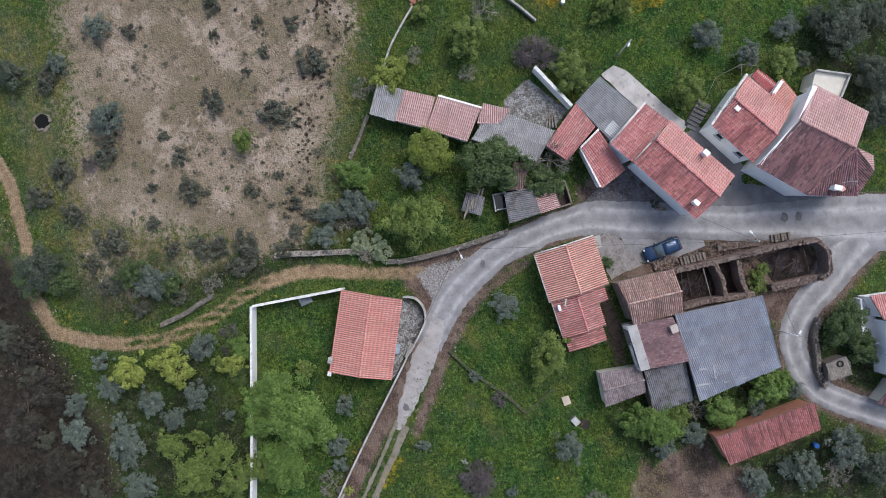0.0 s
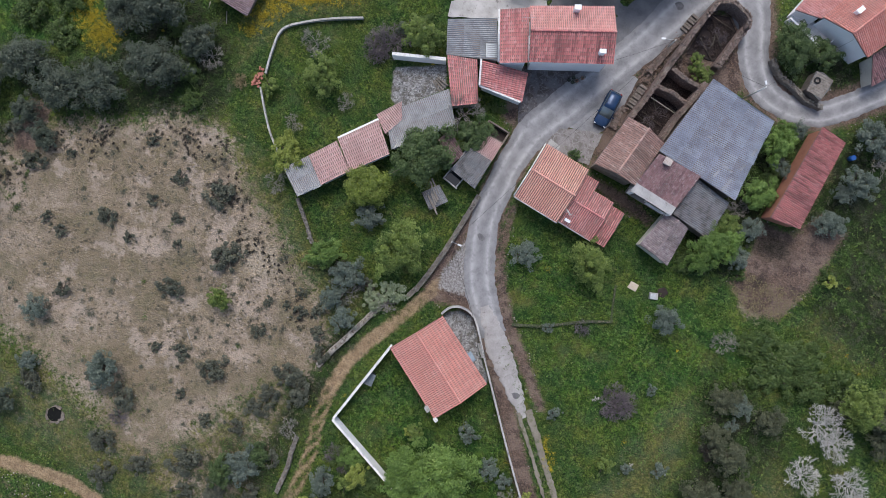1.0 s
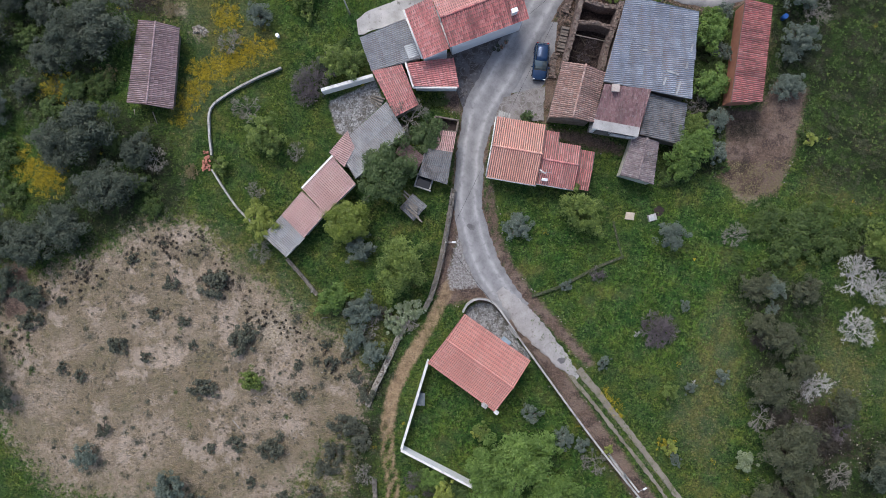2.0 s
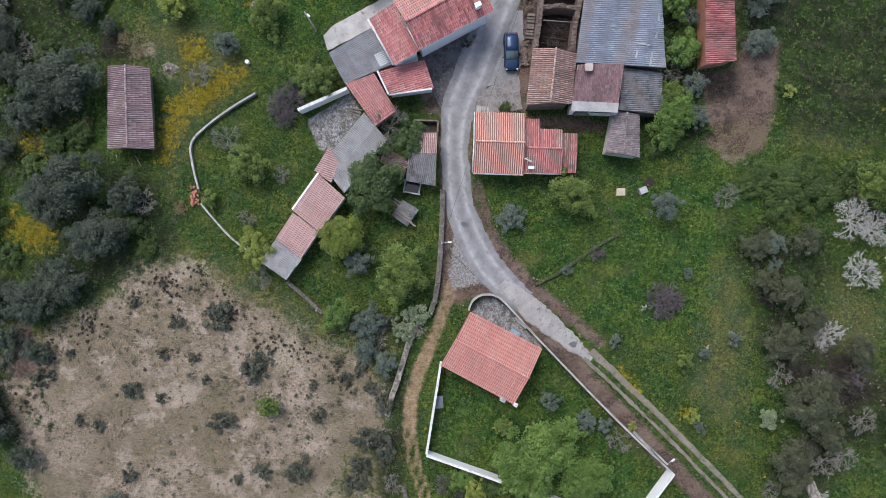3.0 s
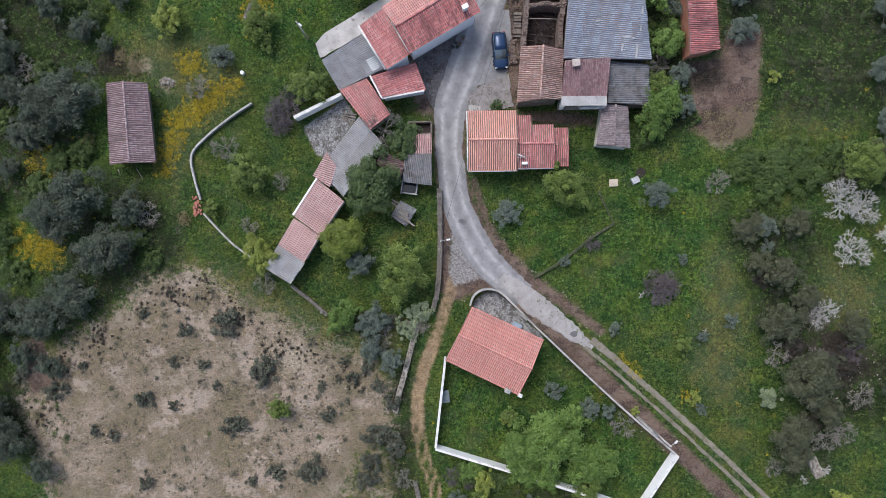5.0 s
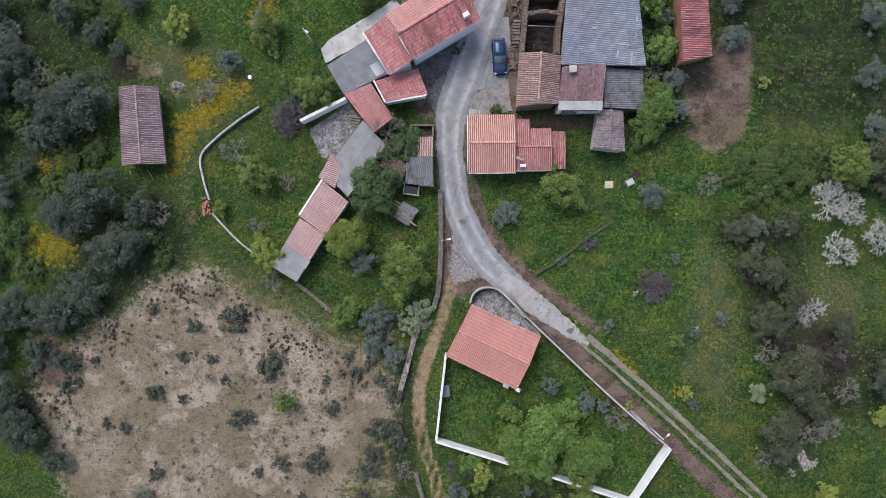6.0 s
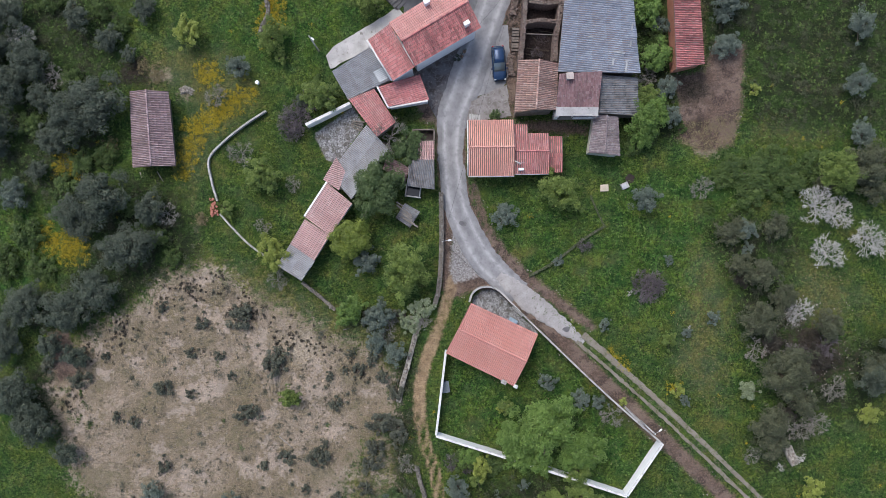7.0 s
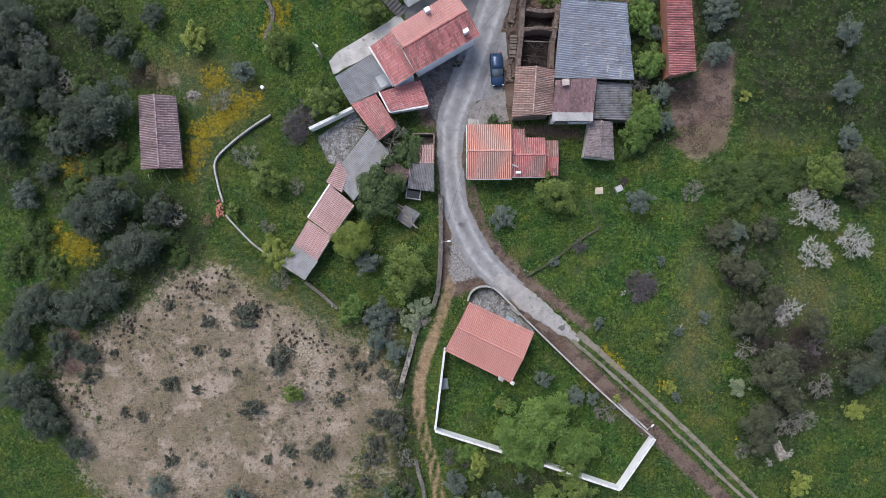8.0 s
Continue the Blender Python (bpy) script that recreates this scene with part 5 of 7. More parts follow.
lean(s3, [(-11.85, 5.1), (-14.6, 1.2), (-17.45, 3.5), (-14.75, 7.55)], 2.5, 3.0, WHITE, TILE_PINK, "new", 0.2)
bm = bmesh.new()
box(bm, -16.15, 5.6, 2.7, 4.9, 0.2, 0.36, 56.4, 0.02)
part("coping", bm, WHITE, s3)
s4 = thing("shed", (-13.7, 8.6, 0), "small pink-tiled lean-to beside the gravel yard", "shed", "row of garden sheds")
lean(s4, [(-13.4, 6.66), (-12.6, 8.97), (-13.65, 10.6), (-15.24, 7.93)], 2.78, 3.0, CREAM, TILE_PINK, "new", 0.12)
s5 = thing("shed", (-10.7, 10.0, 0), "long shed roofed with old grey corrugated sheets", "shed", "row of garden sheds")
lean(s5, [(-7.5, 11.7), (-12.0, 5.65), (-14.6, 8.6), (-10.0, 14.5)], 2.4, 2.82, GREY_RENDER, FIBRE, "sheet", 0.15)
s6 = thing("shed", (-3.7, 9.4, 0), "small garden shed with rippled grey sheets and red tiles", "shed")
bm = bmesh.new()
prism(bm, inset([(-5.2, 7.3), (-1.9, 6.85), (-1.85, 12.5), (-3.9, 12.6), (-5.2, 9.6)], 0.15), -0.2, 2.1)
part("wall", bm, GREY_RENDER, s6)
roof(s6, [((-5.25, 7.3, 2.15), (-1.87, 6.8, 2.25), (-1.87, 10.3, 2.5), (-4.7, 10.3, 2.4))], FIBRE_OLD, "sheet")
roof(s6, [((-3.9, 10.35, 2.45), (-1.87, 10.35, 2.5), (-1.87, 12.55, 2.35), (-3.8, 12.55, 2.3))], TILE_PINK, "old", (), None, "tiled_roof")
s7 = thing("shed", (-6.5, 9.4, 0), "low shed with old red tiles half under the tree", "shed")
lean(s7, [(-5.0, 9.4), (-5.5, 7.5), (-8.1, 9.2), (-7.6, 10.9)], 2.0, 2.4, GREY_RENDER, TILE_PURPLE, "old", 0.15)
s8 = thing("hen_house", (-5.25, 3.7, 0), "low hen house patched with weathered boards", "hen house")
lean(s8, [(-3.76, 4.15), (-5.0, 2.2), (-6.7, 3.35), (-5.5, 5.15)], 1.2, 1.5, WOOD, FIBRE_OLD, "sheet", 0.15, -0.1)
for k in range(7):
    bm = bmesh.new()
    p = lerp((-4.7, 2.7), (-5.9, 4.8), k / 6)
    box(bm, p[0] + rng.uniform(-0.3, 0.3), p[1], 1.46 + rng.uniform(0, 0.05), rng.uniform(1.3, 1.9), 0.17, 0.03, -32 + rng.uniform(-7, 7))
    part("board", bm, WOOD, s8)
bx = thing("water_trough", (-4.5, 6.7, 0), "square concrete trough with dark water", "trough")
bm = bmesh.new()
for x, y, sx, sy in ((-4.55, 5.98, 1.9, 0.14), (-4.55, 7.35, 1.9, 0.14), (-5.43, 6.66, 0.14, 1.3), (-3.67, 6.66, 0.14, 1.3)):
    box(bm, x, y, -0.1, sx, sy, 0.9, -8)
part("rim", bm, CONCRETE, bx)
bm = bmesh.new()
box(bm, -4.55, 6.66, 0.3, 1.7, 1.25, 0.1, -8)
part("water", bm, GLASS, bx)
tk = thing("tank", (-3.2, 13.5, 0), "open concrete tank with mossy rims", "tank")
bm = bmesh.new()
for x, y, sx, sy in ((-3.2, 12.85, 2.8, 0.18), (-3.2, 14.2, 2.8, 0.18), (-4.55, 13.5, 0.18, 1.4), (-1.9, 13.5, 0.2, 1.5)):
    box(bm, x, y, -0.1, sx, sy, 1.0, 0, 0.02)
part("rim", bm, STONE_CORE, tk)
bm = bmesh.new()
box(bm, -3.2, 13.5, -0.05, 2.6, 1.3, 0.12)
part("bed", bm, DARK_EARTH_AND_SHADE, tk)

# ---- barn C in the scrub and barn F behind the ruin ----
bc = thing("barn", (-36.1, 14.2, 0), "old stone barn with a saddle roof of faded pinkish tiles", "barn")
gable(bc, [(-38.52, 9.62), (-38.8, 18.89), (-34.22, 18.84), (-33.4, 9.77)], 1.9, 2.8, STONE_CORE, TILE_MAUVE, "old", 0.5, cap_mat=TILE_MAUVE)
bf = thing("barn", (28.7, 26.7, 0), "long low orange-rendered barn with a dull red tiled roof", "barn")
lean(bf, [(30.6, 21.6), (29.9, 32.2), (26.7, 32.15), (27.1, 20.8)], 2.5, 3.1, surf("orange_render", (0.36, 0.15, 0.1), (0.5, 0.23, 0.15), 0.8, 9, 0.9, (0.24, 0.15, 0.12), (0.55, 0.7)), TILE_RED, "old", 0.2)

# ---- garden walls ----
def stones_on(line, width, height, size, ragged):
    """Rough stones heaped along a line: top and both faces of a dry wall."""
    verts, faces = [], []
    p = smooth_line([(x, y, 0) for x, y in line], size * 0.8)[:, :2]
    d = np.gradient(p, axis=0)
    d /= np.linalg.norm(d, axis=1)[:, None] + 1e-9
    cube = [(0, 3, 2, 1), (4, 5, 6, 7), (0, 1, 5, 4), (1, 2, 6, 5), (2, 3, 7, 6), (3, 0, 4, 7)]

    def stone(c, s, rz, sy=1.0, sz=0.75):
        b = len(verts)
        for z in (-1, 1):
            for x, y in ((-1, -1), (1, -1), (1, 1), (-1, 1)):
                k = 0.5 * s * (0.82 if z > 0 else 1)
                vx, vy, vz = x * k * rng.uniform(0.55, 1.2), y * k * sy * rng.uniform(0.55, 1.2), z * s * 0.5 * sz * rng.uniform(0.4, 1.5)
                verts.append((c[0] + vx * math.cos(rz) - vy * math.sin(rz), c[1] + vx * math.sin(rz) + vy * math.cos(rz), c[2] + vz))
        faces.extend(tuple(b + k for k in f) for f in cube)

    for i, (x, y) in enumerate(p):
        a = math.atan2(d[i][1], d[i][0])
        nx, ny = -d[i][1], d[i][0]
        top = rng.uniform(-0.05, 0.05) + height * (1 + ragged * noise.noise((x * 0.5, y * 0.5, 6)) + ragged * 0.5 * noise.noise((x * 1.7, y * 1.7, 1)))
        rows = max(2, int(width / size + 0.6))
        for r in range(rows):
            o = (r + 0.5) / rows * width - width / 2
            stone((x + nx * o + rng.uniform(-0.09, 0.09), y + ny * o + rng.uniform(-0.09, 0.09), top - size * 0.2 + rng.uniform(-0.5, 0.5) * size), size * rng.choice((0.55, 0.8, 1.0, 1.3)), a + rng.uniform(-0.8, 0.8))
        z = top - size * 0.7
        while z > 0:
            for k in (-1, 1):
                stone((x + nx * k * width * 0.47, y + ny * k * width * 0.47, z), size * rng.uniform(0.85, 1.3), a + rng.uniform(-0.2, 0.2), 0.6)
            z -= size * 0.7
    return verts, faces


def stone_wall(line, width, height, label, size=0.26, ragged=0.25, name="stone_wall", category="stone wall"):
    ob = thing(name, (line[0][0], line[0][1], 0), label, category)
    bm = bmesh.new()
    p = smooth_line([(x, y, 0) for x, y in line], 0.5)[:, :2]
    d = np.gradient(p, axis=0)
    d /= np.linalg.norm(d, axis=1)[:, None] + 1e-9
    rings = []
    for i, (x, y) in enumerate(p):
        nx, ny = -d[i][1] * width * 0.4, d[i][0] * width * 0.4
        h = height * (1 + ragged * noise.noise((x * 0.5, y * 0.5, 6))) - size * 0.45
        rings.append([bm.verts.new(v) for v in ((x - nx, y - ny, -0.15), (x + nx, y + ny, -0.15), (x + nx, y + ny, h), (x - nx, y - ny, h))])
    for a, b in zip(rings, rings[1:]):
        for k in range(4):
            bm.faces.new((a[k], a[(k + 1) % 4], b[(k + 1) % 4], b[k]))
    bm.faces.new(rings[0][::-1]), bm.faces.new(rings[-1])
    part("core", bm, STONE_CORE, ob)
    v, f = stones_on(line, width, height, size, ragged)
    part_mesh("stones", py_mesh("stones", v, f), RUIN_STONES if name in ("ruin_wall", "rubble") else MOSSY if "terrace" in label else PALE_STONES if name == "stone_heap" or "collapsed" in label else STONES, ob)["kind"] = "stuff"
    return ob


def plain_wall(line, width, height, side, top, label, name="garden_wall", smooth=False):
    """A rendered wall with a coping; line in the plan."""
    ob = thing(name, (line[0][0], line[0][1], 0), label, "garden wall")
    p = smooth_line([(x, y, 0) for x, y in line], 0.6)[:, :2] if smooth else np.array(line, float)
    for nm, w, z0, z1, mat in (("body", width, -0.2, height, side), ("coping", width + 0.05, height, height + 0.06, top)):
        bm = bmesh.new()
        n = len(p)
        left, right = [], []
        for i in range(n):
            a = p[i] - p[i - 1] if i else p[1] - p[0]
            b = p[i + 1] - p[i] if i < n - 1 else a
            a, b = a / np.linalg.norm(a), b / np.linalg.norm(b)
            m = np.array((-a[1] - b[1], a[0] + b[0]))
            m = m / (m @ m) * 2 * w / 2
            left.append(p[i] + m), right.append(p[i] - m)
        ring = [[bm.verts.new((*q, z)) for q, z in ((l, z0), (r, z0), (r, z1), (l, z1))] for l, r in zip(left, right)]
        for a, b in zip(ring, ring[1:]):
            for k in range(4):
                bm.faces.new((a[k], a[(k + 1) % 4], b[(k + 1) % 4], b[k]))
        bm.faces.new(ring[0][::-1]), bm.faces.new(ring[-1])
        bmesh.ops.recalc_face_normals(bm, faces=bm.faces)
        part(nm, bm, mat, ob)
    return ob


plain_wall([(-0.62, -13.0), (-1.86, -23.15)], 0.22, 1.75, WHITE, WALL_TOP, "white rendered garden wall along the dirt track")
plain_wall([(-1.86, -23.25), (4.8, -25.35), (11.9, -27.6), (21.3, -30.7)], 0.22, 1.9, WHITE, WALL_TOP, "white rendered garden wall across the lower end of the garden")
plain_wall([(21.35, -30.6), (25.7, -24.3)], 0.24, 1.9, WHITE, WALL_TOP, "white rendered garden wall at the corner of the garden")
plain_wall([(2.3, -7.0), (2.6, -6.1), (3.3, -5.4), (4.2, -5.15), (5.2, -5.25), (6.2, -5.85), (8.2, -7.9), (10.4, -10.1), (16.3, -15.85), (20.7, -19.95), (25.75, -24.4)], 0.16, 1.3, GREY_RENDER, GREY_RENDER, "curved garden wall with a grey coping beside the road", "garden_wall", True)
plain_wall([(-17.5, 14.7), (-12.1, 17.3)], 0.3, 1.9, WHITE, WALL_TOP, "thick white yard wall behind the sheds")
stone_wall([(-1.1, 6.4), (-1.05, 2.4), (-1.15, -2.0), (-1.5, -5.6), (-2.0, -7.5)], 0.42, 0.8, "low dry stone wall beside the dirt track")
plain_wall([(-22.7, 16.7), (-25.2, 15.1), (-28.0, 12.9), (-29.8, 10.8), (-29.5, 8.1), (-28.8, 5.6)], 0.17, 0.5, GREY_RENDER, PALE_COPING, "low mortared wall with a pale coping round the orchard", "orchard_wall", True)
plain_wall([(-28.5, 4.0), (-26.8, 2.1), (-24.9, 0.2), (-22.7, -1.4)], 0.15, 0.45, GREY_RENDER, PALE_COPING, "low grey wall along the orchard", "orchard_wall", True)
stone_wall([(9.8, -3.9), (13.0, -2.1), (16.2, 0.4), (19.1, 2.25)], 0.24, 0.35, "low overgrown terrace wall in the meadow", 0.17, 0.4)
stone_wall([(19.1, 2.3), (18.3, 3.9), (17.4, 6.0)], 0.14, 0.2, "low line of stones at the terrace edge", 0.13, 0.4)
stone_wall([(-18.3, -4.6), (-16.2, -6.3), (-14.4, -7.9)], 0.26, 0.55, "low stone wall below the sheds", 0.22, 0.3)
stone_wall([(-3.72, -9.12), (-4.37, -11.13), (-5.32, -14.73), (-6.12, -17.47), (-6.48, -19.27)], 0.5, 0.55, "collapsed dry stone wall at the edge of the field", 0.26, 0.4)
stone_wall([(-4.3, -27.6), (-3.9, -29.4), (-3.4, -31), (-3.0, -34)], 0.4, 0.5, "low dry stone wall below the track", 0.24, 0.4)
stone_wall([(-23.4, 26.4), (-22.4, 29.5), (-24.0, 33.0)], 0.35, 0.5, "line of stones in the upper meadow", 0.24, 0.4)
stone_wall([(18.9, 36.6), (20.4, 35.6), (22.6, 35.2), (24.4, 34.7), (26.2, 34.9)], 0.4, 1.0, "stone retaining wall beside the lane", 0.26, 0.2)

# ---- the roofless ruin ----
RUIN = "tall ragged stone wall of the roofless ruin"
stone_wall([(8.6, 22.0), (9.05, 26.5), (9.3, 30.0), (9.6, 34.5), (10.1, 38.2)], 0.46, 2.5, RUIN + " beside the road", 0.2, 0.16, "ruin_wall", "ruin")
stone_wall([(10.2, 38.4), (11.4, 39.0), (12.7, 38.9), (13.9, 38.5), (14.4, 37.6)], 0.4, 2.3, RUIN + ", rounded end", 0.2, 0.18, "ruin_wall", "ruin")
stone_wall([(14.3, 37.6), (14.1, 35.4), (13.85, 32.4)], 0.7, 1.5, RUIN + ", lower back part", 0.2, 0.22, "ruin_wall", "ruin")
stone_wall([(9.3, 26.8), (11.3, 27.0), (13.0, 26.8)], 0.38, 2.4, RUIN + ", cross wall", 0.2, 0.22, "ruin_wall", "ruin")
stone_wall([(9.7, 29.5), (11.7, 29.1), (13.2, 29.3)], 0.36, 2.2, RUIN + ", second cross wall", 0.2, 0.22, "ruin_wall", "ruin")
stone_wall([(12.75, 22.1), (12.9, 25.0), (13.3, 27.4), (13.6, 29.8)], 0.45, 2.8, RUIN + " against the barn", 0.2, 0.12, "ruin_wall", "ruin")
# Ruin floors: the gloom inside the walls is put into the floor colour.
slab("ruin_floor", [(9.0, 22.2), (12.6, 22.2), (13.4, 29.2), (9.6, 29.4)], DARK_EARTH_AND_SHADE, 0.16, "littered earth inside the ruin, coloured dark for the walls' shade", "floor", 0.1)
slab("ruin_floor_back", [(10.4, 32.4), (13.8, 33.4), (14.0, 37.4), (12.4, 38.4), (10.4, 37.6)], DARK_EARTH_AND_SHADE, 0.16, "littered earth inside the ruin, coloured dark for the walls' shade", "floor", 0.1)
for k in range(9):
    x, y = (rng.uniform(9.9, 12.2), rng.uniform(22.8, 26.2)) if k < 4 else (rng.uniform(10.8, 13.4), rng.uniform(33.2, 37.4))
    a, w = rng.uniform(0, 3.14), rng.uniform(0.7, 1.5)
    bm = bmesh.new()
    z = 0.3 + rng.uniform(0, 0.5)
    tube(bm, (x - w * math.cos(a), y - w * math.sin(a), z), (x + w * math.cos(a), y + w * math.sin(a), z + rng.uniform(-0.1, 0.5)), 0.06, 0.05, 6)
    tagged(part("fallen_beam", bm, BARK, None), "grey fallen roof beam inside the ruin", "beam", "fallen roof beams")
bm = bmesh.new()
tube(bm, (9.3, 25.4, 2.35), (12.9, 25.2, 2.5), 0.07, 0.06, 7)
tagged(part("roof_beam", bm, WOOD, None), "bleached beam still spanning the ruin", "beam")
for x, y, n, rz in ((8.15, 25.4, 8, 88), (8.9, 35.5, 6, 82)):
    st = thing("stone_steps", (x, y, 0), "worn stone steps against the ruin wall", "steps", "steps at the ruin")
    for k in range(n):
        bm = bmesh.new()
        o = (k - n / 2) * 0.33
        box(bm, x + o * math.cos(radians(rz)), y + o * math.sin(radians(rz)), -0.05, 0.3, 0.85, 0.35 + (k % 2) * 0.1 + 0.1 * k, rz, 0.03)
        part("step", bm, STONE_CORE, st)
stone_wall([(7.9, 28.5), (8.4, 31.5), (8.8, 33.2)], 0.7, 0.35, "bank of fallen stones at the foot of the ruin", 0.24, 0.6, "rubble", "rubble")
stone_wall([(7.7, 20.9), (7.5, 22.5), (7.7, 23.6)], 0.7, 0.3, "heap of fallen stones beside the parked car", 0.24, 0.6, "rubble", "rubble")

# ---- trees and shrubs ----
def leaf_cloud(r, h, lobes, leaves, size, seed, flat=0.75, low=0.15, open_=0.0, wild=1.0):
    """A crown of many small leaves in uneven lobes; radius r, height h above the trunk's top."""
    g = np.random.RandomState(seed)
    c = []
    while len(c) < lobes:
        a, q, z = g.uniform(0, 2 * np.pi), np.sqrt(g.uniform(0, 1)), g.uniform(low, 1)
        if q > np.sqrt(max(0.02, 1 - z * z * 0.9)):
            continue
        wob = 1 + wild * (0.22 * np.sin(2 * a + seed) + 0.2 * np.sin(5 * a + 2 * seed) + 0.12 * np.sin(9 * a + seed))
        c.append((q * np.cos(a) * r * 0.84 * wob, q * np.sin(a) * r * 0.84 * wob, z * h * 0.85, r * g.uniform(0.09, 0.2)))
    c = np.array(c)
    pick = g.randint(0, lobes, leaves)
    d = g.normal(size=(leaves, 3))
    d[:, 2] = np.abs(d[:, 2]) * 1.1 - 0.25
    d /= np.linalg.norm(d, axis=1)[:, None]
    rad = c[pick, 3] * (0.72 + 0.36 * g.uniform(size=leaves) ** 0.6) * (1 + open_ * g.normal(size=leaves))
    p = c[pick, :3] + d * rad[:, None] * (1, 1, flat)
    nrm = d * 0.7 + (0, 0, 0.55) + g.normal(size=(leaves, 3)) * 0.5
    nrm /= np.linalg.norm(nrm, axis=1)[:, None]
    u = np.cross(nrm, g.normal(size=(leaves, 3)))
    u /= np.linalg.norm(u, axis=1)[:, None]
    w = np.cross(nrm, u)
    s = size * g.uniform(0.6, 1.35, leaves)[:, None]
    blade = np.stack([p - u * s, p + u * s * 0.6 + w * s * 0.58, p + u * s * 0.6 - w * s * 0.58], 1)
    return np.column_stack([blade.reshape(-1, 3), np.repeat(g.uniform(size=lobes)[pick], 3)]), c


def branches(g, start, way, length, radius, depth, out, spread=0.75, kids=3):
    end = [start[k] + way[k] * length for k in range(3)]
    out.append((start, end, max(radius, 0.0055), max(radius * 0.68, 0.004)))
    if depth == 0:
        return
    for k in range(kids if depth > 1 else kids + 1):
        d = np.array(way) + g.normal(size=3) * spread
        d[2] = d[2] * 0.6 + 0.12
        d /= np.linalg.norm(d)
        f = 0.55 + 0.45 * g.uniform()
        s = [start[i] + (end[i] - start[i]) * f for i in range(3)]
        branches(g, s, d.tolist(), length * g.uniform(0.6, 0.85), radius * 0.66, depth - 1, out, spread, kids)


def limb_mesh(name, segs, sides=5):
    bm = bmesh.new()
    for a, b, ra, rb in segs:
        tube(bm, a, b, ra, rb, sides, capped=False)
    me = bpy.data.meshes.new(name)
    bm.to_mesh(me)
    bm.free()
    return me


def leaf_mesh(name, v):
    """Loose three-cornered leaves from rows of corners; a fourth column gives each spray of leaves its own shade."""
    n = len(v) // 3
    shade = v[:, 3] if v.shape[1] == 4 else np.full(len(v), 0.5)
    v = v[:, :3]
    me = bpy.data.meshes.new(name)
    me.vertices.add(len(v))
    me.vertices.foreach_set("co", v.astype(np.float32).ravel())
    me.loops.add(len(v))
    me.loops.foreach_set("vertex_index", np.arange(len(v), dtype=np.int32))
    me.polygons.add(n)
    me.polygons.foreach_set("loop_start", np.arange(0, len(v), 3, dtype=np.int32))
    me.update(calc_edges=True)
    me.validate()
    me.attributes.new("spray", "FLOAT", "POINT").data.foreach_set("value", shade.astype(np.float32))
    return me


def tree_form(kind, seed, grade):
    """Trunk and crown meshes of a tree of crown radius 1."""
    g = np.random.RandomState(seed * 31 + 5)
    spec = dict(citrus=(1.35, 120, 9000, 0.044, 0.5, 0.03), broad=(1.2, 95, 6600, 0.046, 0.5, 0.06), laurel=(1.2, 110, 7600, 0.046, 0.5, 0.06), fresh=(1.1, 110, 7000, 0.048, 0.45, 0.07), light=(1.1, 60, 4000, 0.05, 0.5, 0.14), olive=(1.0, 80, 5200, 0.044, 0.45, 0.1),
                heath=(0.75, 60, 3600, 0.05, 0.12, 0.2), scrub=(0.75, 40, 2800, 0.055, 0.1, 0.16), dark=(1.05, 105, 6400, 0.046, 0.5, 0.08), mixed=(1.0, 90, 5400, 0.047, 0.45, 0.1), shrub=(0.7, 90, 4800, 0.05, 0.08, 0.12), blossom=(0.9, 50, 3800, 0.055, 0.3, 0.12))[kind]
    h, lobes, leaves, size, stem, open_ = spec
    if grade == "large":
        lobes, leaves, size = int(lobes * 1.6), int(leaves * 1.8), size * 0.76
    elif grade == "small":
        lobes, leaves, size = lobes // 2, leaves // 3, size * 1.6
    v, c = leaf_cloud(1.0, h, lobes, leaves, size, seed + 3, 0.75, 0.08 if kind in ("scrub", "shrub") else 0.15, open_, 0.35 if kind == "citrus" else 1.0)
    v[:, 2] += stem
    segs = [((0, 0, -0.15), (0.03, 0.02, stem * 0.9 + 0.1), 0.1, 0.075)]
    for x, y, z, r in c[: min(lobes, 12)]:
        mid = (x * 0.45, y * 0.45, stem + z * 0.5)
        segs += [((0.03, 0.02, stem * 0.75), mid, 0.055, 0.035), (mid, (x, y, stem + z), 0.035, 0.012)]
    return limb_mesh("trunk", segs), leaf_mesh("crown", v)


def bare_form(kind, seed):
    g = np.random.RandomState(seed * 17 + 2)
    out = []
    depth, n, rad = dict(bare=(5, 6, 0.02), white=(5, 8, 0.02), purple=(5, 9, 0.024))[kind]
    for k in range(n):
        a = k * 2 * math.pi / n + g.uniform(-0.4, 0.4)
        t = g.uniform(0.35, 0.9)
        branches(g, (0, 0, 0.25 if kind != "purple" else 0.0), (math.cos(a) * t, math.sin(a) * t, 0.55), 0.42, rad, depth - 1, out, 0.6, 3)
    out.append(((0, 0, -0.15), (0, 0, 0.3), 0.09, 0.07))
    return limb_mesh("limbs", out, 3)


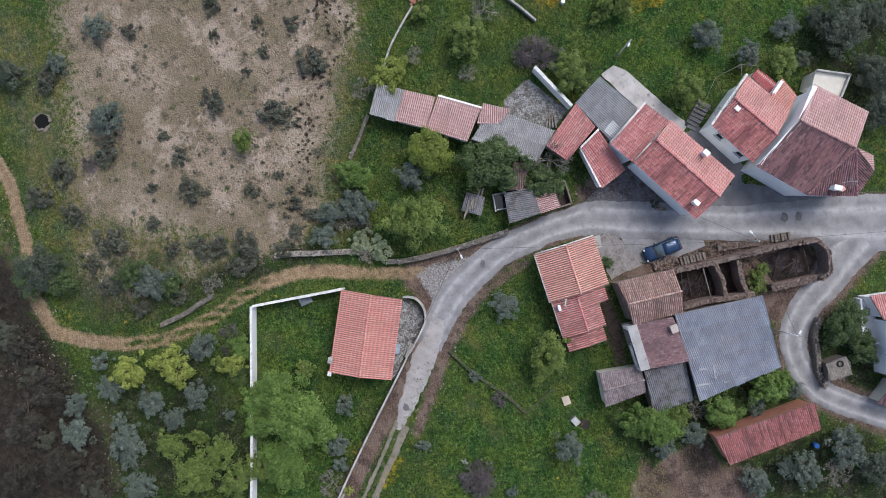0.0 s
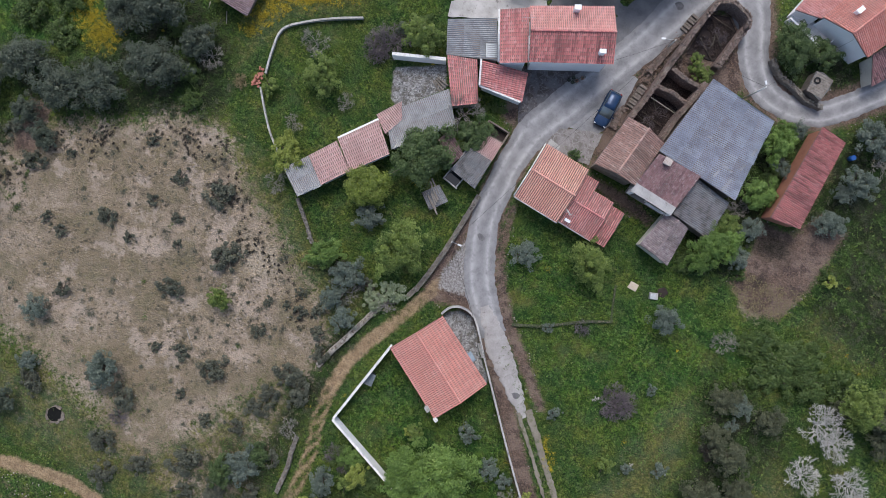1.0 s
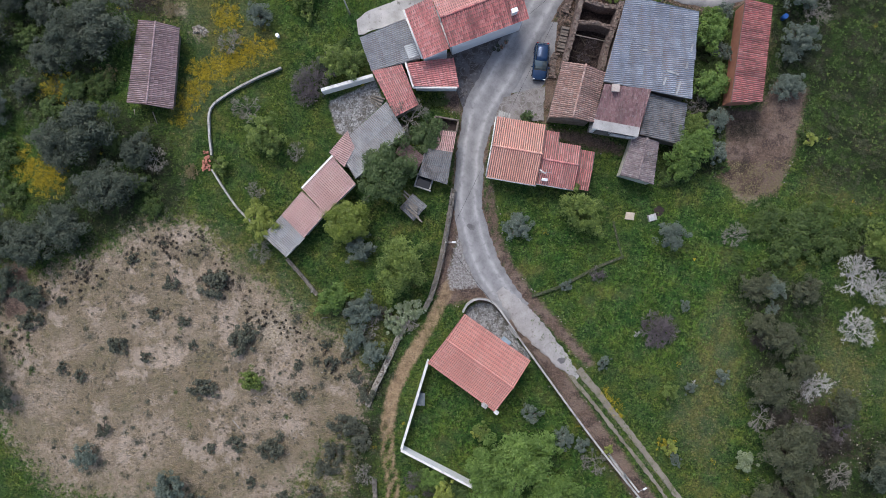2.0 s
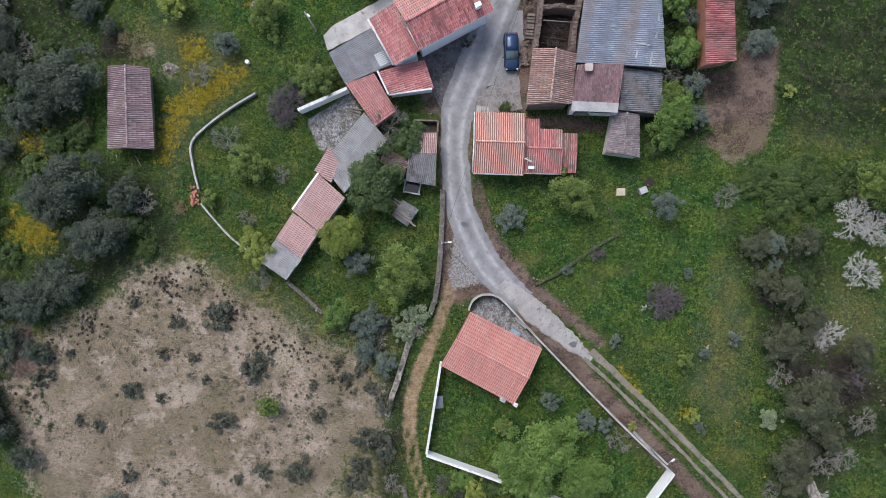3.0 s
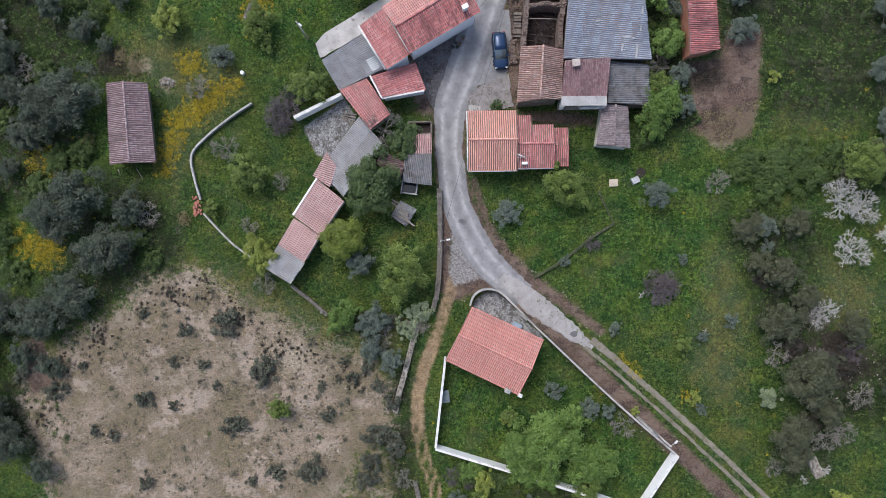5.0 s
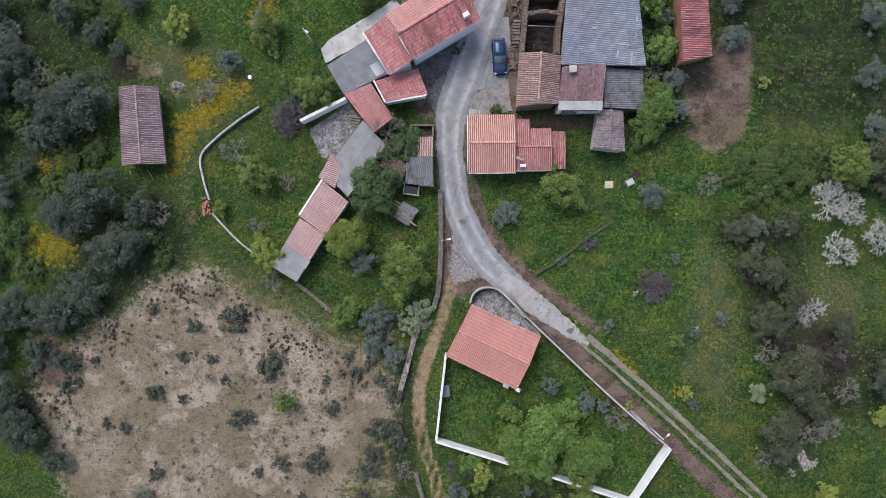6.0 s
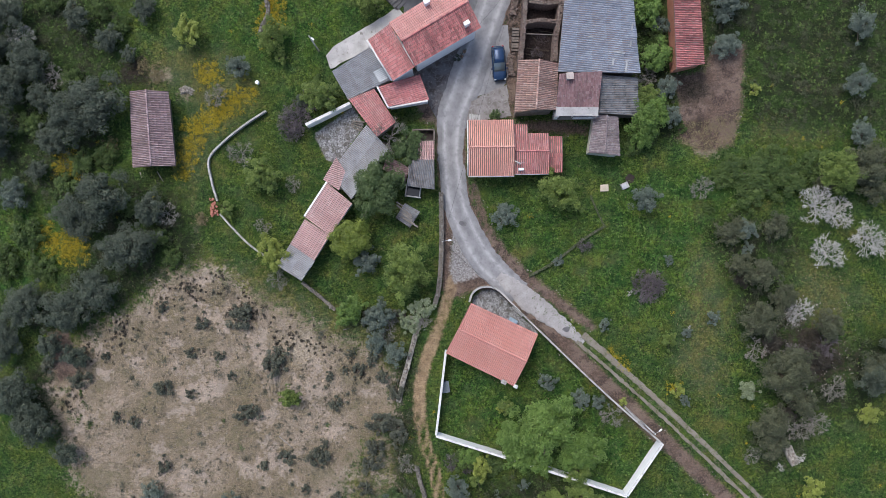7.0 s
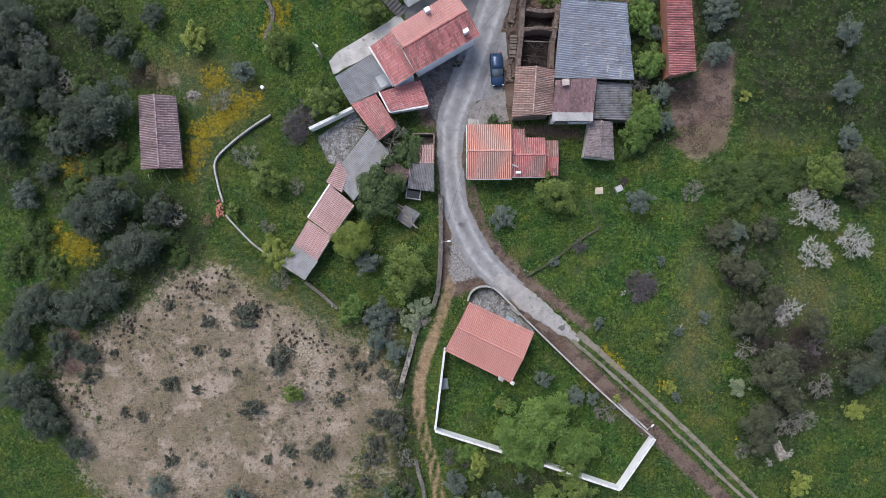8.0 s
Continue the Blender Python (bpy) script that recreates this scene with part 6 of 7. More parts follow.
TREES = dict(
    citrus=("citrus_tree", "dense round evergreen fruit tree in the garden", "tree", [(-12.1, 0.8, 2.75)]),
    broad=("tree", "leafy green garden tree with an uneven crown", "tree", [(-5.4, -3.0, 3.1), (-22.8, 8.6, 2.3), (-27.4, 4.6, 1.2), (-15.6, 18.2, 2.2), (13.2, 6.3, 2.6), (6.7, -19.8, 1.1),
                                                                         (26.7, -11.8, 1.2), (-21.4, 25.6, 1.9), (-20.7, 23.3, 1.0), (46.9, 8.6, 2.7), (-9.8, 29.6, 2.2), (23.6, 17.6, 1.8)]),
    fresh=("tree", "bushy tree with fresh green spring leaves", "tree", [(-12.3, -8.0, 1.9), (11.5, -22.0, 3.7), (8.2, -23.2, 3.0), (15.7, -24.9, 2.7), (13.4, -20.4, 2.0), (8.3, -25.9, 2.1), (10.7, -26.5, 2.0), (2.2, -26.0, 1.3), (24.0, 15.2, 2.6), (25.0, 22.8, 2.1), (23.4, 13.0, 1.7), (24.0, 28.3, 2.1), (24.4, 30.4, 1.4)]),
    laurel=("tree", "dense dark green tree beside the sheds", "tree", [(-5.0, 11.8, 2.2), (-8.6, 6.9, 3.4), (23.0, 39.6, 1.8), (19.8, 38.4, 2.4)]),
    broad2=("tree", "leafy green tree at the edge of the hamlet", "tree", [(-19.8, -18.6, 1.5), (3.1, -28.9, 1.2), (15.4, -28.0, 1.8), (10.1, -36.6, 1.7), (13.8, -34.5, 2.5), (12.3, -31.3, 1.9), (16.1, -30.8, 1.9), (10.2, -33.5, 1.2), (-9.5, 41.0, 1.8), (-29.5, 35.5, 1.9), (-45.0, -42.0, 2.0), (12.2, 31.2, 1.0), (13.2, 31.0, 1.1), (11.6, 32.2, 0.9), (10.9, 15.9, 0.1)]),
    light=("sapling", "small tree with fresh yellow-green leaves", "tree", [(-21.6, -0.8, 2.2), (-31.8, 26.1, 2.0), (27.9, -17.9, 1.0), (0.9, -38.3, 2.1), (1.8, -33.3, 2.3), (3.6, -27.3, 1.5), (6.3, -20.1, 0.8), (21.2, -19.5, 0.7), (44.0, -30.2, 1.6), (51.0, -21.0, 1.5), (37.5, 18.9, 0.9)]),
    olive=("olive_tree", "grey-green olive tree among the gardens", "tree", [(-10.3, -2.0, 1.8), (-8.8, -8.6, 1.9), (-9.2, -11.8, 1.6), (6.7, 3.6, 1.7), (23.7, 5.5, 2.0), (13.3, -2.1, 0.7), (18.9, -9.9, 0.9), (32.3, -9.1, 1.0), (29.0, -11.0, 0.8), (26.9, -2.0, 0.7), (28.7, -19.2, 0.9), (15.9, -19.0, 1.3), (18.1, -19.4, 1.1), (11.8, -16.9, 1.2), (26.6, 19.2, 1.6), (27.2, 15.5, 1.4),
                                                           (36.2, 1.7, 1.5), (36.5, -0.7, 0.9), (-25.9, 21.9, 1.6), (-6.8, -13.2, 1.6), (50.0, 26.4, 2.0), (49.9, 19.6, 1.7), (50.1, 13.2, 1.9), (33.5, 24.1, 1.6), (33.3, 27.9, 1.4), (-53.4, 6.5, 1.9)]),
    olive2=("olive_tree", "grey-green olive tree on the lower slope", "tree", [(-15.0, 34.0, 1.8), (-11.6, 37.5, 1.7), (25.4, 31.2, 1.3), (26.0, 26.9, 1.2), (7.4, -35.4, 1.4), (8.9, -29.6, 0.8), (-1.1, -41.4, 1.2), (2.7, -45.5, 1.4), (0.8, -29.9, 1.8), (5.6, -32.1, 1.8), (4.9, -37.2, 1.8), (2.1, -41.1, 1.5), (8.5, -41.0, 2.3), (13.2, -41.1, 1.9), (5.6, -46.3, 1.9), (-7.9, -33.1, 2.2), (6.0, -41.5, 1.2), (34.0, 29.5, 2.1),
                                                                               (34.2, 24.3, 1.6), (33.0, 34.6, 2.2), (-26.5, -32.1, 2.0), (-36.9, -30.4, 1.5), (-34.5, -35.9, 1.3), (-13.3, 42.7, 1.5)]),
    scrub=("bush", "low grey-green bush on the bare sandy slope", "bush", [(-35.7, -7.5, 0.9), (-26.0, -8.3, 2.0), (-32.2, -13.2, 0.9), (-28.7, -13.5, 0.8), (-21.7, -14.2, 1.9), (-35.9, -17.6, 1.3), (-27.2, -16.1, 0.7), (-14.3, -19.5, 1.0), (-41.6, -21.2, 0.8), (-39.2, -21.8, 0.9), (-35.7, -27.2, 1.1), (-16.4, -26.0, 1.5), (-25.2, -20.6, 1.6), (-45.1, -16.1, 0.8),
                                                                          (-42.9, -13.6, 0.7), (-15.1, -16.1, 0.7), (-23.3, -34.0, 1.7), (-13.7, -35.9, 2.1), (-10.8, -30.1, 1.2), (-9.8, -27.0, 1.3), (-8.5, -21.9, 1.9), (-18.2, -30.2, 0.8), (-30.9, -9.4, 1.1), (-20.5, -26.3, 1.1), (-17.8, -39.5, 1.5)]),
    scrub2=("bush", "low dark bush at the edge of the field", "bush", [(-27.6, -33.4, 1.6), (-12.1, -39.4, 1.2), (-14.1, -31.4, 0.9), (-10.0, -9.1, 1.5), (-7.9, -11.8, 1.2), (-11.4, -15.3, 1.0), (-9.7, -14.2, 0.9), (-13.1, -15.5, 0.6), (-6.9, -8.8, 1.2), (-32.3, -18.3, 0.8), (-23.2, -27.3, 0.7), (-33.1, -37.9, 1.6), (-23.1, -39.6, 1.8), (-46.3, -16.6, 1.3), (-50.0, -14.6, 1.2), (8.2, -47.9, 1.4), (3.8, -53.4, 1.5), (12.1, -47.0, 1.6), (-6.6, -50.6, 1.8), (-2.0, -49.4, 1.4), (5.2, -50.2, 1.3), (-9.6, -52.0, 1.7), (-20.8, -42.5, 1.6), (-6.8, -22.9, 1.8), (-9.7, -25.1, 1.4), (-6.8, -18.1, 1.3), (-8.4, -16.3, 1.0), (-12.5, -13.4, 0.8), (-5.6, -31, 1.2), (-5.5, -35.5, 1.3), (-9, -38, 1.5)]),
    heath=("tree_heath", "brown half-leafless tree heath at the foot of the slope", "bush", [(0.1, -48.1, 2.6), (-5.2, -49.2, 2.2), (2.9, -51.7, 2.6), (8.3, -49.1, 2.4), (8.8, -54.1, 2.5), (10.8, -46.6, 1.8), (39.6, -12.4, 1.6), (44.6, -14.2, 1.7), (41.2, -21.2, 1.5), (36.0, -4.4, 1.3)]),
    dark=("oak_tree", "dark evergreen oak in the thicket", "tree", [(-42.9, 17.3, 3.7), (-45.9, 15.6, 3.0), (-36.6, 4.4, 2.1), (-39.4, 23.6, 1.2), (-55.3, 12.3, 1.8), (-56.5, 20.5, 2.6), (-55.6, 24.8, 2.4), (-50.0, 18.4, 1.8), (-42.1, 6.0, 3.3), (-45.7, 3.6, 2.6), (-39.2, -0.1, 3.0), (-43.1, -5.1, 2.8), (-46.7, -7.6, 3.0), (-46.3, -13.4, 1.6), (-51.2, 22.8, 2.7), (-54.4, 28.6, 3.0), (-57.0, 24.6, 2.6), (-53.3, 19.6, 2.4), (-49.0, 13.1, 1.9), (-41.8, 25.4, 1.7), (-45.5, 28.0, 1.8), (-37.4, 29.1, 1.6), (-52.0, -7.0, 2.6), (-52.1, -21.3, 1.6), (-47.2, -25.2, 1.6), (-50.8, 9.4, 1.3)]),
    laurel2=("evergreen_bush", "dark green evergreen bush between the field and the track", "bush", [(-9.4, -34.7, 1.7), (-10.8, -42.8, 1.8), (-12.4, -45.5, 2.1), (-7.1, -31.1, 1.4)]),
    mixed=("oak_tree", "brownish-green oak in the thicket by the meadow", "tree", [(33.9, 1.1, 1.7), (37.5, -9.4, 2.5), (35.1, -2.6, 1.7), (40.0, -16.0, 2.9), (46.1, -10.1, 2.0), (39.0, -24.6, 2.1), (50.2, 9.4, 2.9), (51.5, 6.5, 2.0), (45.7, 7.3, 1.3), (39.6, 2.0, 1.8), (41.6, -14.4, 2.3), (38.7, -22.0, 2.6), (42.8, -19.4, 2.0), (51.8, -15.4, 2.4), (37.4, -3.6, 2.2), (40.4, -6.6, 1.8), (35.2, 2.0, 1.4)]),
    dark2=("oak_tree", "dark evergreen oak at the foot of the slope", "tree", [(-12.8, -44.2, 2.8), (-11.1, 47.8, 2.9), (-11.8, 51.8, 1.8), (-5.2, 50.0, 2.4), (-1.1, 48.9, 2.2), (-13.1, 46.2, 1.6), (-34.7, -41.1, 1.8), (36.0, 36.9, 2.2), (-9.3, 43.4, 1.2), (-18.0, 18.0, 1.0), (-50.8, -21.2, 2.8),
                                                                              (-54.4, -11.4, 2.5), (-53.6, -17.7, 2.8), (-49.1, -12.0, 1.8), (55.0, -12.0, 2.6), (51.5, -16.0, 2.4), (-55.5, 15.0, 2.6)]),
    shrub=("bramble", "dense green bramble thicket in the meadow", "bush", [(37.5, 8.4, 3.0), (-52.5, 26.0, 1.5), (-46.8, 20.5, 1.7), (-51.5, 15.0, 1.8), (-45.5, 10.4, 1.6), (-42.5, 11.4, 1.7), (-39.6, 5.0, 1.6), (-47.5, 7.4, 1.9), (-52.3, 1.6, 2.1), (-50.6, -2.6, 1.8), (-55.0, -2.0, 2.3), (-36.0, 1.2, 1.5), (-34.4, -1.4, 1.3), (-49.5, 30.5, 1.8), (-43.2, 29.5, 1.5), (-40.5, 27.2, 1.4), (41.4, 7.8, 2.6), (34.5, 9.2, 1.8), (39.8, 10.4, 2.2), (36.8, 6.0, 2.2), (44.8, 9.7, 2.2), (33.4, 8.0, 1.4), (31.9, 4.3, 0.8), (28.3, 14.5, 1.0), (36.9, 19.4, 0.9), (1.5, -26.6, 1.6), (4.6, -27.4, 1.7), (22.6, 12.2, 1.3), (25.8, 17.2, 1.3), (25.6, 25.2, 1.3), (-16.4, 19.6, 1.3), (-14.0, 19.0, 0.8)]),
    blossom=("flowering_bush", "round bush covered in greenish-white blossom", "bush", [(36.4, -18.1, 1.45)]),
    blossom2=("fruit_tree", "fruit tree with pale grey-green young leaves", "tree", [(-3.6, -7.8, 1.6), (-4.9, -10.0, 1.3), (-5.6, -9.0, 1.0)]),
    bare=("bare_tree", "leafless grey fruit tree with spreading twigs", "tree", [(-34.9, 4.1, 2.0), (37.4, -13.0, 1.6), (42.6, -22.8, 2.0), (44.6, -22.0, 2.0), (37.0, -26.2, 1.3), (-25.6, 11.5, 1.8), (-23.2, 2.4, 1.2), (-19.3, 7.6, 1.2), (-28.7, 18.4, 1.7), (19.8, -21.0, 1.7), (24.2, 20.4, 1.6), (41.6, -8.9, 1.8), (30.8, 6.7, 1.7), (-21.4, -4.2, 1.4), (-5.6, -27.0, 1.4), (35.4, 33.0, 2.0), (-3.8, -9.0, 1.5), (-7.6, -10.4, 1.3), (47.0, -18.0, 1.8), (-48.5, 21.0, 1.9)]),
    purple=("brush_heap", "tangled heap of purplish leafless brushwood", "bush", [(-19.0, 15.4, 2.4), (-8.4, 11.6, 1.7), (-19.8, 14.4, 1.9), (-18.5, 16.6, 1.9), (25.2, -4.6, 1.5), (23.6, -4.4, 1.6), (24.4, -5.6, 2.1), (24.6, -6.4, 1.3), (10.8, 23.6, 1.0), (11.4, 25.3, 0.9), (12.4, 36.0, 1.1), (11.6, 34.4, 0.9), (0.2, -26.9, 1.4), (2.1, -27.4, 1.1), (46.3, -12.6, 1.7), (42.4, -13.8, 2.0), (16.6, -0.1, 1.1), (-22.7, -36.2, 1.1)]),
    white=("dead_tree", "bleached white dead tree with spreading bare limbs", "tree", [(44.6, 4.6, 2.6), (47.2, 3.6, 2.4), (51.2, 0.6, 2.7), (46.0, -1.3, 2.4), (42.6, -8.2, 2.0), (-52.6, 25.6, 1.9)]),
)
BARE_MAT = dict(bare=BARK_GREY, purple=BARK_PURPLE, white=BARK_WHITE)
FORMS = {}


def plant(name, kind, x, y, r, label, category, seed):
    ob = thing(name, (x, y, ground_z(x, y)), label, category)
    ob.rotation_euler = (0, 0, rng.uniform(0, 6.28))
    r *= 1.1
    ob.scale = (r * rng.uniform(0.92, 1.06), r * rng.uniform(0.92, 1.06), r * rng.uniform(0.85, 1.1))
    grade = "large" if r > 2.6 else "small" if r < 1.35 else "middle"
    key = (kind, seed, grade)
    if key not in FORMS:
        if kind in BARE_MAT:
            FORMS[key] = (bare_form(kind, seed), None)
            FORMS[key][0].materials.append(BARE_MAT[kind])
        else:
            FORMS[key] = tree_form(kind, seed, grade)
            FORMS[key][0].materials.append(BARK)
            FORMS[key][1].materials.append(LEAF[kind])
    trunk, crown = FORMS[key]
    t = new("trunk" if crown else "bare_crown", trunk)
    t.parent = ob
    if crown:
        c = new("crown", crown)
        c.parent = ob
    return ob


count = 0
for key, (name, label, category, spots) in TREES.items():
    for x, y, r in spots:
        if r >= 0.5:
            count += 1
            plant(name, key.rstrip("2"), x, y, r, label, category, count % 4)

tall = plant("bare_tree", "bare", -7.3, 13.3, 2.3, "tall brown leafless tree leaning over the sheds", "tree", 1)
tall.scale.z *= 1.9

# ---- undergrowth: what nobody could count ----
def blocked(x, y):
    """Whether a place lies on a road, track or paved yard."""
    return max(zone_at("track", x, y), zone_at("gravel", x, y), zone_at("conc", x, y), zone_at("brown", x, y), zone_at("paved", x, y)) > 0.45


def leaves_at(g, p, size, lie=0.5, long=0.5):
    """Leaf blades at the places p, lying about level or rising."""
    n = len(p)
    nrm = g.normal(size=(n, 3)) * lie + (0, 0, 1)
    nrm /= np.linalg.norm(nrm, axis=1)[:, None]
    u = np.cross(nrm, g.normal(size=(n, 3)))
    u /= np.linalg.norm(u, axis=1)[:, None]
    w = np.cross(nrm, u)
    s = (size * g.uniform(0.5, 1.5, n))[:, None]
    return np.stack([p - u * s, p + u * s * 0.6 + w * s * long * 1.15, p + u * s * 0.6 - w * s * long * 1.15], 1).reshape(-1, 3)


def scatter(seed, count, want, spread=(-57, 57, -54, 58), anywhere=False):
    g = np.random.RandomState(seed)
    out = []
    while len(out) < count:
        x, y = g.uniform(spread[0], spread[1]), g.uniform(spread[2], spread[3])
        if g.uniform() < want(x, y) and (anywhere or not blocked(x, y)):
            out.append((x, y, ground_z(x, y)))
    return g, np.array(out)


def stuff(name, v, material, label, category):
    return tagged(part_mesh(name, leaf_mesh(name, v), material, None), label, category, kind="stuff")


def clumps(g, spots, radius, each, size, flat=0.6):
    """Small leafy cushions at the spots."""
    n = len(spots)
    r = np.repeat(radius * g.uniform(0.45, 1.4, n), each)
    d = g.normal(size=(n * each, 3))
    d /= np.linalg.norm(d, axis=1)[:, None]
    d[:, 2] = np.abs(d[:, 2]) * flat
    p = np.repeat(spots, each, axis=0) + d * r[:, None] * g.uniform(0.15, 1.0, (n * each, 1))
    return np.column_stack([leaves_at(g, p, np.full(n * each, size), 0.7), np.repeat(g.uniform(size=n), each * 3)])


open_ground = lambda x, y: 0.0 if zone_at("sand", x, y) > 0.4 else (0.45 if zone_at("dark", x, y) > 0.5 else 1.0)
g, s = scatter(11, 36000, open_ground)
p = np.repeat(s, 2, axis=0) + g.normal(size=(72000, 3)) * (0.09, 0.09, 0.03) + (0, 0, 0.09)
stuff("grass", leaves_at(g, p, np.full(len(p), 0.11), 1.0, 0.32), GRASS_BLADE, "uneven green grass tufts over the meadow", "grass")
g, s = scatter(12, 7000, lambda x, y: 1.0 if max(zone_at("dry", x, y), zone_at("sand", x, y) * 0.5) > 0.3 else 0.06)
p = np.repeat(s, 3, axis=0) + g.normal(size=(21000, 3)) * (0.09, 0.09, 0.03) + (0, 0, 0.07)
stuff("dry_grass", leaves_at(g, p, np.full(len(p), 0.09), 1.0, 0.3), DRY_BLADE, "bleached dry grass tufts on the slope", "grass")
g, s = scatter(13, 1500, lambda x, y: 0.0 if zone_at("sand", x, y) > 0.3 else (0.3 + zone_at("lush", x, y)))
stuff("weeds", clumps(g, s, 0.28, 26, 0.06), LEAF["broad"], "low broad-leaved weeds in the grass", "weeds")
g, s = scatter(22, 5200, lambda x, y: 0.0 if zone_at("sand", x, y) > 0.3 else (0.12 + zone_at("lush", x, y)) * max(0.1, 0.5 + 1.6 * noise.noise((x * 0.3, y * 0.3, 17))))
stuff("clover", clumps(g, s, 0.24, 15, 0.06, 0.5), LEAF["fresh"], "bright green clover and herbs in the damp grass", "weeds")
g, s = scatter(14, 850, lambda x, y: 1.0 if zone_at("dark", x, y) > 0.45 else 0.0)
stuff("undergrowth", clumps(g, s, 0.7, 80, 0.075, 0.9), LEAF["mixed"], "dense dark undergrowth of the thicket", "undergrowth")
g, s = scatter(15, 1900, lambda x, y: 1.0 if zone_at("dark", x, y) > 0.3 and zone_at("heath", x, y) < 0.5 else (0.8 if x < -37 and y > -8 else 0.02))
stuff("brambles", clumps(g, s, 0.55, 54, 0.07, 0.8), LEAF["shrub"], "green brambles between the dark trees", "undergrowth")
edge_near = lambda x, y: max(0.0, 1 - abs(poly_dist(np.array([x]), np.array([y]), SAND)[0] - 2.2) / 2.4) if y > x * 0.1 - 16 and zone_at("sand", x, y) > 0.05 else 0.0
g, s = scatter(31, 260, lambda x, y: edge_near(x, y) * (0.15 + 2.5 * max(0.0, noise.noise((x * 0.3, y * 0.3, 6)))), (-50, -5, -22, 0))
stuff("dark_cushions", clumps(g, s, 0.26, 80, 0.05, 0.9), LEAF["heath"], "small dark evergreen cushions along the edge of the sandy slope", "heath")
g, s = scatter(32, 900, lambda x, y: 1.0 if zone_at("heath", x, y) > 0.45 and not (26 < x < 37 and y > 5) else 0.0, anywhere=True)
stuff("brown_heath", clumps(g, s, 0.5, 54, 0.065, 0.9), LEAF["heath"], "brown leafless heath on the lower slope", "heath")
g, s = scatter(33, 1400, lambda x, y: 0.0 if zone_at("sand", x, y) > 0.3 or zone_at("dark", x, y) > 0.4 else max(0.02, noise.noise((x * 0.16, y * 0.16, 21)) * 2))
stuff("rank_grass", clumps(g, s, 0.34, 26, 0.06, 0.5), LEAF["shrub"], "patches of rank dark grass in the meadow", "grass")
g, s = scatter(34, 900, lambda x, y: 1.0 if poly_dist(np.array([x]), np.array([y]), [(28.4, 12.6), (31.6, 11), (35, 12), (36, 16.4), (31, 15), (28.6, 15.4)])[0] > 0 else 0.0, (28, 37, 10, 18), True)
stuff("straw", leaves_at(g, np.repeat(s, 2, axis=0) + g.normal(size=(1800, 3)) * (0.12, 0.12, 0.02) + (0, 0, 0.05), np.full(1800, 0.12), 0.6, 0.25), DRY_BLADE, "scattered straw on the cleared brown soil", "straw")
ruin_rooms = ([(9.2, 22.4), (12.6, 22.4), (13.2, 29), (9.7, 29.2)], [(10.4, 32.6), (13.6, 33.4), (13.9, 37.2), (12.4, 38.2), (10.4, 37.4)])
g, s = scatter(35, 240, lambda x, y: 1.0 if max(poly_dist(np.array([x]), np.array([y]), q)[0] for q in ruin_rooms) > 0.3 else 0.0, (9, 14, 22, 38.5), True)
stuff("ruin_brush", clumps(g, s + (0, 0, 0.15), 0.5, 40, 0.08, 0.9), leaf_mat("dead_brush", (0.03, 0.02, 0.018), (0.075, 0.05, 0.045), (0.15, 0.11, 0.095)), "dead maroon brushwood grown over the floor of the ruin", "brush")
g, s = scatter(36, 150, lambda x, y: 1.0 if line_dist(np.array([x]), np.array([y]), ROAD)[0] > 0.15 and not poly_dist(np.array([x]), np.array([y]), PAVED[3])[0] > -0.2 else 0.0, (6.8, 9.4, 21, 39), True)
stuff("bank_weeds", clumps(g, s, 0.3, 26, 0.06, 0.6), LEAF["heath"], "dry brown weeds on the bank below the ruin", "weeds")
g, s = scatter(16, 420, lambda x, y: max(0.0, zone_at("sand", x, y) - 0.3) * (0.12 + max(0.0, noise.noise((x * 0.2, y * 0.2, 2))) * 2.2))
stuff("heath_cushions", clumps(g, s, 0.22, 50, 0.045), leaf_mat("dry_heath", (0.095, 0.082, 0.058), (0.175, 0.155, 0.115), (0.125, 0.135, 0.085)), "small brown heath cushions on the sandy slope", "heath")
g, s = scatter(17, 700, lambda x, y: max(0.0, zone_at("sand", x, y) - 0.4))
stuff("grey_herbs", clumps(g, s, 0.2, 40, 0.04), leaf_mat("brown_herb", (0.085, 0.072, 0.05), (0.16, 0.14, 0.1), (0.12, 0.125, 0.08)), "brownish herbs on the sandy slope", "heath")
g, s = scatter(37, 110, lambda x, y: max(0.0, zone_at("sand", x, y) - 0.25))
stuff("low_scrub", clumps(g, s, 0.5, 160, 0.05, 0.8), LEAF["scrub"], "low grey-green scrub dotted over the sandy slope", "scrub")
g, s = scatter(18, 1000, lambda x, y: zone_at("yellow", x, y) if zone_at("yellow", x, y) > 0.08 else (0.0004 if zone_at("sand", x, y) < 0.2 else 0))
stuff("broom_flowers", clumps(g, s, 0.38, 48, 0.05, 1.1), YELLOW_LEAF, "bright yellow flowering broom and weeds", "flowers")


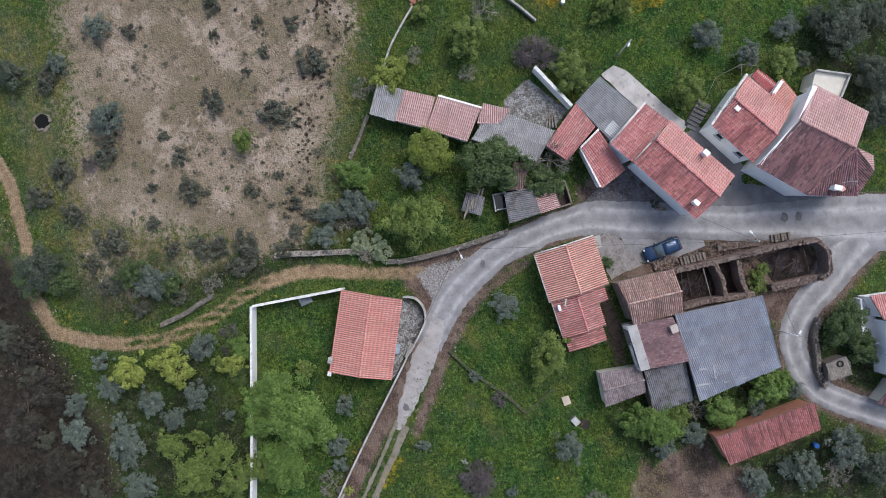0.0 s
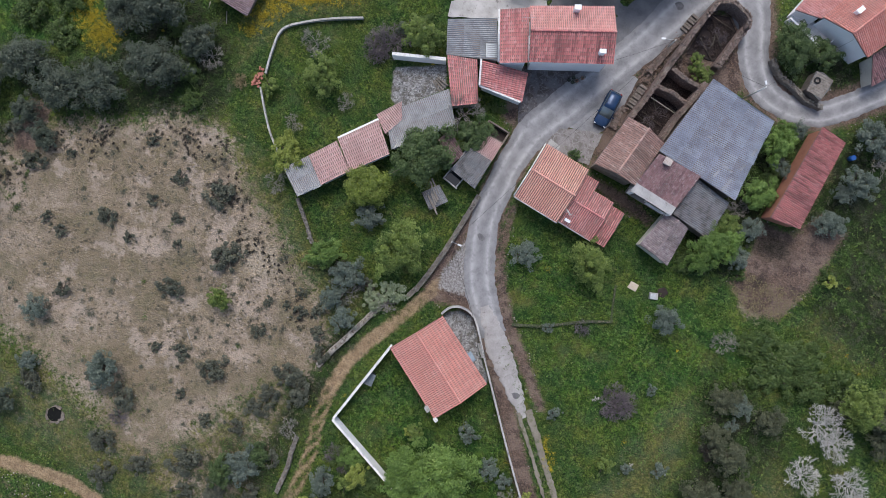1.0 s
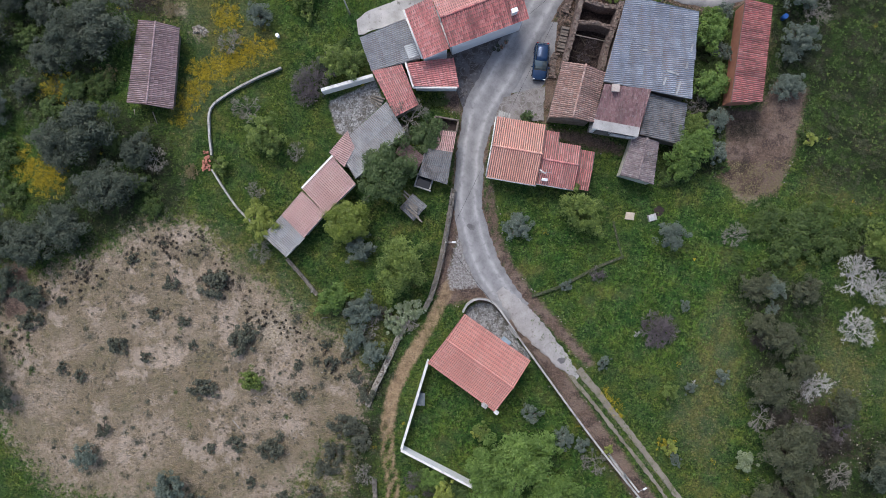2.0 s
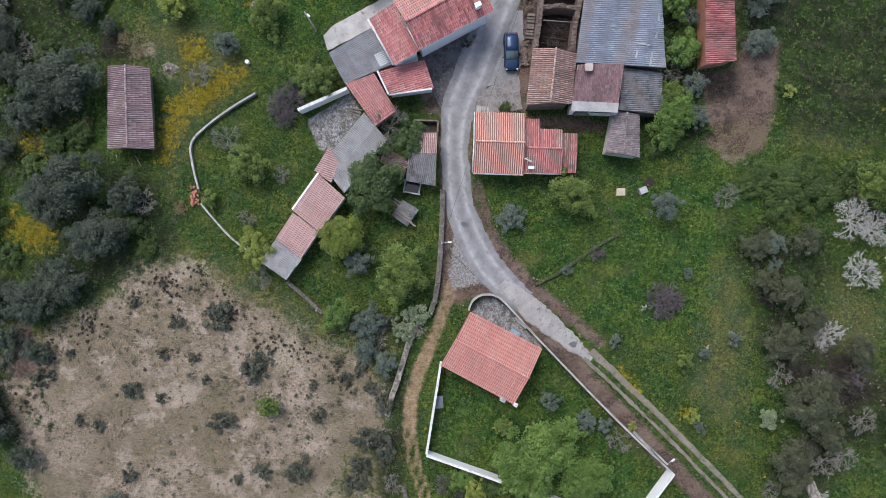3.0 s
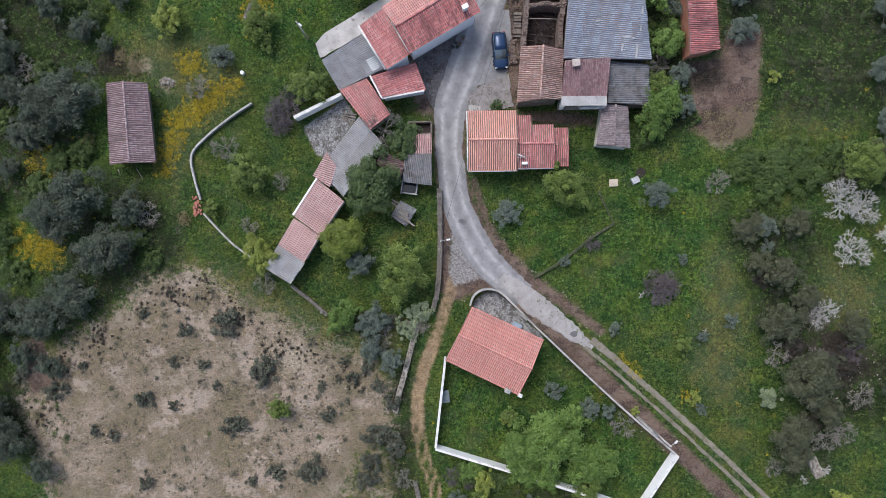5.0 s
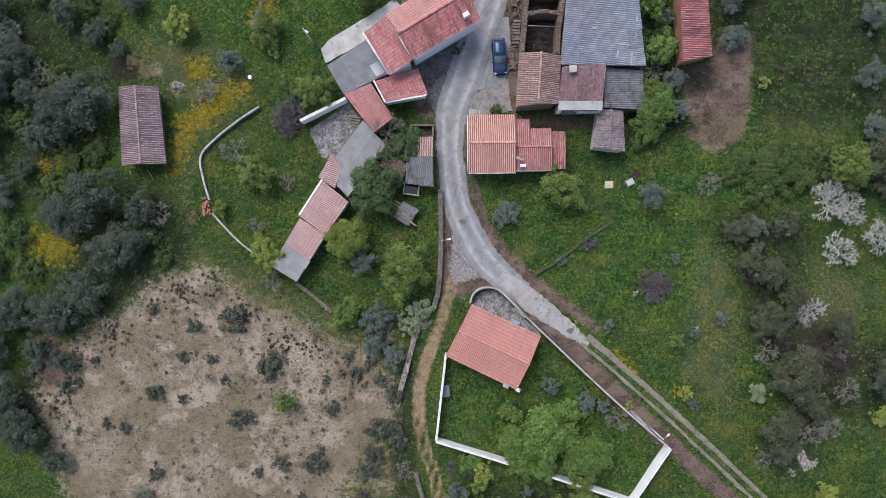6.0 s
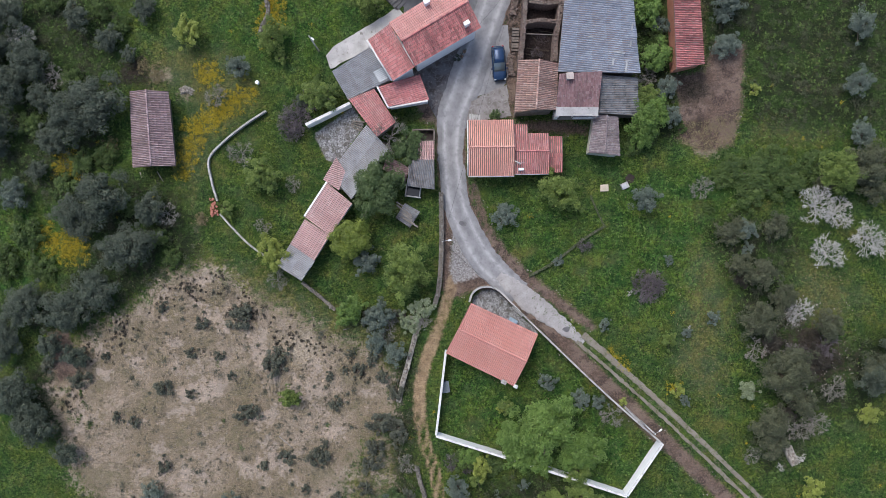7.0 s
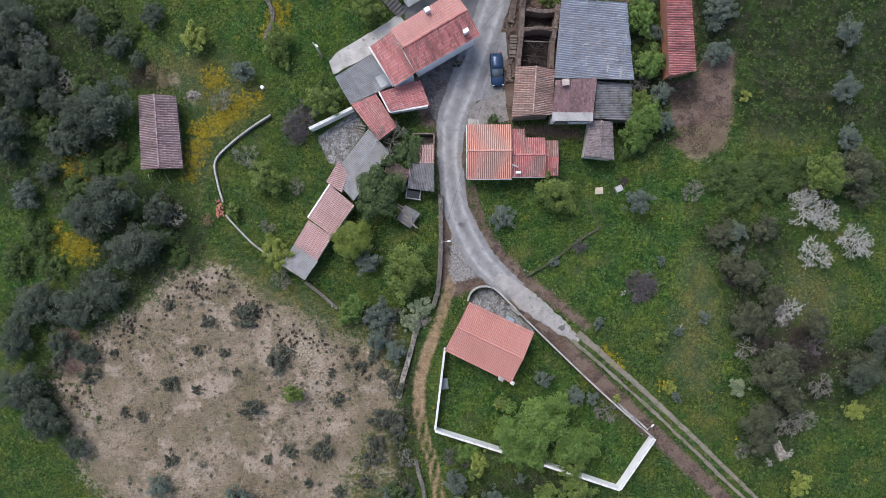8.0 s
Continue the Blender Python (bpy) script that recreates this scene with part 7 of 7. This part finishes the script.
def stone_scatter(name, seed, count, want, size, label, anywhere=False):
    g, s = scatter(seed, count, want, (7, 14.5, 21, 38.5) if anywhere else (-57, 57, -54, 58), anywhere)
    verts, faces = [], []
    for x, y, z in s:
        b, r = len(verts), size * g.uniform(0.4, 1.6)
        for k in range(5):
            a = k * 1.2566 + g.uniform(-0.3, 0.3)
            verts.append((x + r * math.cos(a) * g.uniform(0.7, 1.2), y + r * math.sin(a) * g.uniform(0.7, 1.2), z - 0.02))
        verts.append((x, y, z + r * g.uniform(0.4, 0.8)))
        faces += [(b + k, b + (k + 1) % 5, b + 5) for k in range(5)]
    tagged(part_mesh(name, py_mesh(name, verts, faces), RUIN_STONES if anywhere else PEBBLE, None), label, "stones", kind="stuff")


stone_scatter("field_stones", 19, 1300, lambda x, y: max(0.0, zone_at("sand", x, y) - 0.3), 0.06, "pale loose stones on the sandy slope")
stone_scatter("ruin_rubble", 21, 900, lambda x, y: 1.0 if poly_dist(np.array([x]), np.array([y]), [(7.3, 21.5), (9.0, 21.5), (13.2, 22.3), (14.2, 37.5), (10.2, 38), (8.4, 38)])[0] > 0 else 0.0, 0.11, "fallen stones and tile shards round the ruin", True)
stone_scatter("verge_stones", 20, 1500, lambda x, y: 1.0 if 0.1 < zone_at("brown", x, y) < 0.45 else 0.0, 0.09, "pale stones on the road verges")

# ---- vehicles ----
BLUE_PAINT = Nodes("dark_blue_car_paint").finish((0.02, 0.048, 0.11), 0.25, metal=0.3, spec=0.6)
WHITE_PAINT = Nodes("white_car_paint").finish((0.74, 0.75, 0.76), 0.3, spec=0.5)
TRIM = Nodes("black_plastic_trim").finish((0.02, 0.02, 0.022), 0.6)
RUBBER = Nodes("tyre_rubber").finish((0.018, 0.018, 0.018), 0.85)
ALLOY = Nodes("wheel_alloy").finish((0.45, 0.46, 0.47), 0.35, metal=0.9)
CAR_GLASS = Nodes("tinted_car_glass").finish((0.16, 0.2, 0.215), 0.05, metal=0.45, spec=0.9)
LAMP_CLEAR = Nodes("headlamp_glass").finish((0.7, 0.72, 0.74), 0.1, spec=0.8)
LAMP_RED = Nodes("tail_lamp").finish((0.35, 0.01, 0.01), 0.2, spec=0.7)


def loft(bm, sections):
    """A skin over cross-sections: rows of points, all with the same count, closed at both ends."""
    rings = [[bm.verts.new(p) for p in s] for s in sections]
    n = len(rings[0])
    for a, b in zip(rings, rings[1:]):
        for k in range(n):
            bm.faces.new((a[k], a[(k + 1) % n], b[(k + 1) % n], b[k])).smooth = True
    bm.faces.new(rings[0][::-1]), bm.faces.new(rings[-1])
    bmesh.ops.recalc_face_normals(bm, faces=bm.faces)


def car(x, y, rz, paint, label):
    """An estate car of 4.2 m, its nose towards local +x."""
    ob = thing("car", (x, y, 0.04), label, "car")
    ob.rotation_euler = (0, 0, radians(rz))
    put = lambda name, bm, m, parent=ob, lab="": part(name, bm, m, parent, lab, False)
    bm = bmesh.new()
    rows = []
    for px_, hw, lo, hi in ((-2.08, 0.66, 0.45, 0.82), (-2.0, 0.78, 0.3, 0.95), (-1.5, 0.83, 0.24, 0.98), (-0.6, 0.84, 0.22, 0.96), (0.5, 0.84, 0.22, 0.95), (0.95, 0.83, 0.22, 0.93), (1.5, 0.81, 0.24, 0.86), (1.9, 0.74, 0.28, 0.76), (2.08, 0.6, 0.36, 0.62)):
        mid = (lo + hi) / 2
        rows.append([(px_, -hw * 0.9, lo), (px_, -hw, mid - 0.1), (px_, -hw, mid + 0.12), (px_, -hw * 0.93, hi - 0.03), (px_, -hw * 0.6, hi + 0.025), (px_, 0, hi + 0.04), (px_, hw * 0.6, hi + 0.025), (px_, hw * 0.93, hi - 0.03), (px_, hw, mid + 0.12), (px_, hw, mid - 0.1), (px_, hw * 0.9, lo)])
    loft(bm, rows)
    body = put("body", bm, paint)
    bm = bmesh.new()
    loft(bm, [[(px_, -w, z0), (px_, -w * 0.9, z1), (px_, w * 0.9, z1), (px_, w, z0)] for px_, w, z0, z1 in ((-1.98, 0.72, 0.9, 0.98), (-1.72, 0.74, 0.92, 1.38), (-0.6, 0.76, 0.93, 1.42), (0.15, 0.75, 0.93, 1.38), (0.98, 0.7, 0.92, 0.96))])
    put("cabin_glass", bm, CAR_GLASS)
    bm = bmesh.new()
    loft(bm, [[(px_, -w, z - 0.03), (px_, -w * 0.92, z + 0.03), (px_, 0, z + 0.055), (px_, w * 0.92, z + 0.03), (px_, w, z - 0.03)] for px_, w, z in ((-1.76, 0.64, 1.37), (-1.3, 0.68, 1.4), (-0.4, 0.69, 1.42), (0.1, 0.67, 1.38))])
    roof_ob = put("roof_panel", bm, paint)
    for k in (-1, 1):
        bm = bmesh.new()
        tube(bm, (-1.6, k * 0.62, 1.49), (0.0, k * 0.62, 1.5), 0.022, 0.022, 6)
        put("roof_rail", bm, TRIM, roof_ob)
        for a, b, w in (((0.12, k * 0.67, 1.36), (0.98, k * 0.7, 0.94), 0.035), ((-1.74, k * 0.66, 1.36), (-1.97, k * 0.72, 0.95), 0.05), ((-0.5, k * 0.7, 1.38), (-0.5, k * 0.77, 0.95), 0.03)):
            bm = bmesh.new()
            tube(bm, a, b, w, w, 6)
            put("pillar", bm, paint)
        bm = bmesh.new()
        box(bm, 0.72, k * 0.94, 0.95, 0.14, 0.2, 0.12, 0, 0.03)
        put("mirror", bm, paint)
        bm = bmesh.new()
        box(bm, 1.93, k * 0.56, 0.58, 0.2, 0.3, 0.14, k * -18, 0.03)
        put("headlight", bm, LAMP_CLEAR)
        bm = bmesh.new()
        box(bm, -2.05, k * 0.6, 0.62, 0.1, 0.2, 0.3, 0, 0.02)
        put("tail_light", bm, LAMP_RED)
        for wx in (-1.3, 1.28):
            bm = bmesh.new()
            tube(bm, (wx, k * 0.66, 0.31), (wx, k * 0.86, 0.31), 0.31, 0.31, 20)
            wheel = put("wheel", bm, RUBBER)
            bm = bmesh.new()
            tube(bm, (wx, k * 0.84, 0.31), (wx, k * 0.875, 0.31), 0.2, 0.18, 14)
            put("rim", bm, ALLOY, wheel)
    for wx, name in ((2.07, "front_bumper"), (-2.09, "rear_bumper")):
        bm = bmesh.new()
        box(bm, wx, 0, 0.34, 0.12, 1.3, 0.2, 0, 0.04)
        put(name, bm, TRIM)
    bm = bmesh.new()
    box(bm, 1.0, 0, 0.945, 0.1, 1.3, 0.02, 0, 0.005)
    put("wiper_cowl", bm, TRIM)
    return ob


car(6.1, 22.3, -86, BLUE_PAINT, "dark blue estate car parked beside the ruin")
car(7.9, 52.8, -100, WHITE_PAINT, "white car parked at the roadside beyond the houses")


# ---- street lamps and cables ----
def lamp(x, y, z0, top, hx, hy, label, white=False):
    """A lamp post with a short arm and a flat head over hx, hy."""
    ob = thing("street_lamp", (x, y, z0), label, "street lamp", "street lamps")
    bm = bmesh.new()
    tube(bm, (x, y, z0 - 0.1), (x, y, top), 0.11, 0.075, 10)
    part("pole", bm, FRAME if white else POLE, ob)
    bm = bmesh.new()
    tube(bm, (x, y, top - 0.15), (hx, hy, top + 0.1), 0.03, 0.028, 7)
    part("arm", bm, GALV, ob)
    rz = math.degrees(math.atan2(hy - y, hx - x))
    bm = bmesh.new()
    box(bm, hx, hy, top + 0.05, 0.42, 0.2, 0.1, rz, 0.03)
    head = part("lamp_head", bm, WHITE_PAINT, ob, "white lamp head")
    bm = bmesh.new()
    box(bm, hx, hy, top + 0.0, 0.34, 0.16, 0.055, rz, 0.015)
    part("diffuser", bm, LAMP_CLEAR, head)


lamp(-0.95, 0.42, 0, 6.5, -0.1, 0.55, "street lamp on a concrete pole beside the junction")
lamp(23.45, -21.9, 0, 6.4, 24.0, -21.4, "street lamp on a white pole by the garden corner", True)
lamp(-16.15, 24.15, 0, 6.4, -15.7, 23.75, "street lamp on a concrete pole behind the house")
lamp(8.0, 31.1, 2.2, 4.9, 6.8, 30.5, "street lamp bracketed on the ruin wall")
lamp(18.5, 31.45, 0, 5.9, 18.2, 31.75, "street lamp on a white pole beside the barn", True)


def cable(a, b, sag):
    bm = bmesh.new()
    a, b = Vector(a), Vector(b)
    last = a
    for k in range(1, 13):
        t = k / 12
        q = a.lerp(b, t) - Vector((0, 0, sag * 4 * t * (1 - t)))
        tube(bm, last, q, 0.018, 0.018, 4)
        last = q
    tagged(part("overhead_cable", bm, CABLE, None), "thin black overhead cable between the poles", "cable", "overhead cables")


cable((-0.95, 0.42, 6.4), (8.0, 31.1, 4.8), 0.9)
cable((8.0, 31.1, 4.8), (13.0, 52, 6.0), 0.6)
cable((8.0, 31.1, 4.8), (3.6, 25.8, 5.0), 0.2)
cable((8.0, 31.1, 4.8), (18.5, 31.45, 5.8), 0.4)
cable((-0.95, 0.42, 6.4), (23.45, -21.9, 6.3), 1.0)
cable((18.5, 31.45, 5.8), (24.0, 41.0, 4.8), 0.4)

# ---- small things ----
def simple(name, bm, material, label, category, group=""):
    return tagged(part(name, bm, material, None), label, category, group)


bm = bmesh.new()
prism(bm, [(18.6, 6.5), (19.65, 6.55), (19.6, 7.4), (18.65, 7.35)], -0.05, 0.18)
bmesh.ops.bevel(bm, geom=list(bm.edges), offset=0.03, segments=1, affect="EDGES")
simple("stone_slab", bm, surf("beige_stone", (0.42, 0.34, 0.26), (0.58, 0.5, 0.4), 1, 9), "beige stone slab lying in the meadow", "slab")
wl = thing("garden_well", (21.7, 7.3, 0), "small covered well with a pale metal lid", "well")
bm = bmesh.new()
box(bm, 21.6, 7.2, -0.05, 0.9, 0.75, 0.55, 25, 0.03)
part("shaft", bm, CONCRETE, wl)
bm = bmesh.new()
box(bm, 21.5, 7.12, 0.5, 0.6, 0.6, 0.04, 25)
part("lid", bm, GALV, wl)
slab("bare_patch", [(21.9, 7.5), (22.7, 7.6), (23.0, 8.4), (22.2, 8.7), (21.7, 8.2)], DARK_EARTH_AND_SHADE, 0.05, "dark trampled earth beside the well", "soil", 0.2)
bm = bmesh.new()
for k in range(9):
    box(bm, 7.2 + 0.11 * k, -9.35 - 0.06 * k, 0.34 + 0.04 * (k % 2), 0.13, 0.95, 0.03, -27)
simple("tarpaulin", bm, surf("pale_blue_tarp", (0.22, 0.3, 0.38), (0.36, 0.45, 0.53), 2, 9, 0.5), "pale blue tarpaulin over a stack in the yard", "tarpaulin")
bm = bmesh.new()
box(bm, 7.67, -9.5, -0.02, 1.0, 0.85, 0.36, -27, 0.03)
simple("stack", bm, WOOD, "low timber stack under the tarpaulin", "stack")
st = thing("yard_steps", (8.2, -8.2, 0), "short grey concrete steps by the garden wall", "steps")
for k in range(3):
    bm = bmesh.new()
    box(bm, 8.0 + 0.3 * k, -8.0 - 0.25 * k, -0.05, 0.9, 0.35, 0.2 + 0.17 * k, -45, 0.01)
    part("step", bm, CONCRETE, st)
cart = thing("water_butt", (-0.75, -17.5, 0), "dark grey covered water butt against the garden wall", "water butt")
bm = bmesh.new()
tube(bm, (-0.75, -17.2, -0.05), (-0.75, -17.2, 0.85), 0.42, 0.5, 16)
part("tub", bm, TRIM, cart)
bm = bmesh.new()
box(bm, -0.7, -17.5, 0.85, 1.0, 1.4, 0.05, 8, 0.02)
part("cover", bm, surf("slate_sheet", (0.1, 0.12, 0.13), (0.2, 0.22, 0.23), 2, 12), cart)
wp = thing("old_well", (-29.1, -39.9, 0), "old round stone well, its shaft's darkness painted on a black disc", "well")
bm = bmesh.new()
for k in range(18):
    a0 = k * math.pi / 9
    if k % 5 != 3:
        rr = rng.uniform(0.8, 1.05)
        box(bm, -29.1 + rr * math.cos(a0), -39.9 + rr * math.sin(a0), -0.1, rng.uniform(0.2, 0.4), rng.uniform(0.25, 0.45), rng.uniform(0.15, 0.35), math.degrees(a0) + rng.uniform(-25, 25), 0.03)
part("rim", bm, STONE_CORE, wp)
# Closed drum in near-black: the unlit depth of the shaft is painted on.
bm = bmesh.new()
tube(bm, (-29.1, -39.9, -0.1), (-29.1, -39.9, 0.14), 0.82, 0.82, 20)
part("shaft", bm, Nodes("black_shaft").finish((0.006, 0.006, 0.005), 1.0), wp)
bm = bmesh.new()
tube(bm, (-23.72, 20.2, -0.05), (-23.72, 20.2, 0.75), 0.2, 0.22, 18)
simple("barrel", bm, WHITE, "white plastic barrel standing in the upper meadow", "barrel")
bm = bmesh.new()
tube(bm, (32.3, 32.0, -0.05), (32.3, 32.0, 0.85), 0.28, 0.28, 16)
simple("barrel", bm, Nodes("blue_plastic").finish((0.03, 0.12, 0.4), 0.45), "blue plastic barrel behind the long barn", "barrel")
BRICK = surf("red_brick", (0.36, 0.13, 0.09), (0.52, 0.24, 0.18), 2, 12)
for k in range(34):
    bm = bmesh.new()
    box(bm, -29.3 + rng.uniform(-0.45, 0.45), 4.9 + rng.uniform(-1.2, 1.0), -0.02 + 0.08 * (k % 4), 0.3, 0.2, 0.12, rng.uniform(0, 180), 0.008)
    simple("brick", bm, BRICK, "loose red hollow brick in a heap by the wall", "brick", "heap of red bricks")
for k, (x, y) in enumerate(((1.0, 23.4), (1.5, 23.3), (0.7, 22.9), (1.9, 23.9), (1.2, 22.9))):
    pot = thing("flower_pot", (x, y, 0.03), "clay pot with a dark leafy plant by the house", "flower pot", "pots by the house")
    bm = bmesh.new()
    tube(bm, (x, y, 0.0), (x, y, 0.34), 0.13, 0.2, 12)
    part("pot", bm, BRICK if k % 2 else TRIM, pot)
    g = np.random.RandomState(60 + k)
    part_mesh("plant", leaf_mesh("plant", clumps(g, np.array([(x, y, 0.4)]), 0.35, 70, 0.06, 1.0)), LEAF["dark"], pot)["kind"] = "stuff"
for k in range(4):
    bm = bmesh.new()
    box(bm, -11.6 + 0.1 * k, 14.5 + 0.28 * k, 0.02, 1.5, 0.16, 0.12 + 0.06 * k, -25 + 6 * k, 0.01)
    simple("plank", bm, WOOD, "weathered plank lying in the gravel yard", "plank", "planks in the yard")
bm = bmesh.new()
tube(bm, (2.9, 15.35, 0.1), (4.9, 15.4, 0.1), 0.05, 0.05, 6)
simple("pipe", bm, GALV, "steel pipe lying behind the orange house", "pipe")
for x, y, r, s in ((22.0, -5.9, 0.55, 1), (42.6, -26.2, 1.0, 2), (29.3, -10.3, 0.4, 3), (41.0, -27.6, 0.7, 1)):
    ob = plant("dead_branch", "white", x, y, r, "bleached dead branch lying in the grass", "branch", s)
    ob.rotation_euler = (1.2, 0.2, rng.uniform(0, 6))
    ob.location.z += 0.12
plant("box_bush", "laurel", 5.6, 15.8, 1.0, "clipped dark green bush behind the orange house", "bush", 2)
for k in range(3):
    plant("weed_tuft", "shrub", -5.6 + k * 0.9, 15.6 + k * 0.25, 0.55, "green weeds growing against the low wing", "weeds", k)
stone_wall([(41.5, -25.2), (41.9, -26.2), (42.4, -27.2)], 0.9, 0.7, "heap of pale fallen stones at the edge of the thicket", 0.24, 0.4, "stone_heap", "rubble")
stone_wall([(-33.4, 19.3), (-32.6, 19.5), (-31.9, 19.1)], 0.7, 0.4, "low heap of pale stones behind the old barn", 0.24, 0.5, "stone_heap", "rubble")
bm = bmesh.new()
box(bm, 22.6, -21.25, -0.05, 3.3, 0.3, 0.62, -43.5, 0.03)
simple("bench", bm, GREY_RENDER, "long low concrete bench against the garden wall", "bench")
for x0, y0, w, rz in ((-36.0, 8.7, 1.5, -58), (-38.4, 8.9, 0.8, -70), (-20.6, -24.4, 2.2, -40), (-13.0, -10.4, 0.8, 15)):
    bm = bmesh.new()
    tube(bm, (x0 - w / 2 * math.cos(radians(rz)), y0 - w / 2 * math.sin(radians(rz)), 0.06), (x0 + w / 2 * math.cos(radians(rz)), y0 + w / 2 * math.sin(radians(rz)), 0.14), 0.06, 0.035, 6)
    simple("fallen_pole", bm, BARK_GREY, "grey pole lying in the grass", "pole", "fallen poles")
g = np.random.RandomState(71)
k = g.uniform(0, 1, 120)
p = np.column_stack([31.35 - 0.55 * k + g.normal(size=120) * 0.28, 21.0 + 10.4 * k, np.full(120, 0.25)])
stuff("vines", clumps(g, p, 0.36, 30, 0.055, 1.2), leaf_mat("dry_vine", (0.09, 0.085, 0.035), (0.22, 0.205, 0.09), (0.34, 0.3, 0.16)), "straggling yellowish vines along the long barn", "vines")
for x0, y0, r in ((-43.0, 11.4, 1.0), (-42.0, 12.6, 0.8), (-36.2, 21.4, 1.1), (-38.0, 22.4, 0.8), (-30.9, 3.4, 0.7)):
    q = np.column_stack([x0 + g.normal(size=40) * r * 0.45, y0 + g.normal(size=40) * r * 0.6, np.full(40, 0.2)])
    stuff("dry_tussock", clumps(g, q, 0.34, 26, 0.07, 1.3), DRY_BLADE, "tall tussock of bleached dry grass in the scrub", "grass")
